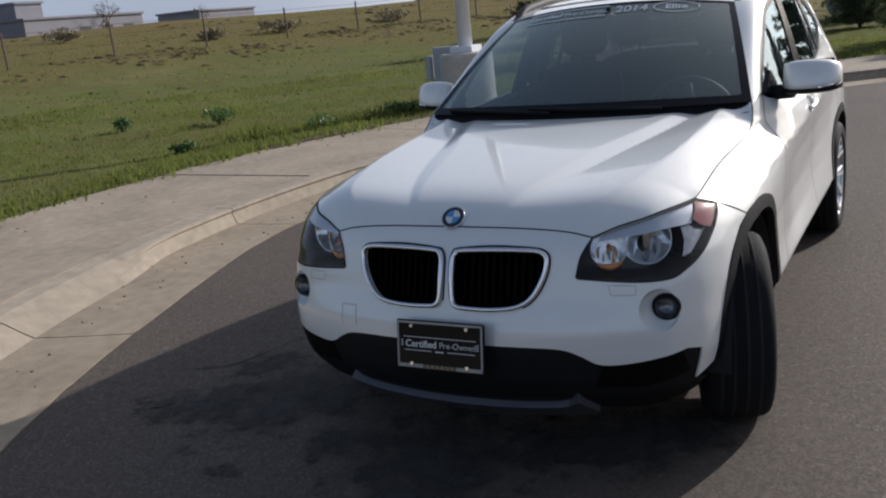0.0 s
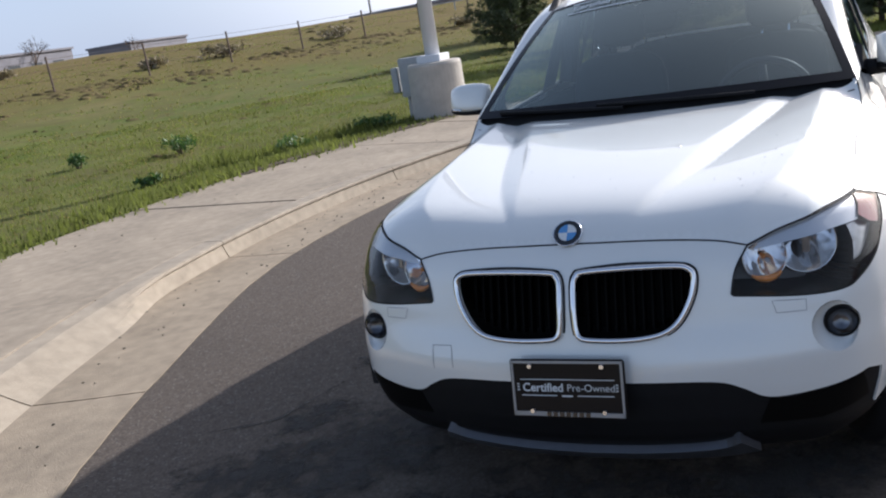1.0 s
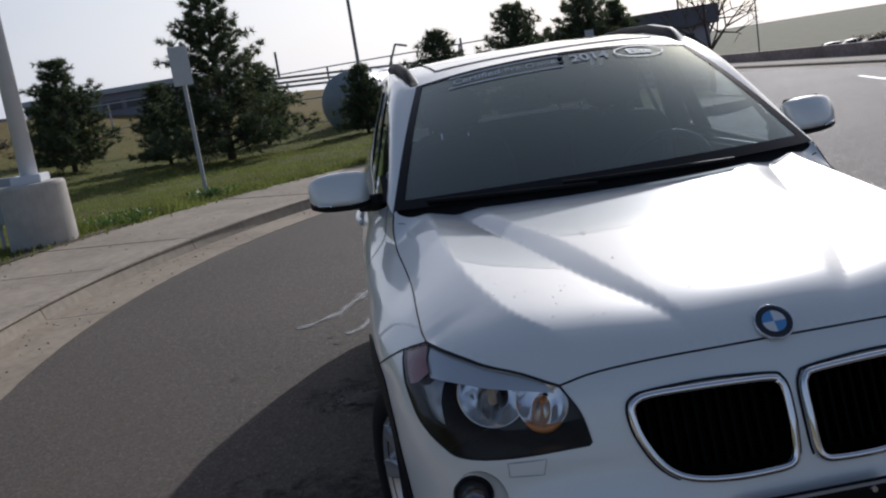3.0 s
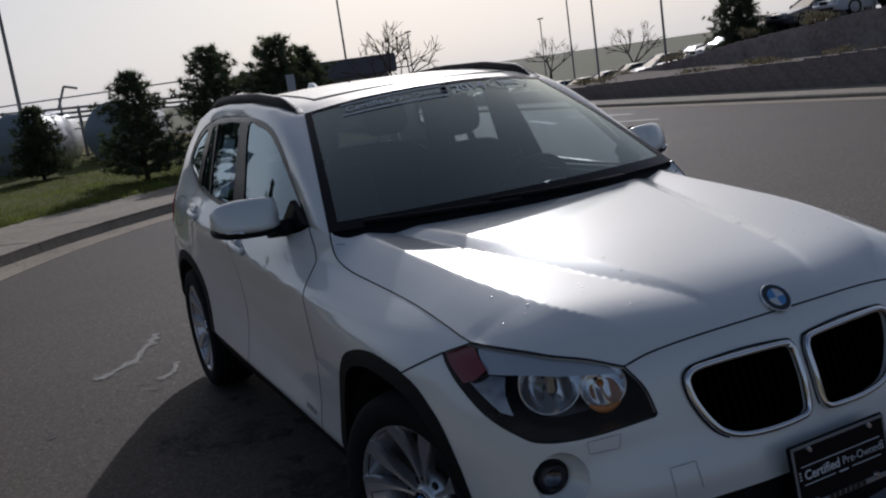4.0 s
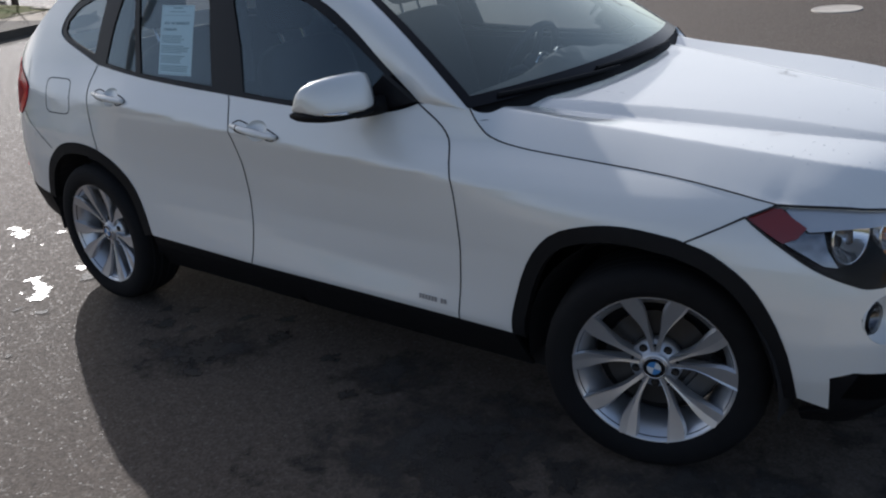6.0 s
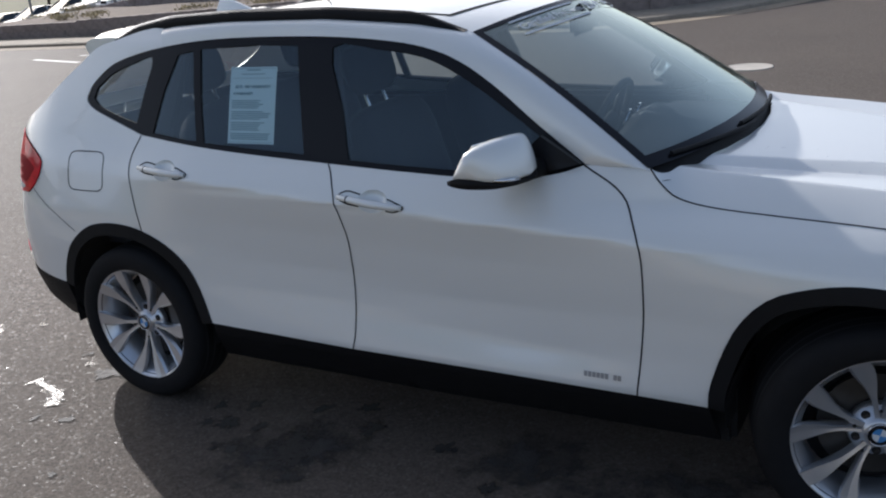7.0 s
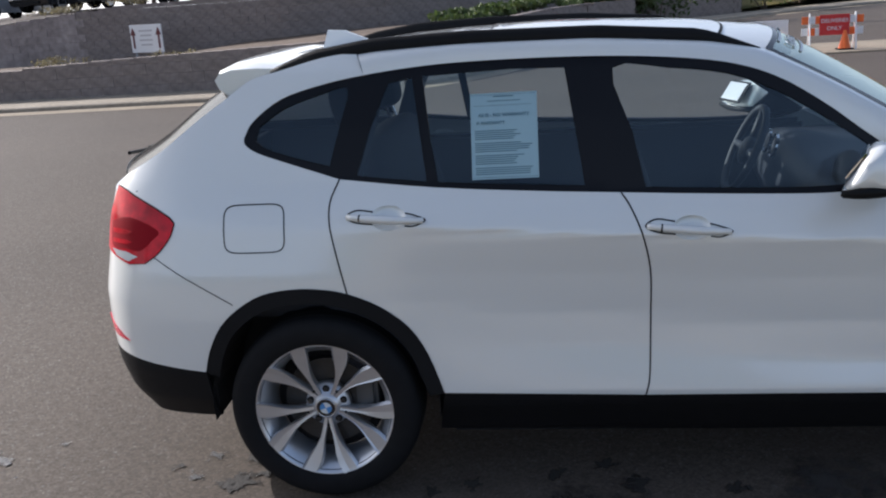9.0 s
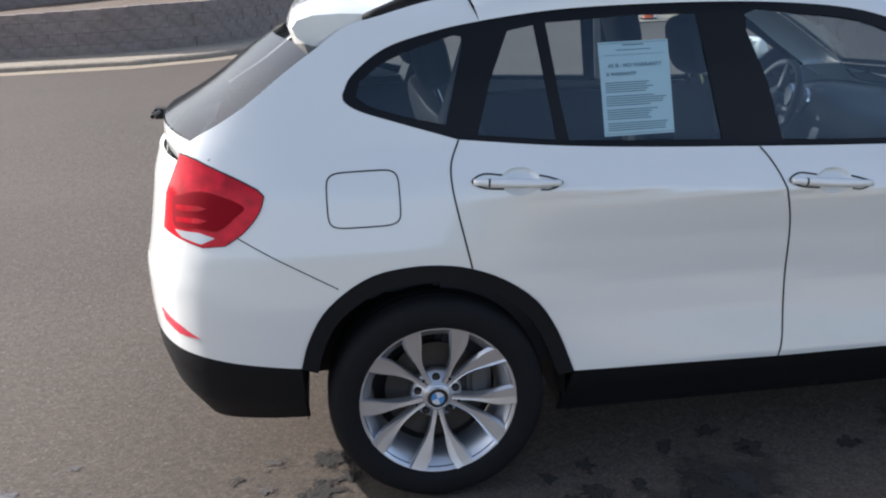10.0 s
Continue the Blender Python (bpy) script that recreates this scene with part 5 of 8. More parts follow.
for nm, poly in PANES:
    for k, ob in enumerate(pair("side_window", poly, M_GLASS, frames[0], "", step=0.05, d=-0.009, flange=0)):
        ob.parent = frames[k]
# rear window, spoiler and aerial
ED = [skin(u, z, -0.006) for u, z in S(L((-3.035, 1.365), (-3.2, 1.254), (-3.32, 1.176), (-3.41, 1.128)), 5)]


def rear_glass(s, t, d=0.0):
    q = t * (len(ED) - 1)
    i = min(int(q), len(ED) - 2)
    e = ED[i].lerp(ED[i + 1], q - i)
    b = 1 - abs(s) ** 2.2
    return Vector((e.x - 0.15 * b + d, e.y * s, e.z + 0.01 * b))


grid_part("rear_window", rear_glass, SS, np.linspace(0, 1.02, 15), M_REARGLASS, car, "tinted rear window with a dull surface")


def gate_lip(s, t, d=0.0):
    """The tailgate's upper edge, from the foot of the glass down to the lamps."""
    return rear_glass(s, 1.02) + Vector((-0.006 - 0.004 * math.sin(math.pi * t) + d, 0, -0.08 * t))


grid_part("tailgate_lip", gate_lip, SS, np.linspace(0, 1, 6), M_PAINT, car, "white tailgate edge below the glass")
bm = bmesh.new()
tube(bm, [(-3.60, 0.0, 1.115), (-3.595, -0.14, 1.125), (-3.578, -0.28, 1.140)], 0.007)
box(bm, (0.05, 0.07, 0.035), (-3.60, 0.0, 1.108), 0.01)
part("rear_wiper", bm, M_BLACK, car)
prof = [(-2.84, 1.460), (-2.96, 1.472), (-3.05, 1.470), (-3.098, 1.452), (-3.116, 1.42), (-3.103, 1.375), (-3.06, 1.325), (-2.93, 1.385)]
bm = bmesh.new()
rows = []
for y in np.linspace(-0.55, 0.55, 23):
    e = abs(y) / 0.55
    w = 1 - 0.55 * max(0, (e - 0.86) / 0.14) ** 2
    rows.append([bm.verts.new((-2.88 + (x + 2.88) * (0.92 + 0.08 * w) - 0.015 * (1 - e * e), y, (1.44 + (z - 1.44) * (0.35 + 0.65 * w)) - 0.012 * e ** 4)) for x, z in prof])
for a, b in zip(rows, rows[1:]):
    for q in range(8):
        bm.faces.new((a[q], a[(q + 1) % 8], b[(q + 1) % 8], b[q]))
bm.faces.new(rows[0]), bm.faces.new(rows[-1][::-1])
part("roof_spoiler", bm, M_PAINT, car, smooth=True).data.set_sharp_from_angle(angle=radians(48))
bm = bmesh.new()
a = [bm.verts.new(v) for v in ((-2.825, -0.006, 1.54), (-2.76, -0.006, 1.535), (-2.70, -0.008, 1.51), (-2.63, -0.012, 1.478), (-2.62, -0.03, 1.468), (-2.845, -0.034, 1.466))]
b = [bm.verts.new((v.co.x, -v.co.y, v.co.z)) for v in a]
bm.faces.new(a), bm.faces.new(b[::-1])
for i in range(6):
    bm.faces.new((a[i], b[i], b[(i + 1) % 6], a[(i + 1) % 6]))
part("roof_aerial", bm, M_PAINT, roof_ob, "white shark-fin aerial")

# shut lines of the flank
seam("door_gap", [DOOR_F], door_f)
seam("door_gap", [DOOR_B], door_f)
seam("door_gap", [DOOR_R], door_r)
seam("wing_gap", [[sx(0.243, 0.825), ARCH_F[ai]]], wing, w=0.005)
seam("bumper_gap", [L((-3.03, 0.71), (-3.15, 0.78), (-3.306, 0.872))], quarter, w=0.003)
fc = sx(-2.941, 0.956)
FUEL = [(fc[0] + 0.103 * (abs(math.cos(a)) ** 0.35) * (1 if math.cos(a) > 0 else -1), fc[1] + 0.075 * (abs(math.sin(a)) ** 0.35) * (1 if math.sin(a) > 0 else -1)) for a in np.linspace(0, 2 * math.pi, 40, endpoint=False)]
P, F = ribbon(FUEL, 0.004, closed=True)
flap = mesh_ob("fuel_flap_gap", [Vector((p.x, -p.y, p.z)) for p in P], F, M_GAP, quarter[1])
# sills and arch cladding
pair("sill", ARCH_F[:1] + L((-0.667, 0.368), (-1.2, 0.368), (-1.698, 0.372), (-2.1, 0.384)) + ARCH_R[-1:] + L((-2.38, 0.22), (-1.4, 0.20), (-0.44, 0.22)), M_BLACK, car, "black plastic sill", d=-0.006)


def cladding(arch, cx, cz, w, ext):
    c = sx(cx, cz)
    inner = []
    for u, z in arch:
        du, dz = u - c[0], z - cz
        r = math.hypot(du, dz)
        inner.append((c[0] + du * (1 - w / r), cz + dz * (1 - w / r)))
    return arch + ext + inner[::-1]


clad_f = pair("arch_trim", cladding(ARCH_F, -0.02, 0.33, 0.048, []), M_BLACK, car, "black plastic wheel arch trim", d=0.004, flange=0.03)
clad_r = pair("arch_trim", cladding(ARCH_R, -2.76, 0.33, 0.05, []), M_BLACK, car, "black plastic wheel arch trim", d=0.004, flange=0.03)

# door handles
for (x0, x1, z0, z1), doors in zip(HANDLES, (door_f, door_r)):
    for k in (0, 1):
        sgn = 1 if k == 0 else -1
        line = []
        for t in np.linspace(0, 1, 13):
            p = skin(*sx(x0 + (x1 - x0) * t, z0 + (z1 - z0) * t), 0.002 + 0.015 * math.sin(math.pi * min(max(t, 0.03), 0.97)) ** 0.6)
            line.append(Vector((p.x, sgn * p.y, p.z)))
        bm = bmesh.new()
        rs = [0.0085 + 0.005 * math.sin(math.pi * min(max(t, 0.04), 0.96)) ** 0.7 for t in np.linspace(0, 1, 13)]
        tube(bm, line, rs, 10)
        part("door_handle", bm, M_PAINT, doors[k], "body-coloured bar handle", smooth=True)
        (cu, cv), cup = cup_loop(x0, x1, z0, z1)

        def bowl(u, v, d=0.0):
            q = min(1.0, ((u - cu) / 0.058) ** 2 + ((v - cv - 0.001) / 0.038) ** 2)
            return skin(u, v, d - 0.018 * (1 - q * q))

        P, F, N = outward(*sheet(cup, bowl, [], 0.008, 0.0, 0), CAR_MID)
        if k:
            P, F, N = flip_y(P, F, N)
        mesh_ob("handle_cup", P, F, M_PAINT, doors[k], normals=N)
        xl, xr = x0 + 0.34 * (x1 - x0), x0 + 0.76 * (x1 - x0)
        zl, zr = z0 + 0.34 * (z1 - z0), z0 + 0.76 * (z1 - z0)
        for gp in ([sx(xl, zl + 0.018), sx(x0 + 0.03, z0 + 0.018), sx(x0 - 0.004, z0), sx(x0 + 0.03, z0 - 0.018), sx(xl, zl - 0.018)], [sx(xr, zr + 0.018), sx(x1 - 0.03, z1 + 0.015), sx(x1 + 0.006, z1), sx(x1 - 0.03, z1 - 0.015), sx(xr, zr - 0.018)]):
            P, F = ribbon(S(gp, 5), 0.0045, 0.0015, 0.008)
            mesh_ob("handle_gap", [Vector((p.x, sgn * p.y, p.z)) for p in P], F, M_GAP, doors[k])
        bm = bmesh.new()
        tube(bm, [line[2], line[2].lerp(line[3], 0.25)], [rs[2] + 0.0006] * 2, 10)
        part("handle_joint", bm, M_GAP, doors[k])

# headlamps
LAMP = LAMP_LOW + LAMP_TOP[::-1][:-1]
lampc = [(0.532, 0.735), (0.712, 0.748)]


def ring_at(c, d, r, rt, seg=28, lean=0.0):
    """A turned ring or bowl facing out of the skin."""
    p = skin(c[0], c[1], d)
    n = Vector((0.93, 0.30, 0.05)).normalized()
    return Matrix.Translation(p) @ n.to_track_quat("Z", "Y").to_matrix().to_4x4()


for k in (1, -1):
    P, F, N = outward(*sheet(LAMP, skin, [], 0.025, 0.001, 0), CAR_MID)
    if k < 0:
        P, F, N = flip_y(P, F, N)
    hl = mesh_ob("headlamp", P, F, M_LENS, car, "clear-lensed halogen headlamp with black housing", normals=N)
    hl.visible_shadow = False
    P, F, N = outward(*sheet(LAMP, skin, [], 0.03, -0.15, 0), CAR_MID)
    if k < 0:
        P, F, N = flip_y(P, F, N)
    mesh_ob("lamp_housing", P, F, M_LAMPBLK, hl, "black lamp housing", normals=N)
    V, Fc = [], []
    ld = dense(LAMP, 0.02)
    for u, z in ld:
        for d in (0.001, -0.15):
            p = skin(u, z, d)
            V.append(Vector((p.x, k * p.y, p.z)))
    n = len(ld)
    Fc = [(2 * i, 2 * i + 1, 2 * ((i + 1) % n) + 1, 2 * ((i + 1) % n)) for i in range(n)]
    mesh_ob("lamp_wall", V, Fc, M_LAMPBLK, hl)
    P, F = ribbon(LAMP, 0.005, 0.002, closed=True)
    mesh_ob("lamp_seal", [Vector((p.x, k * p.y, p.z)) for p in P], F, M_GAP, hl)
    # white brow under the lens
    brow = [(0.955, 0.838), (0.888, 0.790), (0.80, 0.790), (0.73, 0.788), (0.59, 0.778), (0.50, 0.767), (0.53, 0.797), (0.62, 0.816), (0.715, 0.832), (0.82, 0.840), (0.92, 0.845)]
    P, F, N = outward(*sheet(brow, skin, [], 0.02, -0.012, 0), CAR_MID)
    if k < 0:
        P, F, N = flip_y(P, F, N)
    mesh_ob("lamp_brow", P, F, M_BROW, hl, "silver eyebrow reflector", normals=N)
    clear = [(0.955, 0.764), (0.89, 0.792), (0.845, 0.792), (0.835, 0.744), (0.805, 0.70), (0.845, 0.705)]
    P, F, N = outward(*sheet(clear, skin, [], 0.02, -0.025, 0), CAR_MID)
    if k < 0:
        P, F, N = flip_y(P, F, N)
    mesh_ob("side_reflector", P, F, M_LAMPGREY, hl, "grey side reflector", normals=N)
    side = [(1.055, 0.821), (1.0, 0.842), (0.965, 0.842), (0.893, 0.801), (0.92, 0.778), (0.955, 0.768)]
    P, F, N = outward(*sheet(side, skin, [], 0.02, -0.005, 0), CAR_MID)
    if k < 0:
        P, F, N = flip_y(P, F, N)
    mesh_ob("side_marker", P, F, M_MARKER, hl, "red-orange side marker", normals=N)
    for c, r in ((lampc[0], 0.055), (lampc[1], 0.075)):
        m = ring_at(c, -0.072 if r < 0.06 else -0.105, r, 0)
        bm = bmesh.new()
        lathe(bm, [(r * 0.10, -0.044), (r * 0.25, -0.041), (r * 0.4, -0.036), (r * 0.55, -0.028), (r * 0.7, -0.018), (r * 0.82, -0.007), (r * 0.92, 0.005), (r, 0.018), (r * 1.03, 0.021), (r * 1.055, 0.015)], 48, "Z", m=m)
        # flutes pressed into the bowl
        minv = m.inverted()
        for v in bm.verts:
            q = minv @ v.co
            d = math.hypot(q.x, q.y)
            if 0.3 * r < d < 0.9 * r:
                v.co += (m.to_3x3() @ Vector((0, 0, 0.0035 * math.sin(q.x / r * 9) * (1.0 if q.y < 0 else 0.3))))
        if k < 0:
            bmesh.ops.transform(bm, matrix=Matrix.Diagonal((1, -1, 1, 1)), verts=bm.verts)
        bowl = part("reflector_bowl", bm, M_BOWL, hl, "bright fluted reflector bowl", smooth=True)
        bm = bmesh.new()
        bmesh.ops.create_uvsphere(bm, u_segments=14, v_segments=8, radius=r * 0.2, matrix=m @ pose(0, 0, -0.008) @ Matrix.Diagonal((0.8, 0.8, 1.6, 1)))
        if k < 0:
            bmesh.ops.transform(bm, matrix=Matrix.Diagonal((1, -1, 1, 1)), verts=bm.verts)
        part("bulb", bm, M_AMBER if r < 0.06 else M_LAMPGREY, bowl, "amber indicator bulb" if r < 0.06 else "", smooth=True)
        bm = bmesh.new()
        if r < 0.06:
            # the bulb's amber reflection in the bowl, built as a solid crescent
            arc = [m @ Vector((r * 1.02 * math.cos(a), r * 1.02 * math.sin(a), 0.02)) for a in np.linspace(radians(-130), radians(-45), 14)]
            up = m.inverted().to_3x3() @ Vector((0, 0, 1))
            turn = Matrix.Rotation(math.atan2(up.y, up.x) - math.pi / 2, 4, "Z")
            arc = [m @ turn @ (m.inverted() @ q) for q in arc]
            tube(bm, arc, [0.003 + 0.007 * math.sin(math.pi * i / 13) for i in range(14)], 6)
        else:
            box(bm, (0.020, 0.05, 0.012), (0, 0, 0.012), 0.003)
            bmesh.ops.transform(bm, matrix=m, verts=bm.verts)
        if k < 0:
            bmesh.ops.transform(bm, matrix=Matrix.Diagonal((1, -1, 1, 1)), verts=bm.verts)
        part("amber_reflection" if r < 0.06 else "bulb_shield", bm, M_AMBER if r < 0.06 else M_LAMPGREY, bowl, smooth=r < 0.06)
    # washer cover and fog lamp
    wc = [fy(0.52, 0.643), fy(0.60, 0.64), fy(0.60, 0.612), fy(0.53, 0.612)]
    P, F = ribbon(wc, 0.0025, 0.001, closed=True)
    mesh_ob("washer_cover_gap", [Vector((p.x, k * p.y, p.z)) for p in P], F, M_SEAMSOFT, bumper)
    fog_dir = Vector((1.0, 0.16, 0.0)).normalized()
    fc_ = skin(*FOG_C, 0.0) + Vector((-0.026, 0.012, 0.002))
    m = Matrix.Translation(fc_) @ fog_dir.to_track_quat("Z", "Y").to_matrix().to_4x4()
    mirror_y = Matrix.Diagonal((1, k, 1, 1))

    def fog_piece(name, prof_, material, parent, label=""):
        bm = bmesh.new()
        lathe(bm, prof_, 28, "Z", m=m)
        bmesh.ops.transform(bm, matrix=mirror_y, verts=bm.verts)
        return part(name, bm, material, parent, label, smooth=True)

    fg = fog_piece("fog_lamp", [(0.043, -0.016), (0.0415, -0.002), (0.039, 0.002), (0.037, 0.0), (0.0355, -0.012), (0.02, -0.028), (0.004, -0.032)], M_GLOSSBLK, car, "round fog lamp in a black bezel")
    out_ = Vector((0.0, 1.0, 0.0)) - fog_dir * fog_dir.y
    out_.normalize()
    loops = []
    for u_, z_ in FOG:
        a_ = math.atan2(z_ - FOG_C[1], u_ - FOG_C[0])
        rimp = skin(u_, z_, 0.001)
        foot = fc_ + (out_ * math.cos(a_) + Vector((0, 0, 1)) * math.sin(a_)) * 0.0445 - fog_dir * 0.006
        mid1 = rimp.lerp(foot, 0.22) - fog_dir * 0.008
        mid2 = rimp.lerp(foot, 0.62) - fog_dir * 0.008
        loops.append([Vector((q.x, k * q.y, q.z)) for q in (rimp, mid1, mid2, foot)])
    nl = len(loops)
    V = [p for lp in loops for p in lp]
    Fc = [(4 * i + j, 4 * ((i + 1) % nl) + j, 4 * ((i + 1) % nl) + j + 1, 4 * i + j + 1) for i in range(nl) for j in range(3)]
    mesh_ob("fog_recess", V, Fc, M_PAINT, fg, "white bowl scooped round the lamp", smooth=True)
    fog_piece("fog_lens", [(0.0355, 0.002), (0.028, 0.006), (0.012, 0.008), (0.0005, 0.0085)], M_LENS, fg)
    fog_piece("fog_reflector", [(0.0355, -0.003), (0.032, -0.01), (0.026, -0.018), (0.012, -0.026), (0.001, -0.028)], M_FOGBOWL, fg)
# tow eye cover
P, F = ribbon([fy(-0.43, 0.478), fy(-0.43, 0.545), fy(-0.365, 0.548), fy(-0.362, 0.485)], 0.0025, 0.001)
mesh_ob("tow_cover_gap", P, F, M_SEAMSOFT, bumper)
# tail lamps and reflectors
for k in (1, -1):
    for nm, poly, ml, d, par, lab in (("tail_lamp", TAIL, M_RED, 0.006, car, "glossy red tail lamp"), ("rear_reflector", L((-3.555, 0.632), (-3.50, 0.60), (-3.44, 0.566), (-3.50, 0.572), (-3.545, 0.60)), M_REFL, 0.004, car, "slim red reflector")):
        P, F, N = outward(*sheet(poly, skin, [], 0.025, d, 0.012), CAR_MID)
        if k < 0:
            P, F, N = flip_y(P, F, N)
        tlob = mesh_ob(nm, P, F, ml, par, lab, normals=N)
        if nm == "tail_lamp":
            P, F = ribbon(TAIL, 0.006, 0.002, closed=True)
            mesh_ob("lamp_seal", [Vector((p.x, k * p.y, p.z)) for p in P], F, M_GAP, tlob)
            for nm2, bl, ml2, d2, lab2 in (("lamp_shade", ((-3.472, 0.975), (-3.383, 0.997), (-3.275, 0.958), (-3.30, 0.925), (-3.35, 0.889), (-3.405, 0.893), (-3.477, 0.897)), M_DARKRED, 0.0072, "darker red inner lens"),
                                          ("light_bar", ((-3.466, 0.956), (-3.40, 0.957), (-3.375, 0.951), (-3.40, 0.941), (-3.467, 0.940)), M_RED, 0.0085, ""), ("light_bar", ((-3.469, 0.922), (-3.40, 0.923), (-3.378, 0.916), (-3.40, 0.908), (-3.47, 0.908)), M_RED, 0.0085, "")):
                P, F, N = outward(*sheet(S(L(*bl, bl[0]), 4)[:-1] if nm2 == "lamp_shade" else L(*bl), skin, [], 0.02, d2, 0), CAR_MID)
                if k < 0:
                    P, F, N = flip_y(P, F, N)
                mesh_ob(nm2, P, F, ml2, tlob, lab2, normals=N)
            rv = L((-3.476, 0.886), (-3.405, 0.883), (-3.36, 0.869), (-3.40, 0.851), (-3.456, 0.866))
            P, F, N = outward(*sheet(rv, skin, [], 0.02, 0.008, 0), CAR_MID)
            if k < 0:
                P, F, N = flip_y(P, F, N)
            mesh_ob("reversing_lens", P, F, M_BROW, tlob, "clear reversing lens", normals=N)


# badges: a black ring with blue and white quarters
def badge(parent, m, r, name="badge"):
    bm = bmesh.new()
    lathe(bm, [(0.0002, 0.0), (r * 0.99, 0.0), (r, 0.002), (r * 0.94, 0.005), (0.0002, 0.005)], 32, "Z", m=m)
    b = part(name, bm, M_BADGEBLK, parent, "round black badge with blue and white quarters", smooth=False)
    bm = bmesh.new()
    lathe(bm, [(r * 0.93, 0.004), (r * 0.97, 0.0066), (r * 1.01, 0.005), (r * 1.02, 0.0)], 32, "Z", m=m)
    part("badge_rim", bm, M_CHROME, b, smooth=True)
    for q in range(4):
        bm = bmesh.new()
        c = bm.verts.new(m @ Vector((0, 0, 0.0062)))
        vs = [bm.verts.new(m @ Vector((r * 0.62 * math.cos(a), r * 0.62 * math.sin(a), 0.0062))) for a in np.linspace(q * math.pi / 2, (q + 1) * math.pi / 2, 9)]
        for i in range(8):
            bm.faces.new((c, vs[i], vs[i + 1]))
        part("badge_quarter", bm, M_BLUE if q % 2 else M_WHITE, b)
    return b


bp = hood(0.585, 0)
bn = (hood(0.595, 0) - hood(0.575, 0)).cross(Vector((0, 1, 0))) * -1
if bn.z < 0:
    bn = -bn
bq = Matrix.Translation(hood(0.59, 0) + bn.normalized() * 0.001) @ bn.normalized().to_track_quat("Z", "Y").to_matrix().to_4x4()
badge(bonnet, bq, 0.041)


# writing
def letters(text, m, size, material, parent, name, thick=0.0):
    cu = bpy.data.curves.new(name, "FONT")
    cu.body, cu.size, cu.align_x, cu.align_y, cu.extrude, cu.offset = text, size, "CENTER", "CENTER", 0.0004, thick
    tmp = bpy.data.objects.new(name, cu)
    me = bpy.data.meshes.new_from_object(tmp)
    bpy.data.objects.remove(tmp)
    me.materials.append(material)
    ob = new(name, me)
    ob.matrix_basis = m
    ob.parent = parent
    return ob


# number plate frame with a dealer insert
PM = Matrix.Translation((0.764, 0, 0.459)) @ Matrix(((0, -0.139, 0.99, 0), (1, 0, 0, 0), (0, 0.99, 0.139, 0), (0, 0, 0, 1)))
bm = bmesh.new()
box(bm, (0.318, 0.160, 0.012), (0, 0, 0), 0.004)
bmesh.ops.transform(bm, matrix=PM, verts=bm.verts)
pl = part("plate_holder", bm, M_GLOSSBLK, car, "black plate holder with a lettered insert and silver edge")
bm = bmesh.new()
for w, h, x, y in ((0.31, 0.007, 0, 0.073), (0.31, 0.012, 0, -0.070), (0.007, 0.15, -0.1515, 0), (0.007, 0.15, 0.1515, 0)):
    box(bm, (w, h, 0.004), (x, y, 0.0075), 0.001)
bmesh.ops.transform(bm, matrix=PM, verts=bm.verts)
part("plate_edge", bm, M_SILVER, pl)
for x, y in ((-0.1, 0.062), (0.1, 0.062), (-0.1, -0.062), (0.1, -0.062)):
    bm = bmesh.new()
    bmesh.ops.create_cone(bm, cap_ends=True, segments=12, radius1=0.008, radius2=0.006, depth=0.006, matrix=PM @ pose(x, y, 0.011))
    part("plate_bolt", bm, M_CHROME, pl)
letters("Certified", PM @ pose(-0.067, 0.002, 0.0075), 0.032, M_WHITE, pl, "plate_text", 0.0006)
letters("Pre-Owned", PM @ pose(0.066, 0.002, 0.0075), 0.028, M_WHITE, pl, "plate_text", -0.0002)
bm = bmesh.new()
box(bm, (0.262, 0.0022, 0.001), (0, 0.025, 0.0072))
box(bm, (0.10, 0.0022, 0.001), (-0.078, -0.019, 0.0072))
box(bm, (0.10, 0.0022, 0.001), (0.078, -0.019, 0.0072))
box(bm, (0.03, 0.004, 0.001), (0, -0.020, 0.0072))
for sx_ in (-1, 1):
    for i in range(3):
        box(bm, (0.006, 0.004, 0.001), (sx_ * 0.137, 0.012 - i * 0.008, 0.0072))
bmesh.ops.transform(bm, matrix=PM, verts=bm.verts)
part("plate_rule", bm, M_WHITE, pl)
bm = bmesh.new()
for i in range(7):
    box(bm, (0.013, 0.012, 0.002), (-0.054 + i * 0.018, -0.070, 0.0098))
bmesh.ops.transform(bm, matrix=PM, verts=bm.verts)
part("plate_dealer_bars", bm, M_BADGEBLK, pl)


# sun-strip writing on the windscreen
def on_screen(s, t, d=0.004):
    p = screen(s, t, d)
    du = (screen(s + 0.02, t, d) - screen(s - 0.02, t, d)).normalized()
    dv = (screen(s, t + 0.02, d) - screen(s, t - 0.02, d)).normalized()
    n = du.cross(dv)
    return Matrix(((du.x, dv.x, n.x, p.x), (du.y, dv.y, n.y, p.y), (du.z, dv.z, n.z, p.z), (0, 0, 0, 1)))


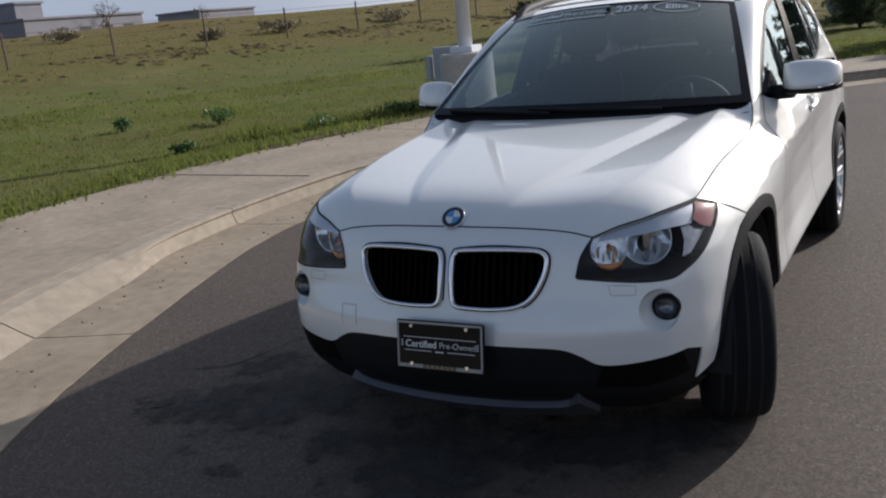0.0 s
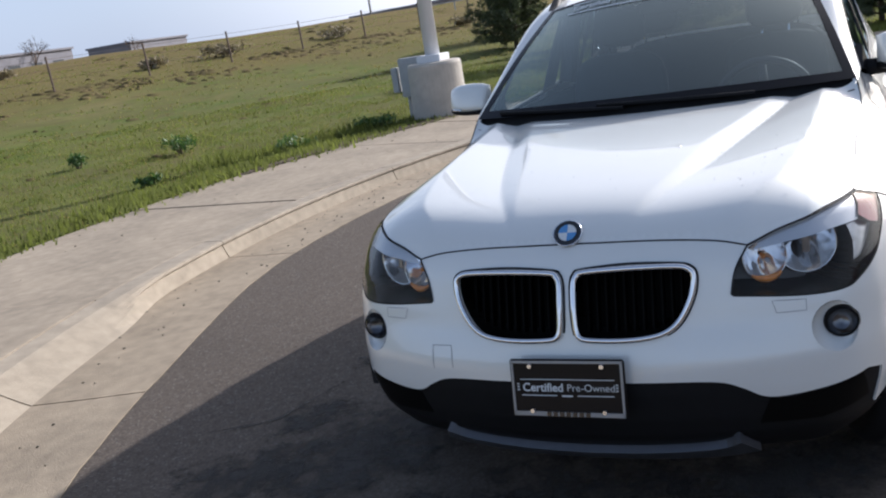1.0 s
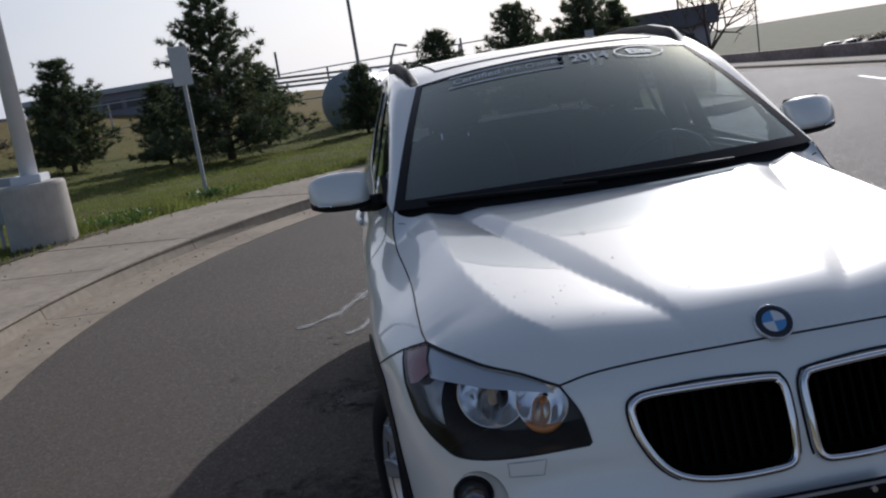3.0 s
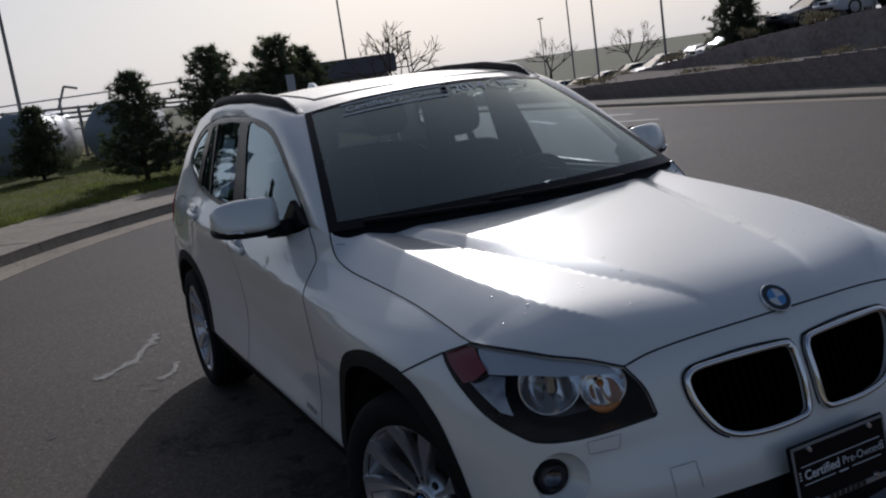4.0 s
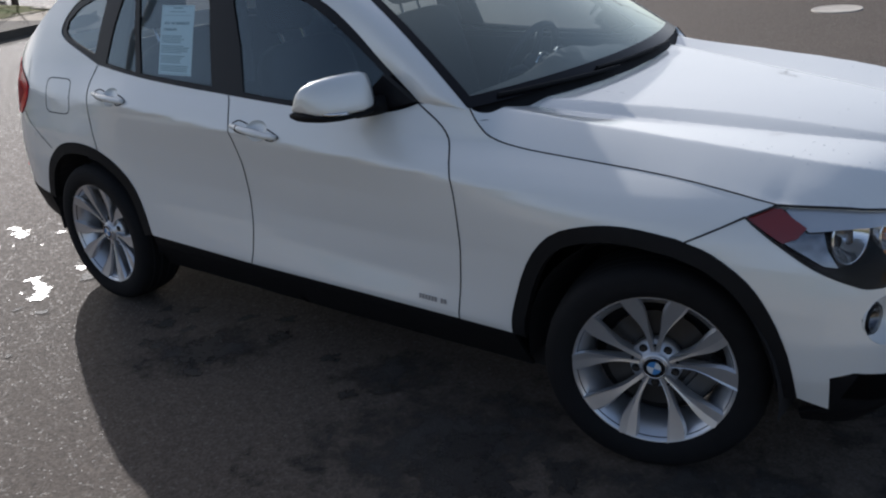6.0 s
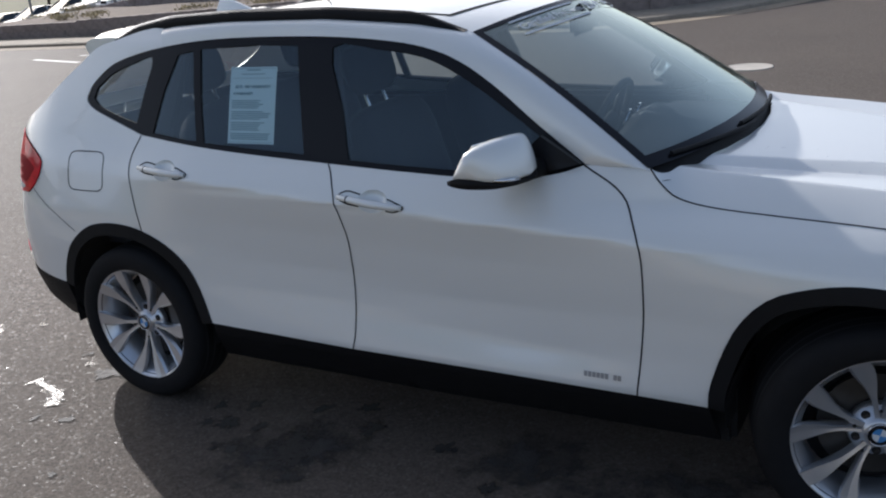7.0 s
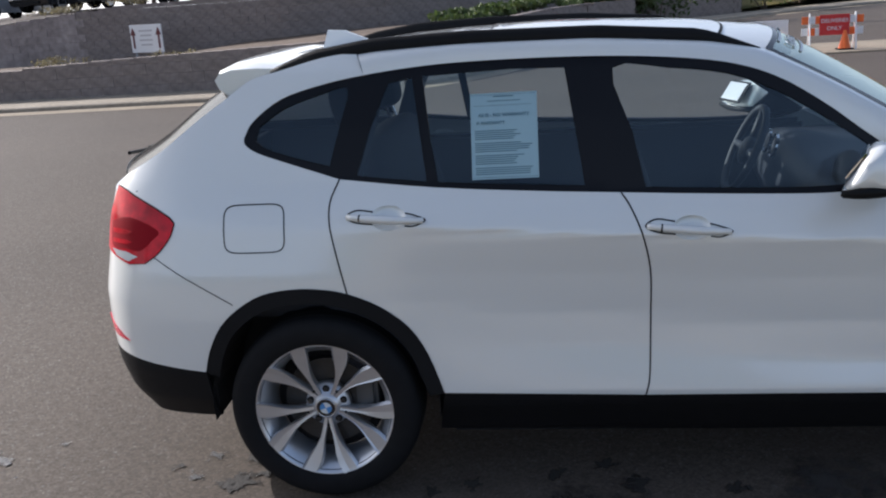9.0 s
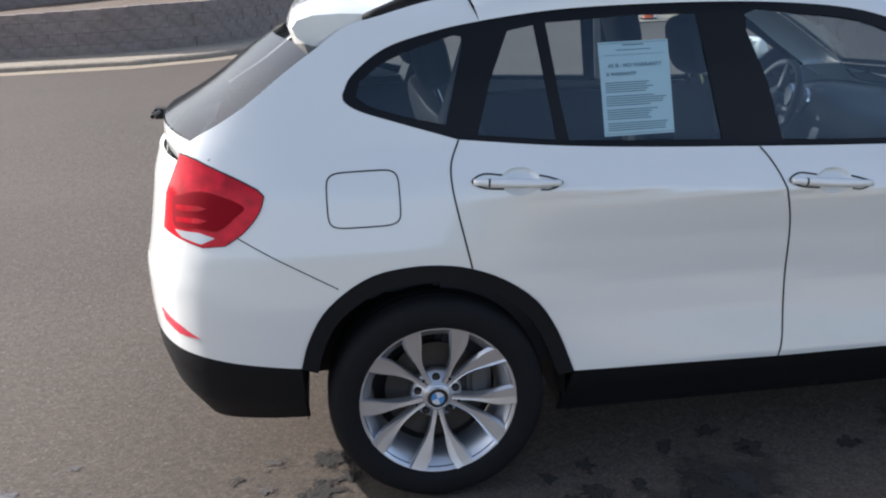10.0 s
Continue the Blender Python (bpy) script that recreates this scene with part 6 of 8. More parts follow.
letters("Certified", on_screen(-0.575, 0.915), 0.052, M_WHITE, ws, "screen_text", 0.0008)
letters("Pre-Owned", on_screen(-0.19, 0.915), 0.047, M_WHITE, ws, "screen_text", -0.0003)
letters("2014", on_screen(0.20, 0.915), 0.075, M_WHITE, ws, "screen_text", 0.0015)
letters("Elite", on_screen(0.56, 0.92), 0.058, M_WHITE, ws, "screen_text", 0.001)
for tt in (0.865, 0.965):
    grid_part("screen_rule", screen, np.linspace(-0.76, 0.0, 14), [tt - 0.006, tt + 0.006], M_WHITE, ws, d=0.004)
bm = bmesh.new()
om = on_screen(0.56, 0.92)
ra, rb = [], []
for a in np.linspace(0, 2 * math.pi, 36, endpoint=False):
    ra.append(bm.verts.new(om @ Vector((0.105 * math.cos(a), 0.047 * math.sin(a), 0))))
    rb.append(bm.verts.new(om @ Vector((0.099 * math.cos(a), 0.042 * math.sin(a), 0))))
for i in range(36):
    bm.faces.new((ra[i], ra[(i + 1) % 36], rb[(i + 1) % 36], rb[i]))
part("screen_oval", bm, M_WHITE, ws)

# cowl and wipers
def cowl(s, t, d=0.0):
    """A trough between the bonnet's rear lip and the foot of the windscreen."""
    a, b = screen(s, -0.06), pane(s, 0.02)
    p = a.lerp(b, t)
    return Vector((p.x, p.y, p.z - 0.012 - 0.03 * math.sin(math.pi * t) * (1 - abs(s) ** 3) + d))


grid_part("cowl_panel", cowl, SS, np.linspace(0, 1, 9), M_BLACK, car, "black cowl panel under the windscreen")
for s0, s1, t1 in ((0.55, -0.25, 0.035), (-0.1, -0.85, 0.045)):
    bm = bmesh.new()
    tube(bm, [pane(s0 + (s1 - s0) * t, -0.03 + t1 * t * 0.9, 0.010) for t in np.linspace(0, 1, 12)], 0.007)
    part("wiper", bm, M_BLACK, car, "black wiper arm resting on the cowl")

# door mirrors
for k in (1, -1):
    bm = bmesh.new()
    # housing as rings from the inner end outwards: slanted rear face, flat crown, raked front
    secs = [(0.785, 0.05, 0.054), (0.815, 0.082, 0.062), (0.86, 0.104, 0.065), (0.92, 0.107, 0.064), (0.965, 0.098, 0.058), (0.992, 0.080, 0.048), (1.006, 0.050, 0.033)]
    shell = smooth_line([(-0.059, -0.036), (-0.030, 0.010), (-0.002, 0.056), (0.012, 0.070), (0.036, 0.076), (0.058, 0.072), (0.076, 0.056), (0.092, 0.028), (0.103, -0.006), (0.107, -0.032)], 2)
    shell = [tuple(q) for q in shell] + [(0.098, -0.042), (0.06, -0.044), (0.0, -0.044), (-0.05, -0.042)]
    rings = []
    for y, rx, rz in secs:
        rings.append([bm.verts.new((-1.06 + px * rx / 0.107 - (y - 0.85) * 0.36, k * (y + 0.012), 1.083 + pz * rz / 0.065)) for px, pz in shell])
    ns = len(shell)
    for a, b in zip(rings, rings[1:]):
        for i in range(ns):
            bm.faces.new((a[i], a[(i + 1) % ns], b[(i + 1) % ns], b[i]))
    bm.faces.new(rings[0])
    tip = bm.verts.new((sum(v.co.x for v in rings[-1]) / ns, k * (1.009 + 0.012), 1.09))
    for i in range(ns):
        bm.faces.new((rings[-1][i], rings[-1][(i + 1) % ns], tip))
    mir = part("door_mirror", bm, M_PAINT, car, "white door mirror with a black base", smooth=True)
    bm = bmesh.new()
    tube(bm, [(-0.985, k * 0.745, 1.035), (-1.02, k * 0.785, 1.03), (-1.05, k * 0.83, 1.03)], 0.032, 12)
    rings = []
    for y, rx, rz in secs:
        ring = []
        for i in range(16):
            a = 2 * math.pi * i / 16
            ring.append(bm.verts.new((-1.052 + max(rx * 0.93 * math.cos(a), -0.07) - (y - 0.85) * 0.36, k * (y + 0.012), 1.083 - 0.62 * max(rz, 0.04) - 0.012 + 0.016 * math.sin(a))))
        rings.append(ring)
    for a, b in zip(rings, rings[1:]):
        for i in range(16):
            bm.faces.new((a[i], a[(i + 1) % 16], b[(i + 1) % 16], b[i]))
    bm.faces.new(rings[0]), bm.faces.new(rings[-1][::-1])
    part("mirror_base", bm, M_BLACK, mir, smooth=True)
    bm = bmesh.new()
    tube(bm, [(-1.128 + 0.012 - (y - 0.85) * 0.36, k * (y + 0.015), 1.083 - 0.62 * rz + 0.002) for y, rx, rz in secs[2:5]] + [(-1.052 + 0.2 * rx - (y - 0.85) * 0.36, k * (y + 0.019), 1.083 - 0.62 * rz + 0.002) for y, rx, rz in secs[5:6]] + [(-1.05 + 0.95 * rx - (y - 0.85) * 0.36, k * (y + 0.015), 1.083 - 0.62 * rz + 0.004) for y, rx, rz in secs[4:2:-1]], 0.005, 8)
    part("mirror_indicator", bm, M_CHROME, mir, "thin bright indicator strip", smooth=True)
    back = Matrix.Rotation(k * 0.345, 4, "Z") @ Matrix.Rotation(0.624, 4, "Y")
    bm = bmesh.new()
    box(bm, (0.004, 0.150, 0.090), (-1.122 if k > 0 else -1.098, k * 0.893, 1.112), 0.0015, back)
    mg = part("mirror_glass", bm, M_MIRROR, mir)
    if k > 0:
        bm = bmesh.new()
        box(bm, (0.006, 0.176, 0.112), (-1.117, k * 0.893, 1.110), 0.003, back)
        part("mirror_bezel", bm, M_BLACK, mg)
    bm = bmesh.new()
    vs = [(-0.86, 0.738, 1.047), (-1.0, 0.757, 1.012), (-1.06, 0.752, 1.06), (-0.985, 0.735, 1.128)]
    a = [bm.verts.new((x, k * (y + 0.012), z)) for x, y, z in vs]
    b = [bm.verts.new((x, k * (y - 0.01), z)) for x, y, z in vs]
    bm.faces.new(a), bm.faces.new(b[::-1])
    for i in range(4):
        bm.faces.new((a[i], b[i], b[(i + 1) % 4], a[(i + 1) % 4]))
    part("mirror_sail", bm, M_GLOSSBLK, mir)

# wheels
def make_wheel(name, label):
    w = new(name)
    w.parent = car
    w["label"] = label
    bm = bmesh.new()
    lathe(bm, [(0.231, -0.092), (0.24, -0.106), (0.262, -0.112), (0.292, -0.113), (0.312, -0.104), (0.323, -0.088), (0.327, -0.06), (0.328, 0.0), (0.327, 0.06), (0.323, 0.088), (0.312, 0.104), (0.29, 0.113), (0.25, 0.108), (0.225, 0.09), (0.225, -0.09)], 64, closed=True)
    ty = part("tyre", bm, M_RUBBER, w, smooth=True)
    for y in (-0.062, -0.022, 0.022, 0.062):
        bm = bmesh.new()
        lathe(bm, [(0.3285, y - 0.005), (0.3292, y), (0.3285, y + 0.005)], 64)
        part("tread_groove", bm, M_GAP, ty)
    bm = bmesh.new()
    lathe(bm, [(0.231, -0.098), (0.236, -0.101), (0.239, -0.100), (0.238, -0.092), (0.226, -0.078), (0.214, -0.06), (0.202, 0.02), (0.206, 0.09), (0.198, 0.09), (0.194, 0.02), (0.204, -0.062), (0.218, -0.075)], 64, closed=True)
    rim = part("rim", bm, M_ALLOY, w, "silver V-spoke alloy rim", smooth=True)
    for k in range(5):
        c = math.radians(270 + 72 * k)
        for sg in (-1, 1):
            bm = bmesh.new()
            rings = []
            for t in np.linspace(0, 1, 12):
                r = 0.045 + (0.2385 - 0.045) * t
                a = c + sg * math.radians(9.0 + 9.5 * t ** 1.3)
                q = min(max((t - 0.28) / 0.60, 0), 1)
                wd = 0.0082 + 0.0225 * q * q * (3 - 2 * q)
                y = -0.064 - 0.040 * t ** 1.3
                e, tn = Vector((math.cos(a), 0, math.sin(a))), Vector((-math.sin(a), 0, math.cos(a)))
                p = e * r + Vector((0, y, 0))
                rings.append([bm.verts.new(p + tn * wd * dx + Vector((0, dy, 0))) for dx, dy in ((-1, 0.012), (-0.93, 0.0), (0.72 * sg if sg < 0 else -0.2, 0.0015 + 0.002 * q), (-0.72 * sg if sg < 0 else 0.72, 0.003 * q), (1.0, 0.012), (0.55, 0.04), (-0.55, 0.04))])
            for a_, b_ in zip(rings, rings[1:]):
                for i in range(7):
                    bm.faces.new((a_[i], a_[(i + 1) % 7], b_[(i + 1) % 7], b_[i]))
            bm.faces.new(rings[0]), bm.faces.new(rings[-1][::-1])
            part("spoke", bm, M_ALLOY, rim)
    bm = bmesh.new()
    lathe(bm, [(0.028, -0.069), (0.033, -0.072), (0.037, -0.072), (0.042, -0.067), (0.050, -0.054), (0.076, -0.046), (0.080, -0.02), (0.03, -0.02)], 40)
    part("hub", bm, M_ALLOY, rim, smooth=True)
    for k in range(5):
        a = math.radians(90 + 72 * k)
        bm = bmesh.new()
        bmesh.ops.create_cone(bm, cap_ends=True, segments=14, radius1=0.0125, radius2=0.0125, depth=0.004, matrix=pose(0.060 * math.cos(a), -0.0525, 0.060 * math.sin(a), 90))
        part("bolt_hole", bm, M_GAP, rim)
        bm = bmesh.new()
        bmesh.ops.create_cone(bm, cap_ends=True, segments=6, radius1=0.008, radius2=0.007, depth=0.006, matrix=pose(0.060 * math.cos(a), -0.056, 0.060 * math.sin(a), 90))
        part("wheel_bolt", bm, M_DISC, rim)
        a = math.radians(270 + 72 * k)
        bm = bmesh.new()
        bmesh.ops.create_cone(bm, cap_ends=True, segments=8, radius1=0.005, radius2=0.005, depth=0.003, matrix=pose(0.068 * math.cos(a), -0.0665, 0.068 * math.sin(a), 90))
        part("spoke_hole", bm, M_GAP, rim)
    badge(rim, pose(0, -0.073, 0, 90) @ pose(0, 0, 0, 0, 0, 20), 0.033, "centre_cap")
    bm = bmesh.new()
    lathe(bm, [(0.06, -0.012), (0.155, -0.012), (0.155, 0.006), (0.06, 0.006)], 48, closed=True)
    part("brake_disc", bm, M_DISC, w, "worn steel brake disc")
    bm = bmesh.new()
    box(bm, (0.075, 0.07, 0.15), (0.135, 0.0, 0.03), 0.015)
    part("brake_caliper", bm, M_CALIPER, w, "grey brake caliper")
    bm = bmesh.new()
    lathe(bm, [(0.001, 0.02), (0.19, 0.02), (0.19, 0.03), (0.001, 0.03)], 32)
    part("dust_shield", bm, M_BLACK, w)
    return w


w1 = make_wheel("wheel", "silver V-spoke alloy wheel with a black tyre")
w1.matrix_basis = pose(-2.76, -0.755, 0.328)
w2 = copy_thing(w1, pose(-0.03, -0.718, 0.328, 0, 0, 17) @ pose(0, 0, 0, 0, 37, 0))
w3 = copy_thing(w1, pose(-2.76, 0.755, 0.328, 0, 0, 180))
w4 = copy_thing(w1, pose(0.0, 0.76, 0.328, 0, 0, 197))
for x in (0.0, -2.76):
    for k in (1, -1):
        bm = bmesh.new()
        rings = []
        for a in np.linspace(math.radians(-7), math.radians(187), 24):
            r = 0.392
            rings.append([bm.verts.new((x - 0.02 * (x == 0) + r * math.cos(a), k * y, 0.335 + r * math.sin(a))) for y in (0.835, 0.45)])
        for a_, b_ in zip(rings, rings[1:]):
            bm.faces.new((a_[0], a_[1], b_[1], b_[0]))
        bm.faces.new([r[1] for r in rings])
        part("wheel_well", bm, M_GAP, car, "dark wheel well liner")
# plain boxes added to block light and close slits under the body
for nm, size, at in (("floor_pan", (1.95, 1.46, 0.2), (-1.38, 0, 0.28)), ("engine_tray", (0.55, 0.86, 0.35), (0.25, 0, 0.42)), ("boot_floor", (0.75, 1.0, 0.42), (-3.15, 0, 0.5)), ("rear_axle", (0.9, 0.86, 0.3), (-2.76, 0, 0.45)),
                     ("front_axle", (0.9, 0.86, 0.36), (-0.1, 0, 0.45)), ("bumper_bracket", (0.04, 0.2, 0.26), (-3.165, 0.70, 0.455)), ("bumper_bracket", (0.04, 0.2, 0.26), (-3.165, -0.70, 0.455))):
    bm = bmesh.new()
    box(bm, size, at, 0.0 if nm == "bumper_bracket" else 0.02)
    part(nm, bm, M_GAP, car, "plain dark box blocking light under the body")

# cabin
def rounded(size, at, bevel, rot=None):
    bm = bmesh.new()
    box(bm, size, at, bevel, rot)
    bmesh.ops.bevel(bm, geom=bm.edges[:], offset=bevel * 0.3, segments=1, affect="EDGES", clamp_overlap=True)
    return bm


for k in (1, -1):
    bm = bmesh.new()
    box(bm, (1.9, 0.05, 0.62), (-1.8, k * 0.735, 0.69), 0.02)
    part("door_lining", bm, M_CABIN, car, "dark door lining")
    bm = bmesh.new()
    box(bm, (0.75, 0.12, 0.5), (-3.02, k * 0.66, 0.86), 0.03)
    part("boot_lining", bm, M_CABIN, car)
bm = bmesh.new()
box(bm, (0.02, 1.3, 0.55), (-3.3, 0, 0.80), 0.005)
part("tailgate_lining", bm, M_CABIN, car)
bm = bmesh.new()
rows = []
for y in np.linspace(-0.68, 0.68, 21):
    lift = 0.05 * math.exp(-((y - 0.37) / 0.17) ** 2)
    rows.append([bm.verts.new(v) for v in ((-0.52 - 0.12 * (y / 0.68) ** 2, y, 0.955), (-0.75, y, 0.968), (-0.98, y, 0.962 + lift), (-1.05, y, 0.93 + lift), (-1.08, y, 0.80), (-0.98, y, 0.55))])
for a, b in zip(rows, rows[1:]):
    for i in range(5):
        bm.faces.new((a[i], a[i + 1], b[i + 1], b[i]))
part("dashboard", bm, M_CABIN, car, "dark grey dashboard", smooth=True)
bm = bmesh.new()
SW = Matrix.Translation((-1.17, 0.37, 0.93)) @ Matrix.Rotation(radians(-66), 4, "Y")
lathe(bm, [(0.185 + 0.016 * math.cos(a), 0.016 * math.sin(a)) for a in np.linspace(0, 2 * math.pi, 8, endpoint=False)], 36, "Z", closed=True, m=SW)
wheel_s = part("steering_wheel", bm, M_CABIN, car, "black three-spoke steering wheel", smooth=True)
bm = bmesh.new()
for a in (0, 180, 90 + 180):
    ca, sa = math.cos(radians(a + 90)), math.sin(radians(a + 90))
    rod(bm, SW @ Vector((0, 0, -0.02)), SW @ Vector((0.18 * ca, 0.18 * sa, 0)), 0.022, 0.014, 8)
bmesh.ops.create_uvsphere(bm, u_segments=16, v_segments=8, radius=0.065, matrix=SW @ pose(0, 0, -0.01) @ Matrix.Diagonal((1, 1, 0.5, 1)))
part("wheel_spokes", bm, M_CABIN, wheel_s, smooth=True)
for y in (-0.04, 0.06):
    bm = bmesh.new()
    lathe(bm, [(0.045, 0), (0.05, 0.01), (0.055, 0.0)], 24, "Z", m=Matrix.Translation((-1.062, 0.36 + y * 1.3, 0.95)) @ Matrix.Rotation(radians(-75), 4, "Y"))
    part("gauge_ring", bm, M_CHROME, car)


def pillow(bm, size, at, rot, e=0.45):
    """A padded block with well-rounded edges."""
    made = bmesh.ops.create_uvsphere(bm, u_segments=24, v_segments=14, radius=1.0)["verts"]
    for v in made:
        c = [math.copysign(abs(q) ** e, q) for q in v.co]
        v.co = Vector(at) + rot @ Vector((c[0] * size[0] / 2, c[1] * size[1] / 2, c[2] * size[2] / 2))


def seat(x, y, wide, name, label, rests):
    bm = bmesh.new()
    box(bm, (0.52, wide, 0.16), (x + 0.2, y, 0.60), 0.05, Matrix.Rotation(radians(-8), 4, "Y"))
    s = part(name, bm, M_SEAT, car, label, smooth=True)
    bm = bmesh.new()
    pillow(bm, (0.17, wide * 0.94, 0.60), (x - 0.10, y, 0.87), Matrix.Rotation(radians(-16), 3, "Y"))
    part("seat_back", bm, M_SEAT, s, smooth=True)
    for ry_ in rests:
        bm = bmesh.new()
        pillow(bm, (0.11, 0.26, 0.19), (x - 0.225, ry_, 1.285), Matrix.Rotation(radians(-12), 3, "Y"), 0.6)
        h = part("headrest", bm, M_SEAT, s, smooth=True)
        bm = bmesh.new()
        for dy in (-0.06, 0.06):
            rod(bm, (x - 0.19, ry_ + dy, 1.12), (x - 0.232, ry_ + dy, 1.24), 0.007, None, 6)
        part("headrest_post", bm, M_CHROME, s)


seat(-1.60, 0.37, 0.50, "driver_seat", "black cloth front seat", (0.37,))
seat(-1.60, -0.37, 0.50, "passenger_seat", "black cloth front seat", (-0.37,))
seat(-2.46, 0.0, 1.25, "rear_bench", "black rear bench with headrests", (0.36, -0.36))
bm = bmesh.new()
box(bm, (0.03, 0.22, 0.07), (-1.12, 0, 1.375), 0.015)
rod(bm, (-1.10, 0, 1.39), (-1.14, 0, 1.44), 0.012)
part("rear_view_mirror", bm, M_GLOSSBLK, car, "black interior mirror")
for k in (1, -1):
    bm = bmesh.new()
    rod(bm, (-1.80, k * 0.66, 1.05), (-1.84, k * 0.595, 1.42), 0.05, 0.04, 8)
    part("b_pillar_trim", bm, M_CABIN, car)
    bm = bmesh.new()
    rod(bm, (-2.66, k * 0.66, 1.08), (-2.54, k * 0.58, 1.42), 0.06, 0.05, 8)
    part("c_pillar_trim", bm, M_CABIN, car)

# the sale sheet inside the rear door window, its corners held flat on the pane
def pane_frame(x0, x1, z0, z1, d):
    def f(s, t, e=0.0):
        p = skin(*sx(x0 + (x1 - x0) * s, z0 + (z1 - z0) * t), d + e)
        return Vector((p.x, -p.y, p.z))
    return f


pf = pane_frame(-2.226, -2.014, 1.074, 1.336, -0.013)
paper = thing("sale_sheet", "pale blue printed sale sheet stuck inside the rear door window", "paper")
pz = grid_part("sheet", lambda s, t, d: pf(s, t, d), np.linspace(0, 1, 4), np.linspace(0, 1, 6), M_PAPER, paper)
rnd = random.Random(4)
bars = []
t = 0.955
for i, (w, h, x) in enumerate([(0.3, 0.012, 0.35), (0.5, 0.008, 0.25), (0.86, 0.004, 0.06)]):
    bars.append((x, t, w, h))
    t -= 0.05
for i in range(22):
    tt = 0.56 - i * 0.024
    if i % 6 == 5:
        continue
    bars.append((0.06, tt, 0.55 + 0.33 * rnd.random(), 0.010))
for y0 in (0.02, 0.98):
    bars.append((0.02, y0, 0.96, 0.004))
V, Fc = [], []
for x, t, w, h in bars:
    b = len(V)
    V += [pf(x, t, 0.0012), pf(x + w, t, 0.0012), pf(x + w, t + h, 0.0012), pf(x, t + h, 0.0012)]
    Fc.append((b, b + 1, b + 2, b + 3))
mesh_ob("print_lines", V, Fc, M_INK, pz)


def on_paper(s, t):
    p = pf(s, t, 0.0014)
    du = (pf(s + 0.05, t, 0) - pf(s - 0.05, t, 0)).normalized()
    dv = (pf(s, t + 0.05, 0) - pf(s, t - 0.05, 0)).normalized()
    n = du.cross(dv)
    return Matrix(((du.x, dv.x, n.x, p.x), (du.y, dv.y, n.y, p.y), (du.z, dv.z, n.z, p.z), (0, 0, 0, 1)))


letters("AS IS - NO WARRANTY", on_paper(0.5, 0.745), 0.0155, M_INK, pz, "sheet_text", 0.0002)
letters("X WARRANTY", on_paper(0.3, 0.655), 0.014, M_INK, pz, "sheet_text", 0.0002)
# small lettering bar low on the front door
for k in (1,):
    V, Fc = [], []
    for i in range(9):
        if i in (6,):
            continue
        x = -0.80 + i * 0.0135 - 0.035
        b = len(V)
        for q in ((x, 0.408), (x + 0.011, 0.408), (x + 0.011, 0.424), (x, 0.424)):
            p = skin(*sx(*q), 0.003)
            V.append(Vector((p.x, -p.y, p.z)))
        Fc.append((b, b + 1, b + 2, b + 3))
    mesh_ob("model_script", V, Fc, M_SILVER, door_f[1], "small silver script low on the door")

# ---- things on and round the road ----
def blot(name, cx, cy, r, material, seed, z=0.004, squash=0.6, rot=0.0, n=40, rough=0.45, core=0.3):
    """A flat irregular patch on the asphalt."""
    off = Vector((seed * 3.1, seed * 1.7, 0))
    V = [Vector((cx, cy, z))]
    for i in range(n):
        a = 2 * math.pi * i / n
        k = r * (1 + rough * (noise.noise(Vector((math.cos(a), math.sin(a), 0)) * 1.6 + off) * 1.6 + 0.5 * noise.noise(Vector((math.cos(a), math.sin(a), 0)) * 5 + off)))
        x, y = k * math.cos(a), k * squash * math.sin(a)
        V.append(Vector((cx + x * math.cos(rot) - y * math.sin(rot), cy + x * math.sin(rot) + y * math.cos(rot), z)))
    # a full middle, thinning out only near the rim
    V += [V[0].lerp(v, 0.62) for v in V[1:]]
    F = [(0, n + 1 + i, n + 1 + (i + 1) % n) for i in range(n)] + [(n + 1 + i, 1 + i, 1 + (i + 1) % n, n + 1 + (i + 1) % n) for i in range(n)]
    ob = mesh_ob(name, V, F, material, road)
    at = ob.data.attributes.new("spread", "FLOAT", "POINT")
    for q in [0] + list(range(n + 1, 2 * n + 1)):
        at.data[q].value = 0.75 if q == 0 else core
    return ob


rnd = random.Random(11)
# oil spots beside and under the car
for x, y, r in ((-1.92, -1.0, 0.15), (-2.28, -0.78, 0.05), (-1.99, -0.7, 0.06), (-1.82, -0.64, 0.05), (-1.72, -0.77, 0.07), (-2.29, -0.93, 0.07), (-2.15, -0.91, 0.05), (-2.42, -0.82, 0.035), (-1.4, -0.8, 0.05),
                (-3.11, -0.56, 0.08), (-3.15, -0.75, 0.09), (-3.04, -0.68, 0.05), (-3.41, -0.64, 0.04), (-0.55, -1.02, 0.13), (-0.5, -1.16, 0.16), (-0.38, -1.12, 0.12), (-1.81, -1.16, 0.06), (-1.14, -0.97, 0.05), (-0.21, -0.98, 0.11), (-2.37, -0.95, 0.04)):
    blot("stain_and_shade", x, y, r, M_OIL, rnd.random() * 40, 0.0036 + 0.001 * rnd.random(), 0.65 + 0.3 * rnd.random(), rnd.random() * 3, rough=0.5, core=0.5)
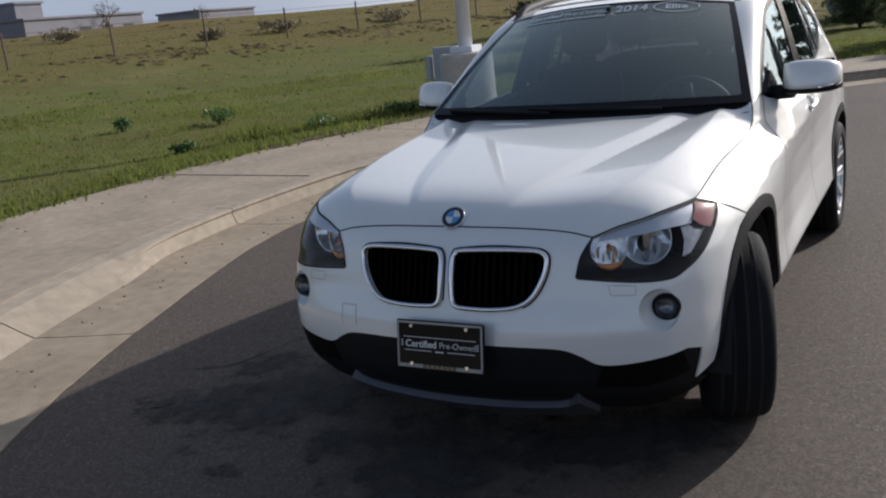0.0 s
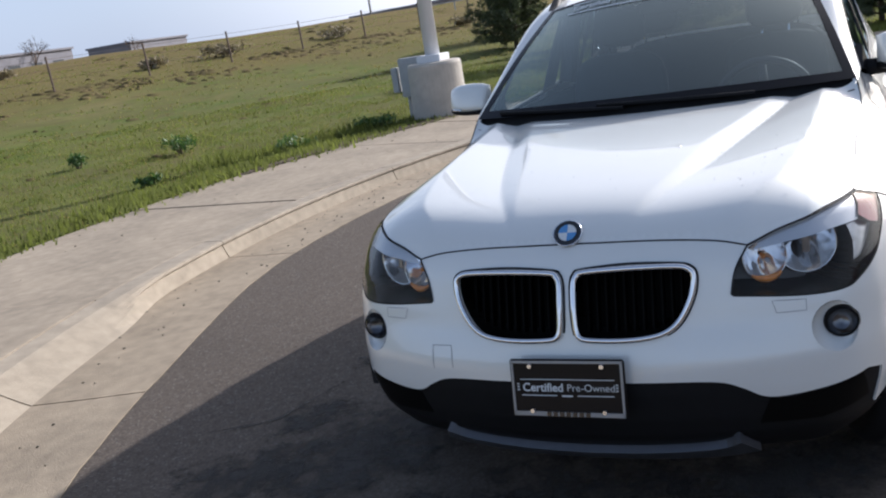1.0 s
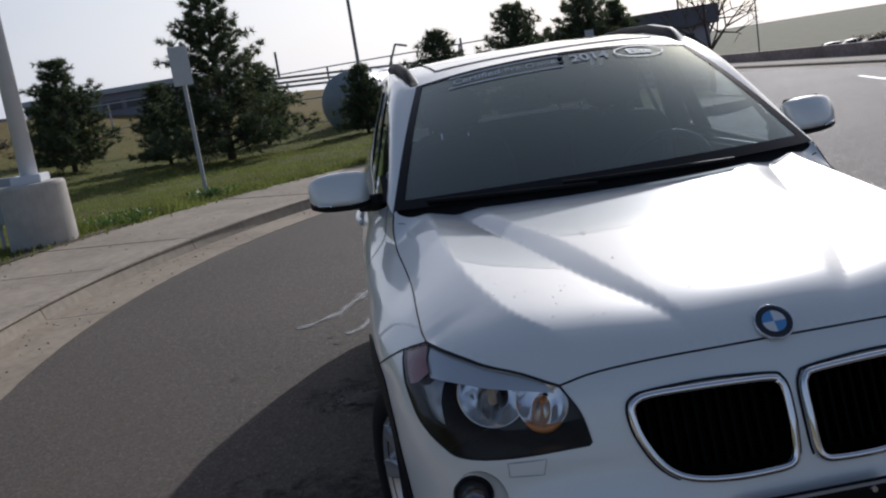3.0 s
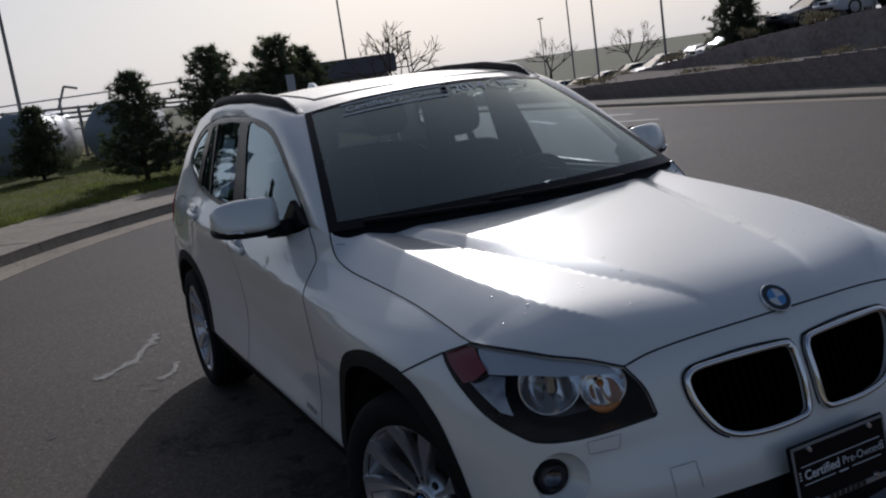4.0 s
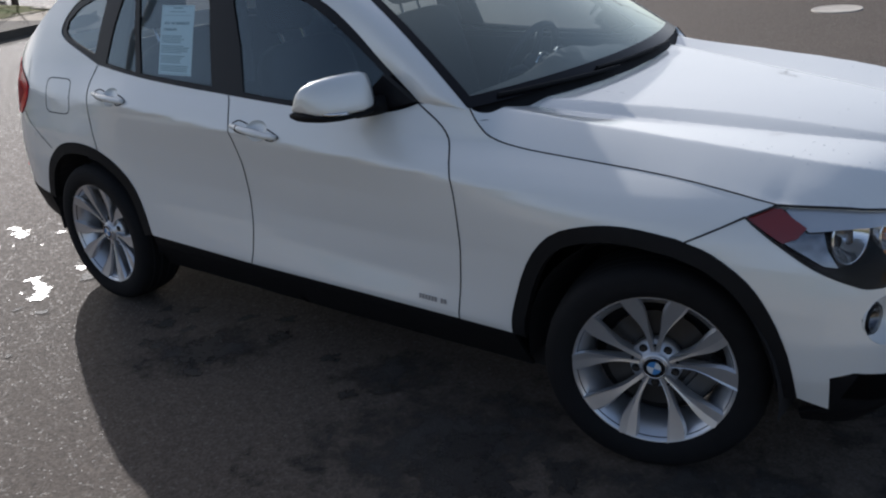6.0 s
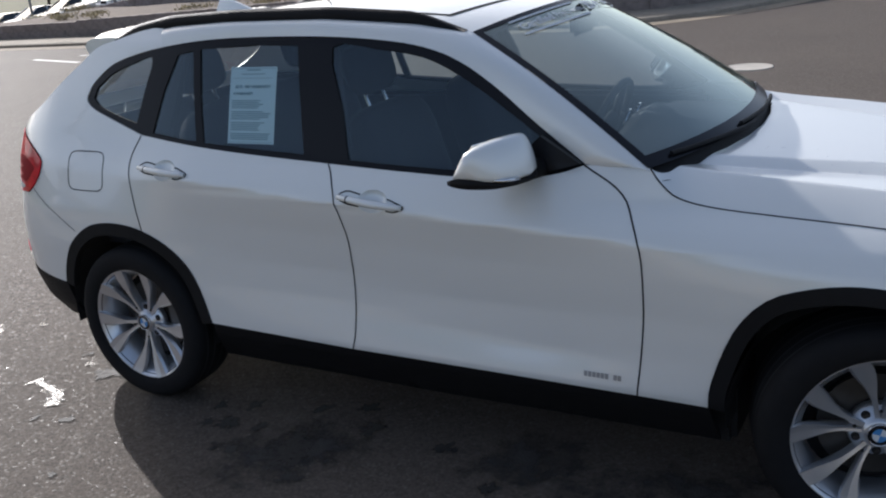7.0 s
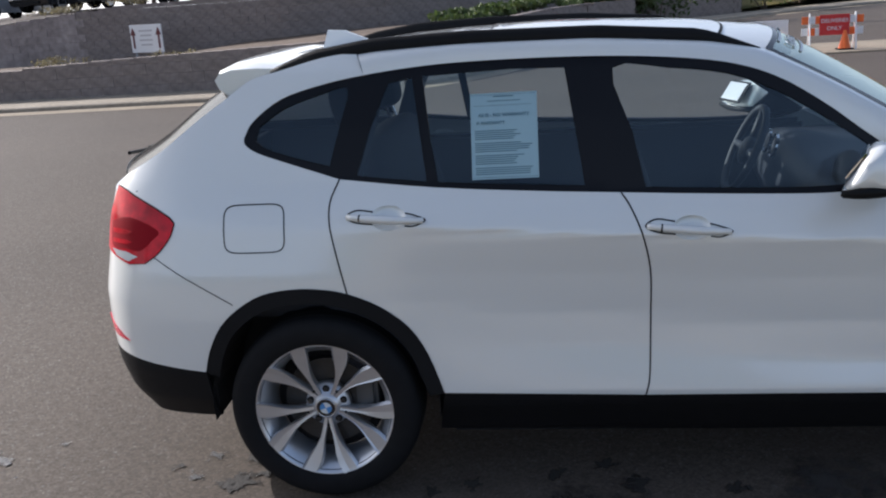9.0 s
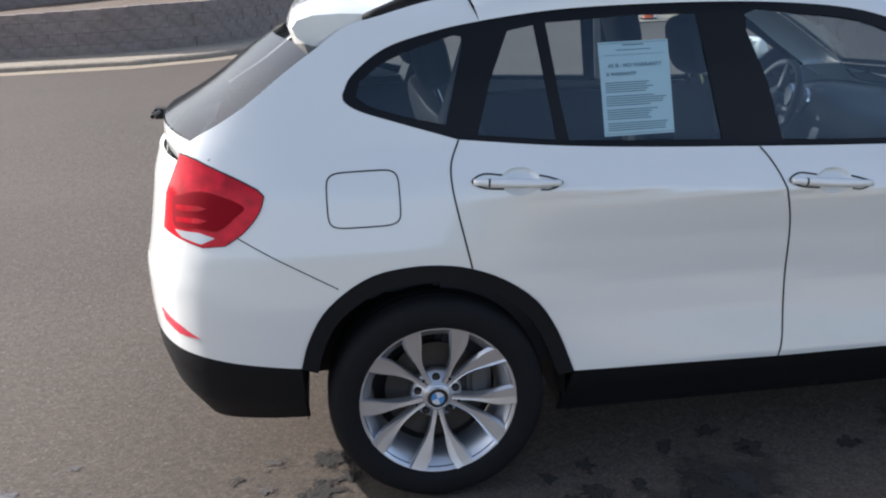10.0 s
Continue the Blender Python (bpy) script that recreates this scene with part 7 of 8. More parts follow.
# oil stains, plus broad soft blots that deepen the shade by the car
for x, y, r in ((0.06, -1.33, 0.2), (0.52, -1.28, 0.24), (0.32, -0.82, 0.2), (0.8, 0.04, 0.13), (0.51, 0.46, 0.13), (0.99, -0.82, 0.07), (0.68, -0.56, 0.14), (0.45, 0.2, 0.2), (0.3, -0.95, 0.5), (0.7, -0.1, 0.45), (0.35, 0.45, 0.4), (-0.6, -1.0, 0.45), (-1.9, -1.0, 0.3), (-1.1, -0.76, 0.2)):
    blot("stain_and_shade", x, y, r * 1.35, M_STAIN_SHADE, rnd.random() * 40, 0.003 + 0.0005 * rnd.random(), 0.5 + 0.4 * rnd.random(), rnd.random() * 3, rough=0.25)
for i in range(16):
    blot("stain_and_shade", rnd.uniform(-3.2, -0.2), rnd.uniform(-1.9, -0.7), rnd.uniform(0.015, 0.045), M_OIL, rnd.random() * 40, 0.0036, 0.5 + 0.4 * rnd.random(), rnd.random() * 3, 14, 0.6, 0.5)


def trickle(name, pts, width, material, spread, z=0.0045):
    """A thin wandering line on the asphalt."""
    ln = smooth_line(pts, 8)
    V, sp = [], []
    for i, p in enumerate(ln):
        q = ln[min(i + 1, len(ln) - 1)] - ln[max(i - 1, 0)]
        q = q / (np.linalg.norm(q) or 1)
        w = width * (0.25 + 1.5 * abs(noise.noise(Vector((p[0] * 9, p[1] * 9, 3)))))
        for s in (-1, 0, 1):
            V.append(Vector((p[0] - q[1] * w * s, p[1] + q[0] * w * s, z)))
            sp.append(spread if s == 0 else 0.0)
    F = []
    for i in range(len(ln) - 1):
        F += [(3 * i + j, 3 * i + j + 1, 3 * i + j + 4, 3 * i + j + 3) for j in (0, 1)]
    ob = mesh_ob(name, V, F, material, road)
    at = ob.data.attributes.new("spread", "FLOAT", "POINT")
    for i, s in enumerate(sp):
        at.data[i].value = s
    return ob


for pts in ([(0.25, -1.72), (0.12, -1.5), (0.0, -1.45), (-0.29, -1.38)], [(0.66, -1.57), (0.5, -1.35), (0.34, -1.17), (0.2, -1.12), (0.01, -1.01)], [(0.71, -1.01), (0.6, -0.9), (0.53, -0.8)], [(0.34, -1.17), (0.4, -1.0), (0.32, -0.82)]):
    trickle("tar_line", pts, 0.02, M_STAIN_SHADE, 0.6)
# water lying behind the rear wheel
for pts, w in (([(-3.46, -1.40), (-3.60, -1.24), (-3.73, -1.12), (-3.88, -1.08), (-4.12, -0.97), (-4.3, -0.92)], 0.10), ([(-3.13, -1.08), (-3.2, -1.0), (-3.3, -0.96), (-3.42, -0.93)], 0.09), ([(-4.1, -0.62), (-4.22, -0.56), (-4.35, -0.55)], 0.09)):
    trickle("wet_patch", pts, w, M_WET, 0.8)
for x, y, r in ((-3.73, -1.1, 0.08), (-4.02, -0.97, 0.09), (-3.2, -0.99, 0.07), (-3.3, -0.72, 0.06), (-4.21, -0.57, 0.08), (-3.96, -0.45, 0.05), (-3.28, -0.55, 0.06)):
    blot("wet_patch", x, y, r, M_WET, rnd.random() * 40, 0.004, 0.6, rnd.random() * 3, 30, 0.8)
for i in range(60):
    blot("wet_patch", -3.1 - 2.4 * rnd.random(), -1.9 + 1.4 * rnd.random(), rnd.uniform(0.006, 0.018), M_WET, rnd.random() * 40, 0.0035, 0.6, rnd.random() * 3, 9, 0.6)
# worn white road marks and a manhole cover
for x, y, w, h, a in ((-12.75, 9.6, 0.62, 0.05, 0.33), (-15.2, 10.53, 1.05, 0.06, 0.17), (-16.1, 9.63, 1.05, 0.06, -0.27)):
    V = [pose(x, y, 0.004, 0, 0, math.degrees(a)) @ Vector(q) for q in ((-w, -h, 0), (w, -h, 0), (w, h, 0), (-w, h, 0))]
    mesh_ob("road_mark", V, [(0, 1, 2, 3)], M_SALT, road)
bm = bmesh.new()
lathe(bm, [(0.001, 0.006), (0.22, 0.006), (0.235, 0.010), (0.26, 0.010), (0.264, 0.0)], 28, "Z")
mh = part("manhole_cover", bm, M_CAST)
mh.location = (-2.12, 7.7, 0.0)
tagged(mh, "round pale manhole cover set in asphalt", "manhole cover")
# crumbs in the gutter
bm = bmesh.new()
for i in range(230):
    a = radians(rnd.uniform(-150, -45))
    p = on_arc(R_ASPH + rnd.random() ** 0.6 * 0.6, a, 0.006)
    bmesh.ops.create_icosphere(bm, subdivisions=1, radius=rnd.uniform(0.004, 0.014), matrix=Matrix.Translation(p) @ Matrix.Diagonal((1, 0.7, 0.5, 1)))
tagged(part("grit", bm, M_JOINT), "dark grit and leaf crumbs lying in the gutter", "grit", kind="stuff")
bm = bmesh.new()
for i in range(70):
    a = radians(rnd.uniform(-150, -60))
    p = on_arc(rnd.uniform(R_BACK + 0.1, R_GRASS), a, 0.15)
    bmesh.ops.create_icosphere(bm, subdivisions=1, radius=rnd.uniform(0.006, 0.02), matrix=Matrix.Translation(p) @ Matrix.Diagonal((1, 0.7, 0.3, 1)))
tagged(part("leaf_crumbs", bm, M_JOINT), "dry leaf crumbs scattered on the pavement", "leaves", kind="stuff")


def blades(name, pts, hmin, hmax, width, material, label, seed, per=6, spread=0.06, category="grass"):
    """Many single blades in tufts, as one mesh."""
    rs = np.random.RandomState(seed)
    V, F = [], []
    for (x, y, k) in pts:
        z = field_z(x, y) - 0.01
        for _ in range(per):
            a = rs.rand() * 6.283
            h = (hmin + (hmax - hmin) * rs.rand() ** 1.6) * k
            dx, dy = rs.randn() * spread * k, rs.randn() * spread * k
            lean = 0.5 * h * rs.rand()
            w = width * k
            bx, by = x + dx, y + dy
            ca, sa = math.cos(a), math.sin(a)
            b = len(V)
            V += [(bx - sa * w, by + ca * w, z), (bx + sa * w, by - ca * w, z), (bx + ca * lean * 0.4 + sa * w * 0.7, by + sa * lean * 0.4 - ca * w * 0.7, z + h * 0.6), (bx + ca * lean, by + sa * lean, z + h)]
            F += [(b, b + 1, b + 2), (b, b + 2, b + 3)]
    return tagged(mesh_ob(name, V, F, material, normals=[(0.0, 0.0, 1.0)] * len(V)), label, category, kind="stuff")


rs = np.random.RandomState(5)
near, mid, dry, edge = [], [], [], []
for _ in range(24000):
    a = radians(rs.uniform(-165, -70))
    r = R_GRASS + 0.05 + 8.0 * rs.rand() ** 1.35
    p = on_arc(r, a)
    q = noise.noise(Vector((p.x * 0.5, p.y * 0.5, 0)))
    if q > -0.25 or rs.rand() < 0.45:
        near.append((p.x, p.y, (0.7 + 0.5 * rs.rand() + 0.5 * max(0, q)) * (1 + 0.9 * max(0.0, 1 - (r - R_GRASS) / 1.3))))
    if rs.rand() < 0.25:
        dry.append((p.x, p.y, 0.7 + 0.5 * rs.rand()))
for _ in range(9500):
    a = radians(rs.uniform(-172, -95))
    r = R_GRASS + 6 + 30 * rs.rand() ** 1.1
    p = on_arc(r, a)
    t = r - R_GRASS
    brown = math.exp(-((t - 16 - 3 * noise.noise(Vector((p.x * 0.1, p.y * 0.1, 2)))) / 5) ** 2)
    if rs.rand() < 0.14 + 0.55 * brown:
        dry.append((p.x, p.y, 1.2 + 0.9 * rs.rand()))
    else:
        mid.append((p.x, p.y, 1.2 + 1.0 * rs.rand()))
for _ in range(2400):
    a = radians(rs.uniform(-168, -70))
    p = on_arc(R_GRASS + 0.02 + 0.35 * rs.rand(), a)
    q = noise.noise(Vector((p.x * 1.1, p.y * 1.1, 7)))
    if q > -0.2 or rs.rand() < 0.4:
        edge.append((p.x, p.y, 0.5 + 1.1 * max(0, q)))
for x, y, r in ((-6.6, -6.7, 0.3), (-7.3, -6.3, 0.4), (-8.0, -6.0, 0.45), (-8.7, -5.7, 0.4), (-9.95, -4.7, 0.3), (-10.5, -4.2, 0.36), (-11.2, -3.8, 0.25)):
    for _ in range(150):
        edge.append((x + rs.randn() * r * 0.5, y + rs.randn() * r * 0.4, 1.0 + 0.9 * rs.rand()))
blades("grass", near, 0.015, 0.06, 0.008, M_GRASS, "short rough green grass", 1, 6, 0.07)
blades("grass", mid, 0.008, 0.022, 0.016, M_GRASS, "rough green grass farther up the slope", 2, 5, 0.12)
blades("dry_grass", dry, 0.015, 0.045, 0.008, M_DRY, "straw-coloured dry grass among the green", 3, 5, 0.09)
blades("grass_verge", edge, 0.03, 0.12, 0.0045, M_GRASS, "longer green grass along the pavement edge", 4, 7, 0.05)


def leafy(name, at, r, h, material, label, seed, n=260, leaf=0.05, category="bush", stem=None):
    """A low plant: a crown of many small leaves with an uneven outline, on short stems."""
    rs = np.random.RandomState(seed)
    t = thing(name, label, category, at=at)
    V, F = [], []
    cl = [(rs.randn() * 0.45 * r, rs.randn() * 0.45 * r, h * (0.35 + 0.5 * rs.rand()), 0.35 + 0.35 * rs.rand()) for _ in range(9)]
    for i in range(n):
        cx, cy, cz, cr = cl[rs.randint(9)]
        d = rs.randn(3)
        d /= np.linalg.norm(d)
        q = rs.rand() ** 0.4
        p = np.array([cx + d[0] * cr * r * q, cy + d[1] * cr * r * q, max(0.02, cz + d[2] * cr * h * 0.7 * q)])
        a, b = rs.randn(3), rs.randn(3)
        a /= np.linalg.norm(a)
        b = np.cross(a, b)
        b /= np.linalg.norm(b)
        s = leaf * (0.6 + 0.8 * rs.rand())
        k = len(V)
        V += [tuple(p - a * s), tuple(p + b * s * 0.4), tuple(p + a * s), tuple(p - b * s * 0.4)]
        F.append((k, k + 1, k + 2, k + 3))
    mesh_ob("crown", V, F, material, t)
    for i in range(5):
        c = cl[i]
        bm = bmesh.new()
        rod(bm, (c[0] * 0.15, c[1] * 0.15, -0.03), (c[0] * 0.8, c[1] * 0.8, c[2]), 0.012 * max(1, h), 0.004, 6)
        part("stem", bm, M_BARK, t)
    return t


def on_field(x, y, dz=0.0):
    return (x, y, field_z(x, y) + dz)


for i, (x, y, r, h) in enumerate(((-7.7, -8.2, 0.22, 0.24), (-6.9, -9.4, 0.12, 0.2), (-5.3, -6.75, 0.12, 0.12), (-7.4, -6.2, 0.3, 0.16), (-8.7, -5.6, 0.3, 0.18), (-10.4, -4.1, 0.3, 0.2), (-12.0, -3.2, 0.25, 0.16))):
    leafy("weed", on_field(x, y), r, h, M_WEED, "broad-leaved dark green weed at the pavement edge", 20 + i, 340, 0.03, "weed")
# uneven tussocks up the slope, thickest in a belt below the fence
rs = np.random.RandomState(31)
V, F = [], []
for n_ in range(1900):
    if n_ < 1400:
        x = rs.uniform(-38, 0)
        p = Vector((x, -19.91 - 0.324 * (x + 16.79) + abs(rs.randn()) * 1.7 - 0.4, 0))
    else:
        p = on_arc(R_GRASS + 2.5 + 32 * rs.rand(), radians(rs.uniform(-172, -92)))
    t = math.hypot(p.x - KC.x, p.y - KC.y) - R_GRASS
    if noise.noise(Vector((p.x * 0.25, p.y * 0.25, 5))) < -0.12:
        continue
    r, h = rs.uniform(0.06, 0.22) * (0.6 + 0.4 * min(1, t / 12)), rs.uniform(0.03, 0.09) * (0.5 + 0.5 * min(1, t / 12))
    z, b, spin, long = field_z(p.x, p.y) - 0.03, len(V), rs.rand() * 6.28, rs.uniform(1.0, 1.6)
    V.append((p.x, p.y, z + h))
    for k, (q, hh) in enumerate(((0.45, 0.82), (0.8, 0.42), (1.05, 0.0))):
        for i in range(9):
            c = 2 * math.pi * i / 9
            w = r * q * (0.75 + 0.5 * rs.rand())
            ex, ey = w * math.cos(c) * long, w * math.sin(c)
            V.append((p.x + ex * math.cos(spin) - ey * math.sin(spin), p.y + ex * math.sin(spin) + ey * math.cos(spin), z + h * hh * (0.75 + 0.5 * rs.rand())))
    F += [(b, b + 1 + i, b + 1 + (i + 1) % 9) for i in range(9)]
    for k in (0, 1):
        F += [(b + 1 + 9 * k + i, b + 10 + 9 * k + i, b + 10 + 9 * k + (i + 1) % 9, b + 1 + 9 * k + (i + 1) % 9) for i in range(9)]
tagged(mesh_ob("tussocks", V, F, M_TUSSOCK, smooth=True), "brown and olive grass tussocks on the slope", "grass", kind="stuff")
for i, (x, y, r, h) in enumerate(((-22, -20.6, 0.5, 0.3), (-24.5, -19.5, 0.7, 0.4), (-29, -17.5, 0.7, 0.4), (-32, -13.5, 0.6, 0.35), (-22, -28, 0.8, 0.45))):
    leafy("shrub", on_field(x, y), r, h, M_SAGE, "dry brown shrub on the slope", 40 + i, 300, 0.10, "shrub")

# bare soil between the tall grass and the pavement
V, F = [], []
for i in range(41):
    a = radians(-121 + i * 0.55)
    w = 0.42 * math.sin(math.pi * min(1, (i + 1) / 40)) ** 0.5 + 0.06 * noise.noise(Vector((i * 0.4, 0, 0)))
    V += [on_arc(R_GRASS - 0.06, a, 0.163), on_arc(R_GRASS + w * 0.5, a, 0.172), on_arc(R_GRASS + w, a, 0.15)]
F = [(3 * i + j, 3 * i + j + 1, 3 * i + j + 4, 3 * i + j + 3) for i in range(40) for j in (0, 1)]
tagged(mesh_ob("soil_strip", V, F, M_DIRT, smooth=True), "bare reddish soil strip beside the pavement", "soil", kind="structure")

# ---- lamp post on its concrete drum ----
DX, DY = -9.35, -4.84
lamp = thing("lamp_post", "white steel lamp post on a concrete drum", "lamp post", at=(DX, DY, 0.12))
bm = bmesh.new()
lathe(bm, [(0.001, -0.05), (0.40, -0.05), (0.385, 0.76), (0.37, 0.795), (0.35, 0.80), (0.001, 0.80)], 40, "Z")
part("drum", bm, M_CAST, lamp, "stained cast concrete drum", smooth=False)
bm = bmesh.new()
box(bm, (0.36, 0.36, 0.10), (0, 0, 0.85), 0.01)
part("base_cover", bm, M_POLE, lamp)
bm = bmesh.new()
rod(bm, (0, 0, 0.85), (0, 0, 8.2), 0.105, 0.07, 20)
part("pole", bm, M_POLE, lamp, smooth=True)
bm = bmesh.new()
box(bm, (0.75, 0.34, 0.16), (0.3, 0, 8.2), 0.03)
part("lamp_head", bm, M_POLE, lamp)
cab = thing("utility_box", "grey steel utility box on two posts beside the drum", "utility box", at=(DX - 0.2, DY - 0.42, 0.12))
bm = bmesh.new()
box(bm, (0.16, 0.42, 0.56), (0, 0, 0.62), 0.012)
part("cabinet", bm, M_GREYBOX, cab)
bm = bmesh.new()
box(bm, (0.02, 0.34, 0.46), (0.085, 0, 0.62), 0.004)
part("cabinet_door", bm, M_GREYBOX, cab)
bm = bmesh.new()
box(bm, (0.14, 0.10, 0.36), (0, -0.30, 0.60), 0.01)
part("meter_housing", bm, M_GREYBOX, cab)
for dy in (-0.15, 0.15):
    bm = bmesh.new()
    rod(bm, (-0.02, dy, -0.1), (-0.02, dy, 0.85), 0.03, None, 8)
    part("post", bm, M_GREYBOX, cab)

# ---- fence on the slope ----
fence = thing("wire_fence", "rusty steel posts with thin wires along the slope", "fence")
fp = []
for i in range(13):
    x = -2.4 - 2.9 * i
    y = -19.91 - 0.324 * (x + 16.79)
    z = field_z(x, y)
    fp.append(Vector((x, y, z)))
    bm = bmesh.new()
    rod(bm, (x, y, z - 0.1), (x + 0.03, y, z + 0.98), 0.03, None, 6)
    part("post", bm, M_RUST, fence)
for h in (0.35, 0.62, 0.9):
    bm = bmesh.new()
    tube(bm, [p + Vector((0, 0, h)) for p in fp], 0.005, 4)
    part("wire", bm, M_RUST, fence)
gate = thing("rail_fence", "weathered timber rail fence end on the slope", "fence")
gz = on_field(-8.2, -17.2)
bm = bmesh.new()
rod(bm, (gz[0], gz[1], gz[2] - 0.1), (gz[0], gz[1], gz[2] + 1.05), 0.06, None, 8)
part("post", bm, M_BARK, gate)
for h in (0.85, 0.5):
    bm = bmesh.new()
    rod(bm, (gz[0], gz[1], gz[2] + h), (gz[0] + 4.5, gz[1] - 2.0, gz[2] + h + 0.15), 0.035, None, 6)
    part("rail", bm, M_BARK, gate)


# ---- pines ----
def pine(at, h, seed, label):
    rs = np.random.RandomState(seed)
    t = thing("pine", label, "tree", "young pines by the kerb", at=at)
    bm = bmesh.new()
    tube(bm, [(0, 0, -0.05), (0.02 * h, 0, h * 0.5), (0.01, 0.01 * h, h * 0.97)], [0.028 * h, 0.018 * h, 0.004 * h], 8)
    part("trunk", bm, M_BARK, t, smooth=True)
    V, F = [], []
    limbs = bmesh.new()
    z = 0.06 * h
    while z < h:
        k = z / h
        reach = h * (0.46 * (1 - k) ** 0.7 + 0.04) * (0.8 + 0.4 * rs.rand())
        m = rs.randint(6, 9)
        for j in range(m):
            a = 6.283 * (j + rs.rand() * 0.7) / m
            L_ = reach * (0.6 + 0.55 * rs.rand())
            tip = Vector((math.cos(a) * L_, math.sin(a) * L_, z + L_ * (0.15 + 0.5 * k)))
            rod(limbs, (0, 0, z), tip, 0.006 * h * (1 - k) + 0.004, 0.002, 4)
            nb = max(3, int(L_ / 0.075))
            for b in range(1, nb + 1):
                s = 0.25 + 0.75 * b / nb
                c = Vector((0, 0, z)).lerp(tip, s) + Vector(rs.randn(3) * 0.05 * L_)
                for _ in range(24):
                    d = Vector(rs.randn(3))
                    d.z = d.z * 0.8 + 0.5
                    d.normalize()
                    ln = 0.065 + 0.07 * rs.rand() + 0.014 * h
                    sd = d.cross(Vector(rs.randn(3))).normalized() * (0.006 + 0.0022 * h)
                    q = len(V)
                    V += [tuple(c - sd), tuple(c + sd), tuple(c + d * ln)]
                    F.append((q, q + 1, q + 2))
        z += 0.055 * h * (0.8 + 0.4 * rs.rand())
    part("branchwork", limbs, M_BARK, t)
    mesh_ob("crown", V, F, M_PINE, t)
    return t


for i, (x, y, h, lab) in enumerate(((-22.5, -8.2, 2.75, "full dark green young pine on the grass"), (-20.2, -3.9, 3.7, "tall thin-topped young pine on the grass"), (-24.5, -3.4, 2.2, "small dense young pine"), (-21.6, -5.6, 1.9, "small ragged young pine"),
                                    (-23.2, -0.6, 1.75, "small pine in front of the tanks"), (-17.0, 1.0, 2.05, "bushy pine beside the kerb"), (-18.0, 2.8, 2.4, "bushy pine beside the kerb"), (-26.5, -9.6, 2.1, "small dense young pine"), (-19.6, 4.7, 2.5, "bushy pine beside the kiosk"), (-20.8, 5.8, 2.2, "bushy pine beside the kiosk"))):
    pine(on_field(x, y, 0) if math.hypot(x - KC.x, y - KC.y) > R_GRASS else (x, y, 0.12), h, 60 + i, lab)

# ---- street sign seen from behind, bare trees, poles ----
def street_sign(at, rz, low, w, h, label):
    """A thin panel high on a square post, its back to the road."""
    t = thing("street_sign", label, "sign", "street signs", at=at, rz=rz)
    bm = bmesh.new()
    box(bm, (0.06, 0.06, low + h + 0.1), (0, 0, (low + h) / 2 - 0.05), 0.006)
    part("post", bm, M_GREYBOX, t)
    bm = bmesh.new()
    box(bm, (0.012, w, h), (0.038, 0, low + h / 2), 0.004)
    part("sign_panel", bm, M_SIGNBACK, t)


street_sign((-13.3, -3.48, 0.12), 0, 1.77, 0.31, 0.62, "tall plain grey sign on a steel post by the pavement")
street_sign((-15.86, 3.85, 0.12), 12, 1.33, 0.19, 0.36, "small pale sign on a steel post before the pines")

def bare_tree(at, h, seed, label):
    rs = np.random.RandomState(seed)
    t = thing("bare_tree", label, "tree", at=at)
    bm = bmesh.new()
    rod(bm, (0, 0, -0.1), (0.03 * h, 0, h * 0.35), 0.03 * h, 0.02 * h, 7)
    part("trunk", bm, M_BARK, t)
    bm = bmesh.new()

    def grow(p, d, ln, r, depth):
        q = p + d * ln
        rod(bm, p, q, r, r * 0.6, 4)
        if depth == 0:
            return
        for _ in range(3):
            nd = (d + Vector(rs.randn(3)) * 0.5 + Vector((0, 0, 0.15))).normalized()
            grow(q, nd, ln * (0.6 + 0.25 * rs.rand()), r * 0.6, depth - 1)

    for _ in range(4):
        d = Vector((rs.randn() * 0.6, rs.randn() * 0.6, 1)).normalized()
        grow(Vector((0.03 * h, 0, h * 0.33)), d, h * 0.24, 0.014 * h, 3)
    part("branchwork", bm, M_BARK, t)
    return t


for i, (x, y, z, h) in enumerate(((-27.5, 10.6, 0.1, 3.4), (-19.5, 7.6, 0.12, 2.6), (-75, 57, -0.08, 6.8), (-95, 60, -0.05, 7), (-96, -104, 2.3, 6.0), (-116, -104, 2.3, 4.6), (-15.2, 27.5, 1.78, 2.9))):
    if x < -34 and y > 20:
        z = ground_z(x, y) if x < -66 else park_z(x, y)
    bare_tree((x, y, z), h, 80 + i, "leafless tree with fine spreading twigs")


def light_pole(at, h, arm=0.8):
    t = thing("light_pole", "tall thin grey car park light pole", "light pole", "car park light poles", at=at)
    bm = bmesh.new()
    rod(bm, (0, 0, 0), (0, 0, h), 0.07, 0.05, 8)
    part("pole", bm, M_PIPE, t)
    bm = bmesh.new()
    box(bm, (arm, 0.25, 0.12), (0.1, 0, h), 0.02)
    part("lamp_head", bm, M_PIPE, t)
    return t


for x, y, z, h in ((-44, 31, 0.9, 4.6), (-57, 38, 0.9, 4.4), (-36, 29.5, 1.0, 4.4), (-80, 50, -0.05, 5.0), (-30, 33, 1.2, 5.5), (-24, 30, 1.3, 5.5), (-68, 30, 0.7, 4), (-32, -0.5, 0.2, 6.4), (-46, 16.3, -0.05, 6), (-9.4, 31.5, 1.9, 6.5), (-50, -27, 2.5, 4.2), (-58, -22, 2.3, 3.0)):
    if x < -34 and y > 20:
        low = ground_z(x, y) if x < -66 else park_z(x, y)
        z, h = low, h + z - low
    light_pole((x, y, z), h)

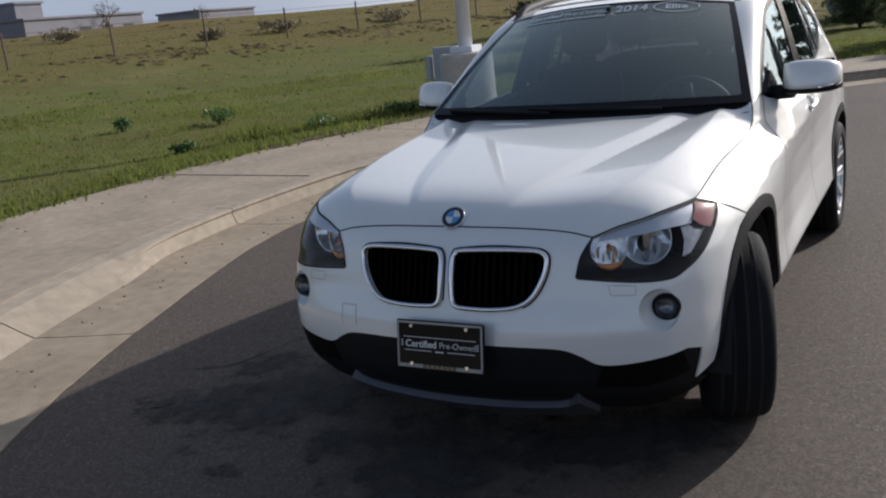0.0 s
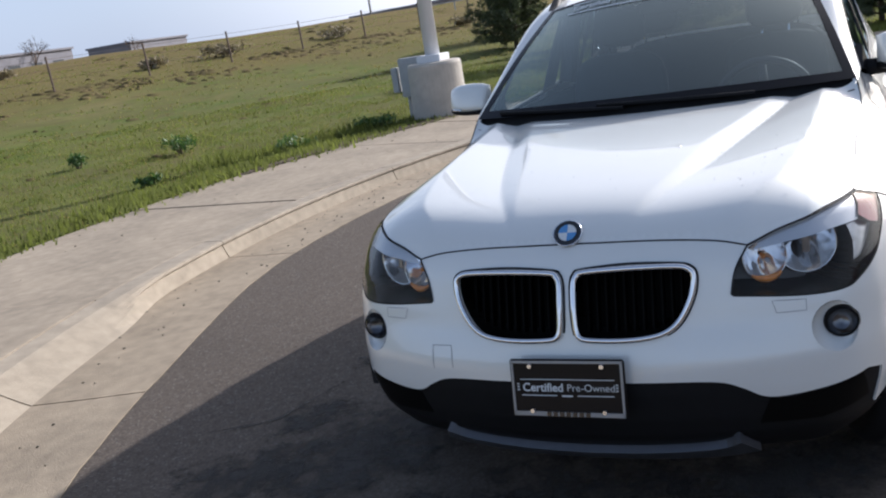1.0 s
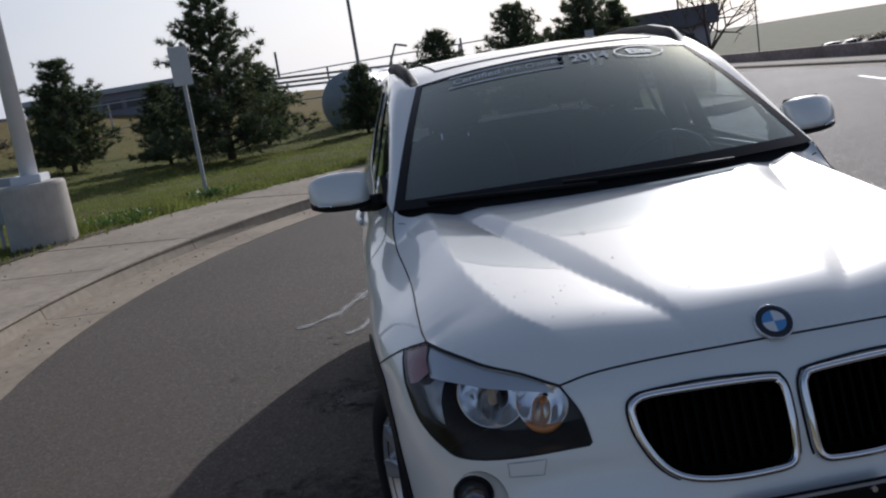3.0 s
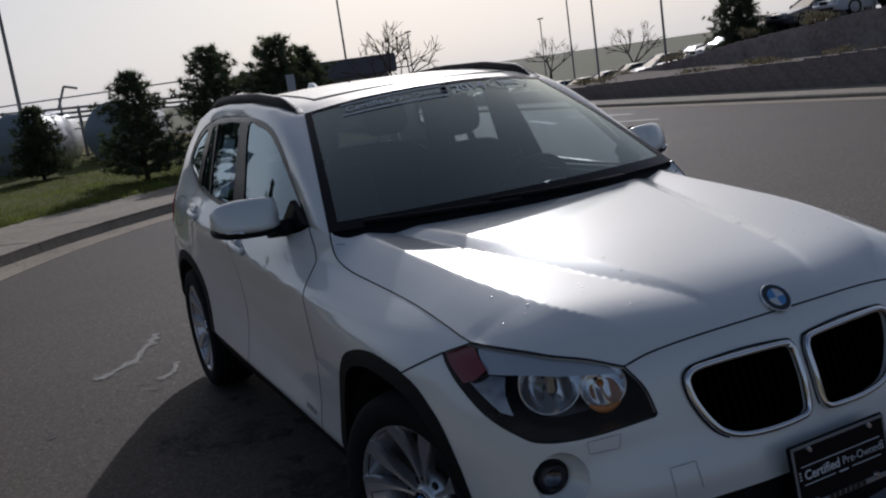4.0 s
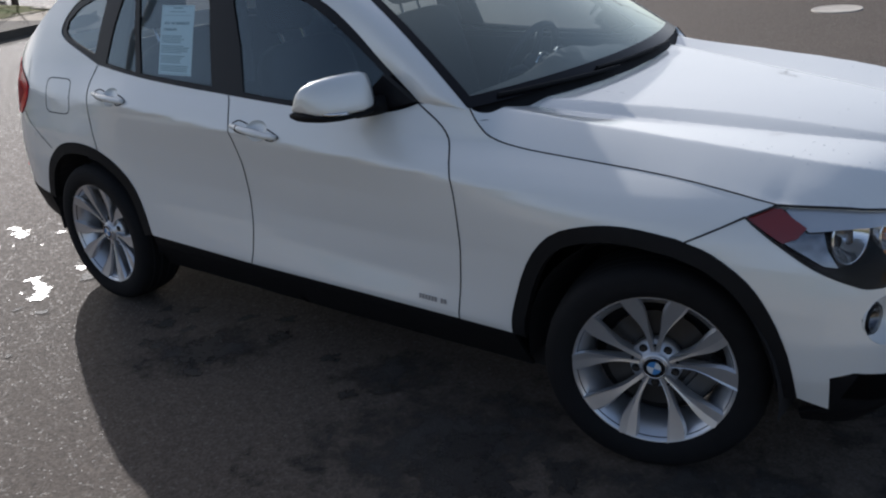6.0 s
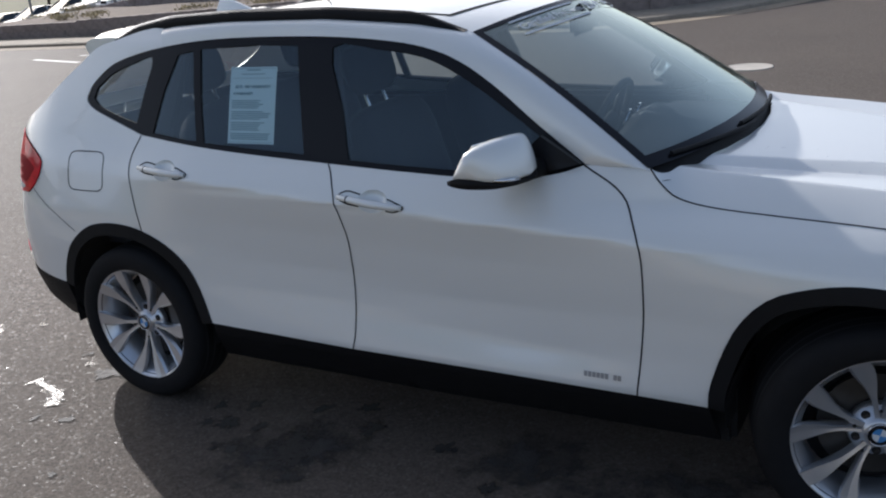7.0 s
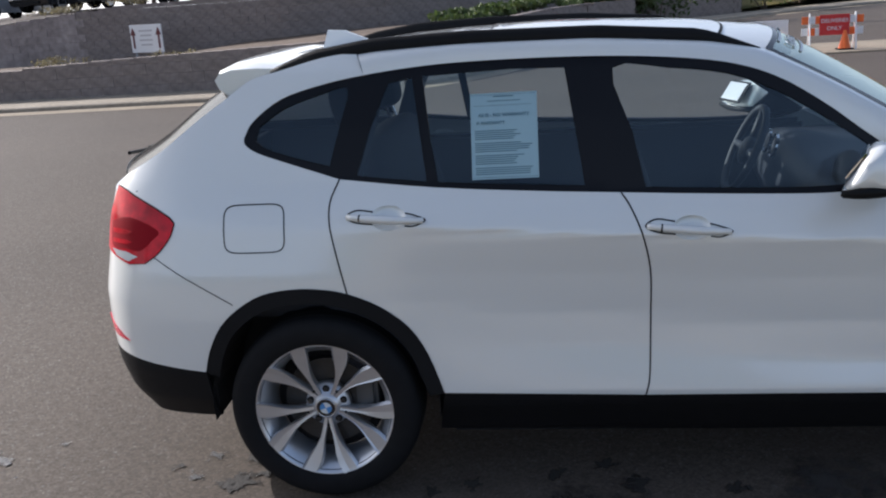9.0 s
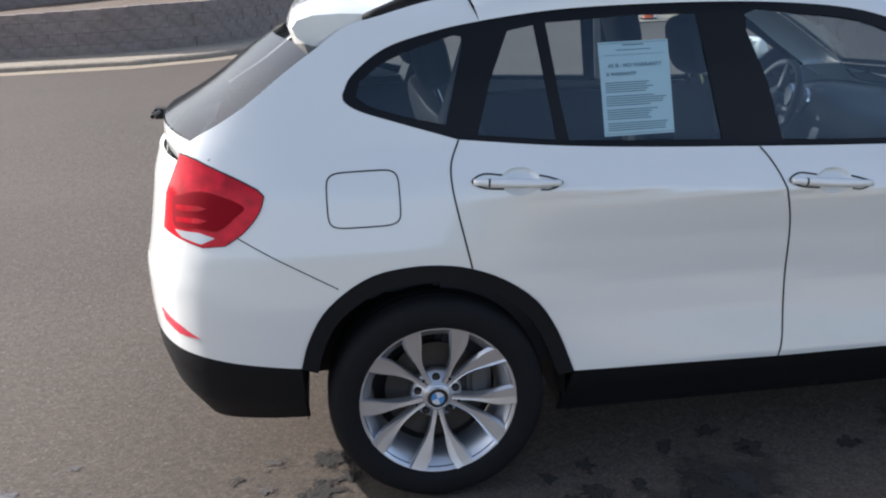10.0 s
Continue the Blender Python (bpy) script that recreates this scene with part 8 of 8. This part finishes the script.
# ---- gas tanks with their pipework ----
for i, (x, y) in enumerate(((-26.7, -0.95), (-26.4, 1.75))):
    tk = thing("storage_tank", "white horizontal steel storage tank with a grey end", "tank", "storage tanks", at=(x, y, -0.02), rz=254)
    bm = bmesh.new()
    lathe(bm, [(0.93, 0.0), (0.95, 0.1), (0.95, 4.4), (0.93, 4.5), (0.6, 4.8), (0.001, 4.9)], 32, "Y", m=pose(0, 0, 1.0) @ Matrix.Rotation(radians(180), 4, "Z"))
    part("shell", bm, M_TANK, tk, smooth=True)
    bm = bmesh.new()
    lathe(bm, [(0.94, 0.0), (0.75, 0.16), (0.4, 0.26), (0.001, 0.3)], 32, "Y", m=pose(0, 0, 1.0))
    part("tank_end", bm, M_TANKEND, tk, "grey dished end", smooth=True)
    for d in (-0.9, -3.8):
        bm = bmesh.new()
        box(bm, (1.5, 0.3, 0.6), (0, d, 0.0), 0.03)
        part("cradle", bm, M_CAST, tk)
rack = thing("pipe_rack", "dark steel pipe rack over the tanks", "pipe rack", at=(-28.0, -3.5, 0.0), rz=0)
for i in range(6):
    bm = bmesh.new()
    rod(bm, (-0.6 * i, 2.2 * i - 2, -0.2), (-0.6 * i, 2.2 * i - 2, 2.2 - 0.08 * i), 0.05, None, 6)
    part("upright", bm, M_PIPE, rack)
for h in (2.2, 1.9, 2.05):
    bm = bmesh.new()
    rod(bm, (0.3, -3.5, h), (-3.6, 10.5, h - 0.5), 0.04, None, 6)
    part("pipe", bm, M_PIPE, rack)
for a, b in (((-1.7, 4.0, 1.9), (-1.8, 4.3, 2.6)), ((-1.8, 4.3, 2.6), (-1.9, 4.7, 2.5)), ((-2.6, 6.6, 1.8), (-2.6, 6.6, 2.5)), ((-0.6, 0.4, 2.1), (-0.6, 0.4, 2.9))):
    bm = bmesh.new()
    rod(bm, a, b, 0.04, None, 6)
    part("vent_pipe", bm, M_PIPE, rack)
cf = thing("chain_link_fence", "galvanised chain-link fence with top rail", "fence")
for i in range(12):
    bm = bmesh.new()
    rod(bm, (-27.5 - 1.2 * i, -6.0 - 2.2 * i + 2.2 * 5, 0.2), (-27.5 - 1.2 * i, -6.0 - 2.2 * i + 2.2 * 5, 2.25), 0.035, None, 6)
    part("post", bm, M_GREYBOX, cf)
for h in (2.25, 1.25, 0.4):
    bm = bmesh.new()
    rod(bm, (-27.5, 5.0, h), (-40.7, -19.2, h), 0.022, None, 6)
    part("rail", bm, M_GREYBOX, cf)

# ---- kiosk by the kerb, office beyond the trees, low roofs on the crest ----
def building(name, label, at, rz, w, d, h, wallm, roofm, roof_h, wins):
    b = thing(name, label, "building", at=at, rz=rz)
    bm = bmesh.new()
    box(bm, (w, d, h), (0, 0, h / 2), 0.0)
    part("wall", bm, wallm, b)
    bm = bmesh.new()
    box(bm, (w + 0.5, d + 0.5, roof_h), (0, 0, h + roof_h / 2 - 0.02), 0.02)
    part("roof", bm, roofm, b)
    for x, z, ww, hh in wins:
        for sgn in (-1, 1):
            bm = bmesh.new()
            box(bm, (ww + 0.08, 0.06, hh + 0.08), (x, sgn * (d / 2 + 0.01), z), 0.004)
            wn = part("window", bm, wallm, b)
            bm = bmesh.new()
            box(bm, (ww, 0.03, hh), (x, sgn * (d / 2 + 0.035), z))
            part("pane", bm, M_WIN, wn)
    return b


building("kiosk", "small grey-clad kiosk with a deep dark roof", (-26.3, 7.85, 0.1), 80, 4.1, 2.6, 1.55, M_KIOSK, M_BLDG, 0.55, [(-1.2, 0.95, 0.8, 0.75), (0.0, 0.95, 0.8, 0.75), (1.2, 0.95, 0.8, 0.75)])
building("office_building", "grey low office building behind pines", (-58, -14.0, 0.3), 78, 10.5, 8, 2.9, M_FARB, M_SIDING, 0.3, [(-4.4 + i * 1.5, 2.2, 1.2, 0.5) for i in range(7)] + [(-4.4 + i * 1.5, 1.1, 1.2, 0.5) for i in range(7)])
for x, y, w, d, h, a in ((-93.5, -110, 21, 10, 3.5, 0), (-89.5, -114, 4.5, 5, 6.0, 0), (-124, -110, 14, 9, 3.3, 0), (-130, -60, 26, 10, 1.6, 60)):
    building("far_shed", "low flat-roofed building on the horizon", (x, y, field_z(x, y) - 0.3), a, w, d, h, M_FARB, M_FARB, 0.3, [(-w / 2 + 3 + i * 4, h * 0.5, 2.0, 0.9) for i in range(int(w / 4) - 1)])

# ---- signs and barriers across the road ----
asg = thing("arrow_sign", "white sign board with two red arrows by the wall", "sign", at=(-12.6, 20.6, 0.32), rz=-25)
bm = bmesh.new()
box(bm, (1.2, 0.03, 0.72), (0, 0, 0.55), 0.006)
part("sign_panel", bm, M_SIGNW, asg)
for x in (-0.48, 0.48):
    bm = bmesh.new()
    box(bm, (0.06, 0.01, 0.36), (x, -0.021, 0.48))
    v = [bm.verts.new(q) for q in ((x - 0.11, -0.022, 0.64), (x + 0.11, -0.022, 0.64), (x, -0.022, 0.84))]
    bm.faces.new(v)
    part("arrow", bm, M_ARROW, asg)
bm = bmesh.new()
for i in range(4):
    box(bm, (0.5 - 0.08 * (i % 2), 0.006, 0.04), (0, -0.019, 0.75 - i * 0.12))
part("sign_print", bm, M_PRINT, asg)
for x in (-0.5, 0.5):
    bm = bmesh.new()
    rod(bm, (x, 0.03, -0.1), (x, 0.03, 0.85), 0.025, None, 6)
    part("post", bm, M_GREYBOX, asg)
ss = thing("stop_sign", "octagonal sign seen from its plain back", "sign", at=(-2.6, 24.5, 0.6), rz=0)
bm = bmesh.new()
bmesh.ops.create_cone(bm, cap_ends=True, segments=8, radius1=0.36, radius2=0.36, depth=0.012, matrix=pose(0, 0, 0.95, 90) @ pose(0, 0, 0, 0, 0, 22.5))
part("sign_panel", bm, M_SIGNBACK, ss)
bm = bmesh.new()
box(bm, (0.05, 0.05, 1.3), (0, 0.04, 0.3), 0.004)
part("post", bm, M_GREYBOX, ss)
bar = thing("barricade", "white and orange striped barricade with a red sign", "barricade", at=(3.15, 15.4, 0.12), rz=-8)
for x in (-0.6, 0.6):
    for s in (-1, 1):
        bm = bmesh.new()
        rod(bm, (x, s * 0.28, 0), (x, 0, 1.0), 0.025, None, 6)
        part("leg", bm, M_SIGNW, bar)
for j, h in enumerate((0.82, 0.5)):
    for i in range(9):
        bm = bmesh.new()
        box(bm, (0.176, 0.025, 0.2), (-0.72 + 0.18 * i, -0.02, h), 0.0, Matrix.Shear("XZ", 4, (0.0, 0.0)))
        part("board", bm, M_SIGNW if (i + j) % 2 else M_ORANGE, bar)
bm = bmesh.new()
box(bm, (0.78, 0.02, 0.56), (0.05, -0.06, 0.68), 0.004)
part("sign_panel", bm, M_SIGNRED, bar, "red rectangular sign")
letters("DELIVERIES", Matrix.Translation((0.05, -0.073, 0.79)) @ pose(0, 0, 0, 90), 0.145, M_WHITE, bar, "sign_text", 0.001)
letters("ONLY", Matrix.Translation((0.05, -0.073, 0.58)) @ pose(0, 0, 0, 90), 0.145, M_WHITE, bar, "sign_text", 0.001)


def cone(at):
    t = thing("traffic_cone", "small orange plastic traffic cone by the barricade", "traffic cone", "traffic cones", at=at)
    bm = bmesh.new()
    lathe(bm, [(0.12, 0.02), (0.11, 0.03), (0.03, 0.34), (0.022, 0.355), (0.001, 0.355)], 16, "Z")
    part("cone_body", bm, M_ORANGE, t, smooth=True)
    bm = bmesh.new()
    box(bm, (0.27, 0.27, 0.025), (0, 0, 0.013), 0.004)
    part("foot", bm, M_BLACK, t)


cone((3.5, 15.25, 0.03)), cone((4.5, 15.2, 0.03))
isl = tagged(new("traffic_island"), "pale concrete island with a raised edge", "island", kind="structure")
bm = bmesh.new()
box(bm, (7.0, 2.4, 0.16), (5.9, 15.9, -0.05), 0.05)
part("slab", bm, M_CONC, isl)
bar.matrix_basis = pose(3.3, 15.4, 0.03, 0, 0, -8) @ Matrix.Scale(0.68, 4)


def guard_rail(a, b, heights, posts, label):
    t = thing("guard_rail", label, "guard rail")
    a, b = Vector(a), Vector(b)
    d = b - a
    r = d.to_track_quat("X", "Z").to_matrix().to_4x4()
    for i in range(posts):
        q = a + d * ((i + 0.5) / posts)
        bm = bmesh.new()
        box(bm, (0.09, 0.09, q.z + 0.25), (q.x - 0.05, q.y + 0.06, (q.z - 0.25) / 2 + max(heights)), 0.004)
        part("post", bm, M_POLE, t)
    for h in heights:
        bm = bmesh.new()
        for e, w in ((-0.045, 0.03), (0.0, 0.012), (0.045, 0.03)):
            box(bm, (d.length, w, 0.05), (a + b) / 2 + Vector((0, 0, h + e)), 0.006, r)
        part("beam", bm, M_POLE, t)


guard_rail((1.75, 16.9, 0.2), (2.75, 16.5, 0.22), (0.0, 0.14, 0.28), 2, "short stack of white guard rail ends")
for i, (x, y, z, r, h, m_, lab) in enumerate((
        (1.35, 28.0, 0.05, 1.15, 1.7, M_BUSH, "large dark green bush at the end of the wall"), (0.6, 29.0, 0.1, 0.9, 1.9, M_BUSH, "large dark green bush at the end of the wall"), (3.4, 33.4, 0.1, 1.0, 1.75, M_BUSH, "rounded dark bush above the driveway wall"),
        (5.9, 33.4, 0.1, 1.1, 1.9, M_BUSH, "tall dark bush beside the driveway"), (7.4, 35.0, 0.2, 1.0, 1.5, M_BUSH, "tall dark bush beside the driveway"), (9.6, 37.5, 0.2, 1.2, 1.3, M_BUSH, "rounded green bush beside the driveway"),
        (-0.35, 27.4, 0.75, 0.8, 0.55, M_SAGE, "dry golden shrub by the driveway wall"), (2.4, 32.0, 0.1, 0.7, 1.25, M_SAGE, "dry golden shrub above the driveway wall"), (-3.2, 29.6, 1.75, 1.2, 0.9, M_SAGE, "grey-green shrub at the car park edge"),
        (-4.1, 18.6, 0.78, 0.7, 0.35, M_BUSH, "low green plants on the ledge"), (-3.7, 20.6, 0.78, 0.8, 0.35, M_BUSH, "low green plants on the ledge"), (-3.0, 22.8, 0.8, 0.8, 0.38, M_BUSH, "low green plants on the ledge"), (-2.2, 24.8, 0.8, 0.8, 0.4, M_BUSH, "low green plants on the ledge"), (-1.3, 26.2, 0.8, 0.7, 0.4, M_BUSH, "low green plants on the ledge"))):
    leafy("bush", (x, y, z), r, h, m_, lab, 120 + i, 900, 0.09)
for i in range(11):
    x = -31 + i * 2.45 + 0.6 * math.sin(i * 2.3)
    y = float(np.interp(x, up_l[:3, 0], up_l[:3, 1])) + 1.0 + 0.8 * math.sin(i * 2.1)
    leafy("shrub", (x, y, park_z(x, y) - 0.04), 0.5 + 0.2 * math.sin(i * 1.3), 0.30 + 0.10 * math.sin(i * 2.7), M_SAGE, "dry golden shrub along the wall top", 150 + i, 420, 0.045, "shrub")
for i in range(9):
    x = -47 + i * 1.9
    y = float(np.interp(x, up_l[:3, 0], up_l[:3, 1])) + 1.6 + 0.9 * math.sin(i * 2.6)
    leafy("shrub", (x, y, park_z(x, y) - 0.04), 0.8 + 0.2 * math.sin(i * 1.9), 0.22 + 0.06 * math.sin(i * 2.2), M_SAGE, "broad dry golden shrub along the wall top", 170 + i, 500, 0.045, "shrub")
for i in range(9):
    leafy("shrub", (-26 + i * 2.0, 15.2 + 1.2 * math.sin(i * 1.7), low_top(-26 + i * 2.0) * (0.85 - 0.12 * (1 + math.sin(i * 1.7))) + 0.03), 0.5, 0.22, M_SAGE, "dry reddish scrub on the bank", 190 + i, 260, 0.04, "shrub")


for i, (x, y, h) in enumerate(((-31.8, 30.0, 2.9), (-31.1, 30.3, 2.3))):
    pine((x, y, park_z(x, y) - 0.05), h, 90 + i, "dark evergreen at the edge of the car park")


# ---- parked cars on the terrace ----
def parked(paint, name, label):
    c = thing(name, label, "car", "parked cars")
    prof = [(2.2, 0.30), (2.28, 0.5), (2.2, 0.68), (1.3, 0.86), (0.95, 0.90), (-1.5, 0.95), (-2.15, 0.92), (-2.28, 0.7), (-2.25, 0.35), (-2.1, 0.25), (2.0, 0.25)]
    bm = bmesh.new()
    rows = []
    for y, sc in ((-0.90, 0.90), (-0.86, 0.97), (-0.6, 1.0), (0, 1.02), (0.6, 1.0), (0.86, 0.97), (0.90, 0.90)):
        rows.append([bm.verts.new((x * (0.9 + 0.1 * sc if abs(y) > 0.8 else 1.0) * (1 - 0.03 * (abs(y) / 0.9) ** 2), y, 0.25 + (z - 0.25) * sc)) for x, z in prof])
    for a, b in zip(rows, rows[1:]):
        for i in range(len(prof)):
            j = (i + 1) % len(prof)
            bm.faces.new((a[i], a[j], b[j], b[i]))
    bm.faces.new(rows[0]), bm.faces.new(rows[-1][::-1])
    part("body", bm, paint, c)
    cab = [(1.0, 0.90, 0.74), (0.25, 1.36, 0.58), (-0.2, 1.42, 0.56), (-0.9, 1.40, 0.55), (-1.75, 0.96, 0.70)]
    bm = bmesh.new()
    rows = [[bm.verts.new((x, k * w, z)) for k in (-1, -0.6, 0, 0.6, 1)] for x, z, w in cab]
    for a, b in zip(rows, rows[1:]):
        for i in range(4):
            bm.faces.new((a[i], a[i + 1], b[i + 1], b[i]))
    low = [[bm.verts.new((x, k * 0.76, 0.88)) for x, z, w in cab] for k in (-1, 1)]
    for q, k in ((0, 0), (1, 4)):
        for i in range(4):
            bm.faces.new((rows[i][k], rows[i + 1][k], low[q][i + 1], low[q][i]))
    part("glasshouse", bm, M_CARWIN, c, "dark windows")
    bm = bmesh.new()
    rows = [[bm.verts.new((x, k * w, z + 0.012)) for k in (-1.02, -0.5, 0, 0.5, 1.02)] for x, z, w in ((0.22, 1.375, 0.585), (-0.2, 1.425, 0.565), (-0.92, 1.405, 0.555))]
    for a, b in zip(rows, rows[1:]):
        for i in range(4):
            bm.faces.new((a[i], a[i + 1], b[i + 1], b[i]))
    part("roof", bm, paint, c)
    for k in (-1, 1):
        for a, b in (((0.98, 0.76, 0.90), (0.24, 0.60, 1.38)), ((-1.72, 0.72, 0.96), (-0.92, 0.57, 1.41)), ((-0.35, 0.765, 0.93), (-0.3, 0.58, 1.41))):
            bm = bmesh.new()
            rod(bm, (a[0], k * a[1], a[2]), (b[0], k * b[1], b[2]), 0.04, 0.035, 6)
            part("pillar", bm, paint, c)
        bm = bmesh.new()
        box(bm, (0.16, 0.36, 0.13), (2.16, k * 0.60, 0.66), 0.03)
        part("headlight", bm, M_BROW, c)
        bm = bmesh.new()
        box(bm, (0.12, 0.16, 0.11), (0.75, k * 0.96, 0.98), 0.03)
        part("mirror", bm, paint, c)
        for x in (1.4, -1.4):
            bm = bmesh.new()
            lathe(bm, [(0.22, k * 0.9), (0.31, k * 0.91), (0.325, k * 0.86), (0.325, k * 0.7), (0.2, k * 0.7)], 20)
            wh = part("wheel", bm, M_RUBBER, c)
            wh.location = (x, 0, 0.325)
            bm = bmesh.new()
            lathe(bm, [(0.001, k * 0.895), (0.2, k * 0.9), (0.225, k * 0.905)], 20)
            part("rim", bm, M_ALLOY, wh)
    bm = bmesh.new()
    box(bm, (0.08, 0.5, 0.16), (2.235, 0, 0.60), 0.02)
    box(bm, (0.08, 1.2, 0.10), (2.235, 0, 0.36), 0.02)
    part("grille", bm, M_BLACK, c)
    return c


kinds = [parked(M_CARK, "parked_car", "black saloon parked facing the wall"), parked(M_CARW, "parked_car", "white saloon parked facing the wall"), parked(M_CARS, "parked_car", "silver saloon parked facing the wall"), parked(M_CARG, "parked_car", "dark grey saloon parked facing the wall"), parked(M_CARR, "parked_car", "dark red saloon parked on the terrace")]
spots = []
for i in range(22):
    x = -4.5 - 2.75 * i
    spots.append((x, 33.0 - 0.02 * i, -103 - 0.6 * (i % 3)))
order = [1, 0, 3, 1, 0, 3, 0, 2, 1, 3, 0, 1, 1, 2, 0, 1, 3, 1, 0, 2, 1, 3]
first = set()
for i, (x, y, a) in enumerate(spots):
    k = order[i]
    m = pose(x, y, park_z(x, y) - 0.03, 0, 0, a)
    if k not in first:
        kinds[k].matrix_basis = m
        first.add(k)
    else:
        copy_thing(kinds[k], m)
kinds[4].matrix_basis = pose(-1.6, 38.0, park_z(-1.6, 38.0) - 0.03, 0, 0, -150)
copy_thing(kinds[1], pose(1.6, 39.5, park_z(1.6, 39.5) - 0.03, 0, 0, -150))

# droplets on the bonnet
rs = np.random.RandomState(9)
bm = bmesh.new()
for i in range(110):
    if i < 88:
        cx, cy = ((0.35, 0.45), (0.25, -0.5), (0.0, 0.55), (-0.25, -0.35), (0.42, -0.35), (0.3, 0.62))[i % 6]
        x, y = cx + rs.randn() * 0.09, cy + rs.randn() * 0.07
    else:
        x, y = rs.uniform(-0.3, 0.45), rs.uniform(-0.6, 0.6)
    if abs(y) > 0.66 or x > 0.5:
        continue
    bmesh.ops.create_icosphere(bm, subdivisions=2, radius=rs.uniform(0.0014, 0.0034), matrix=Matrix.Translation(hood(x, y, 0.0005)) @ Matrix.Diagonal((1, 1, 0.10, 1)))
drops = part("water_drops", bm, M_DROP, bonnet, "scattered bright water droplets", smooth=True)
tagged(drops, kind="stuff")
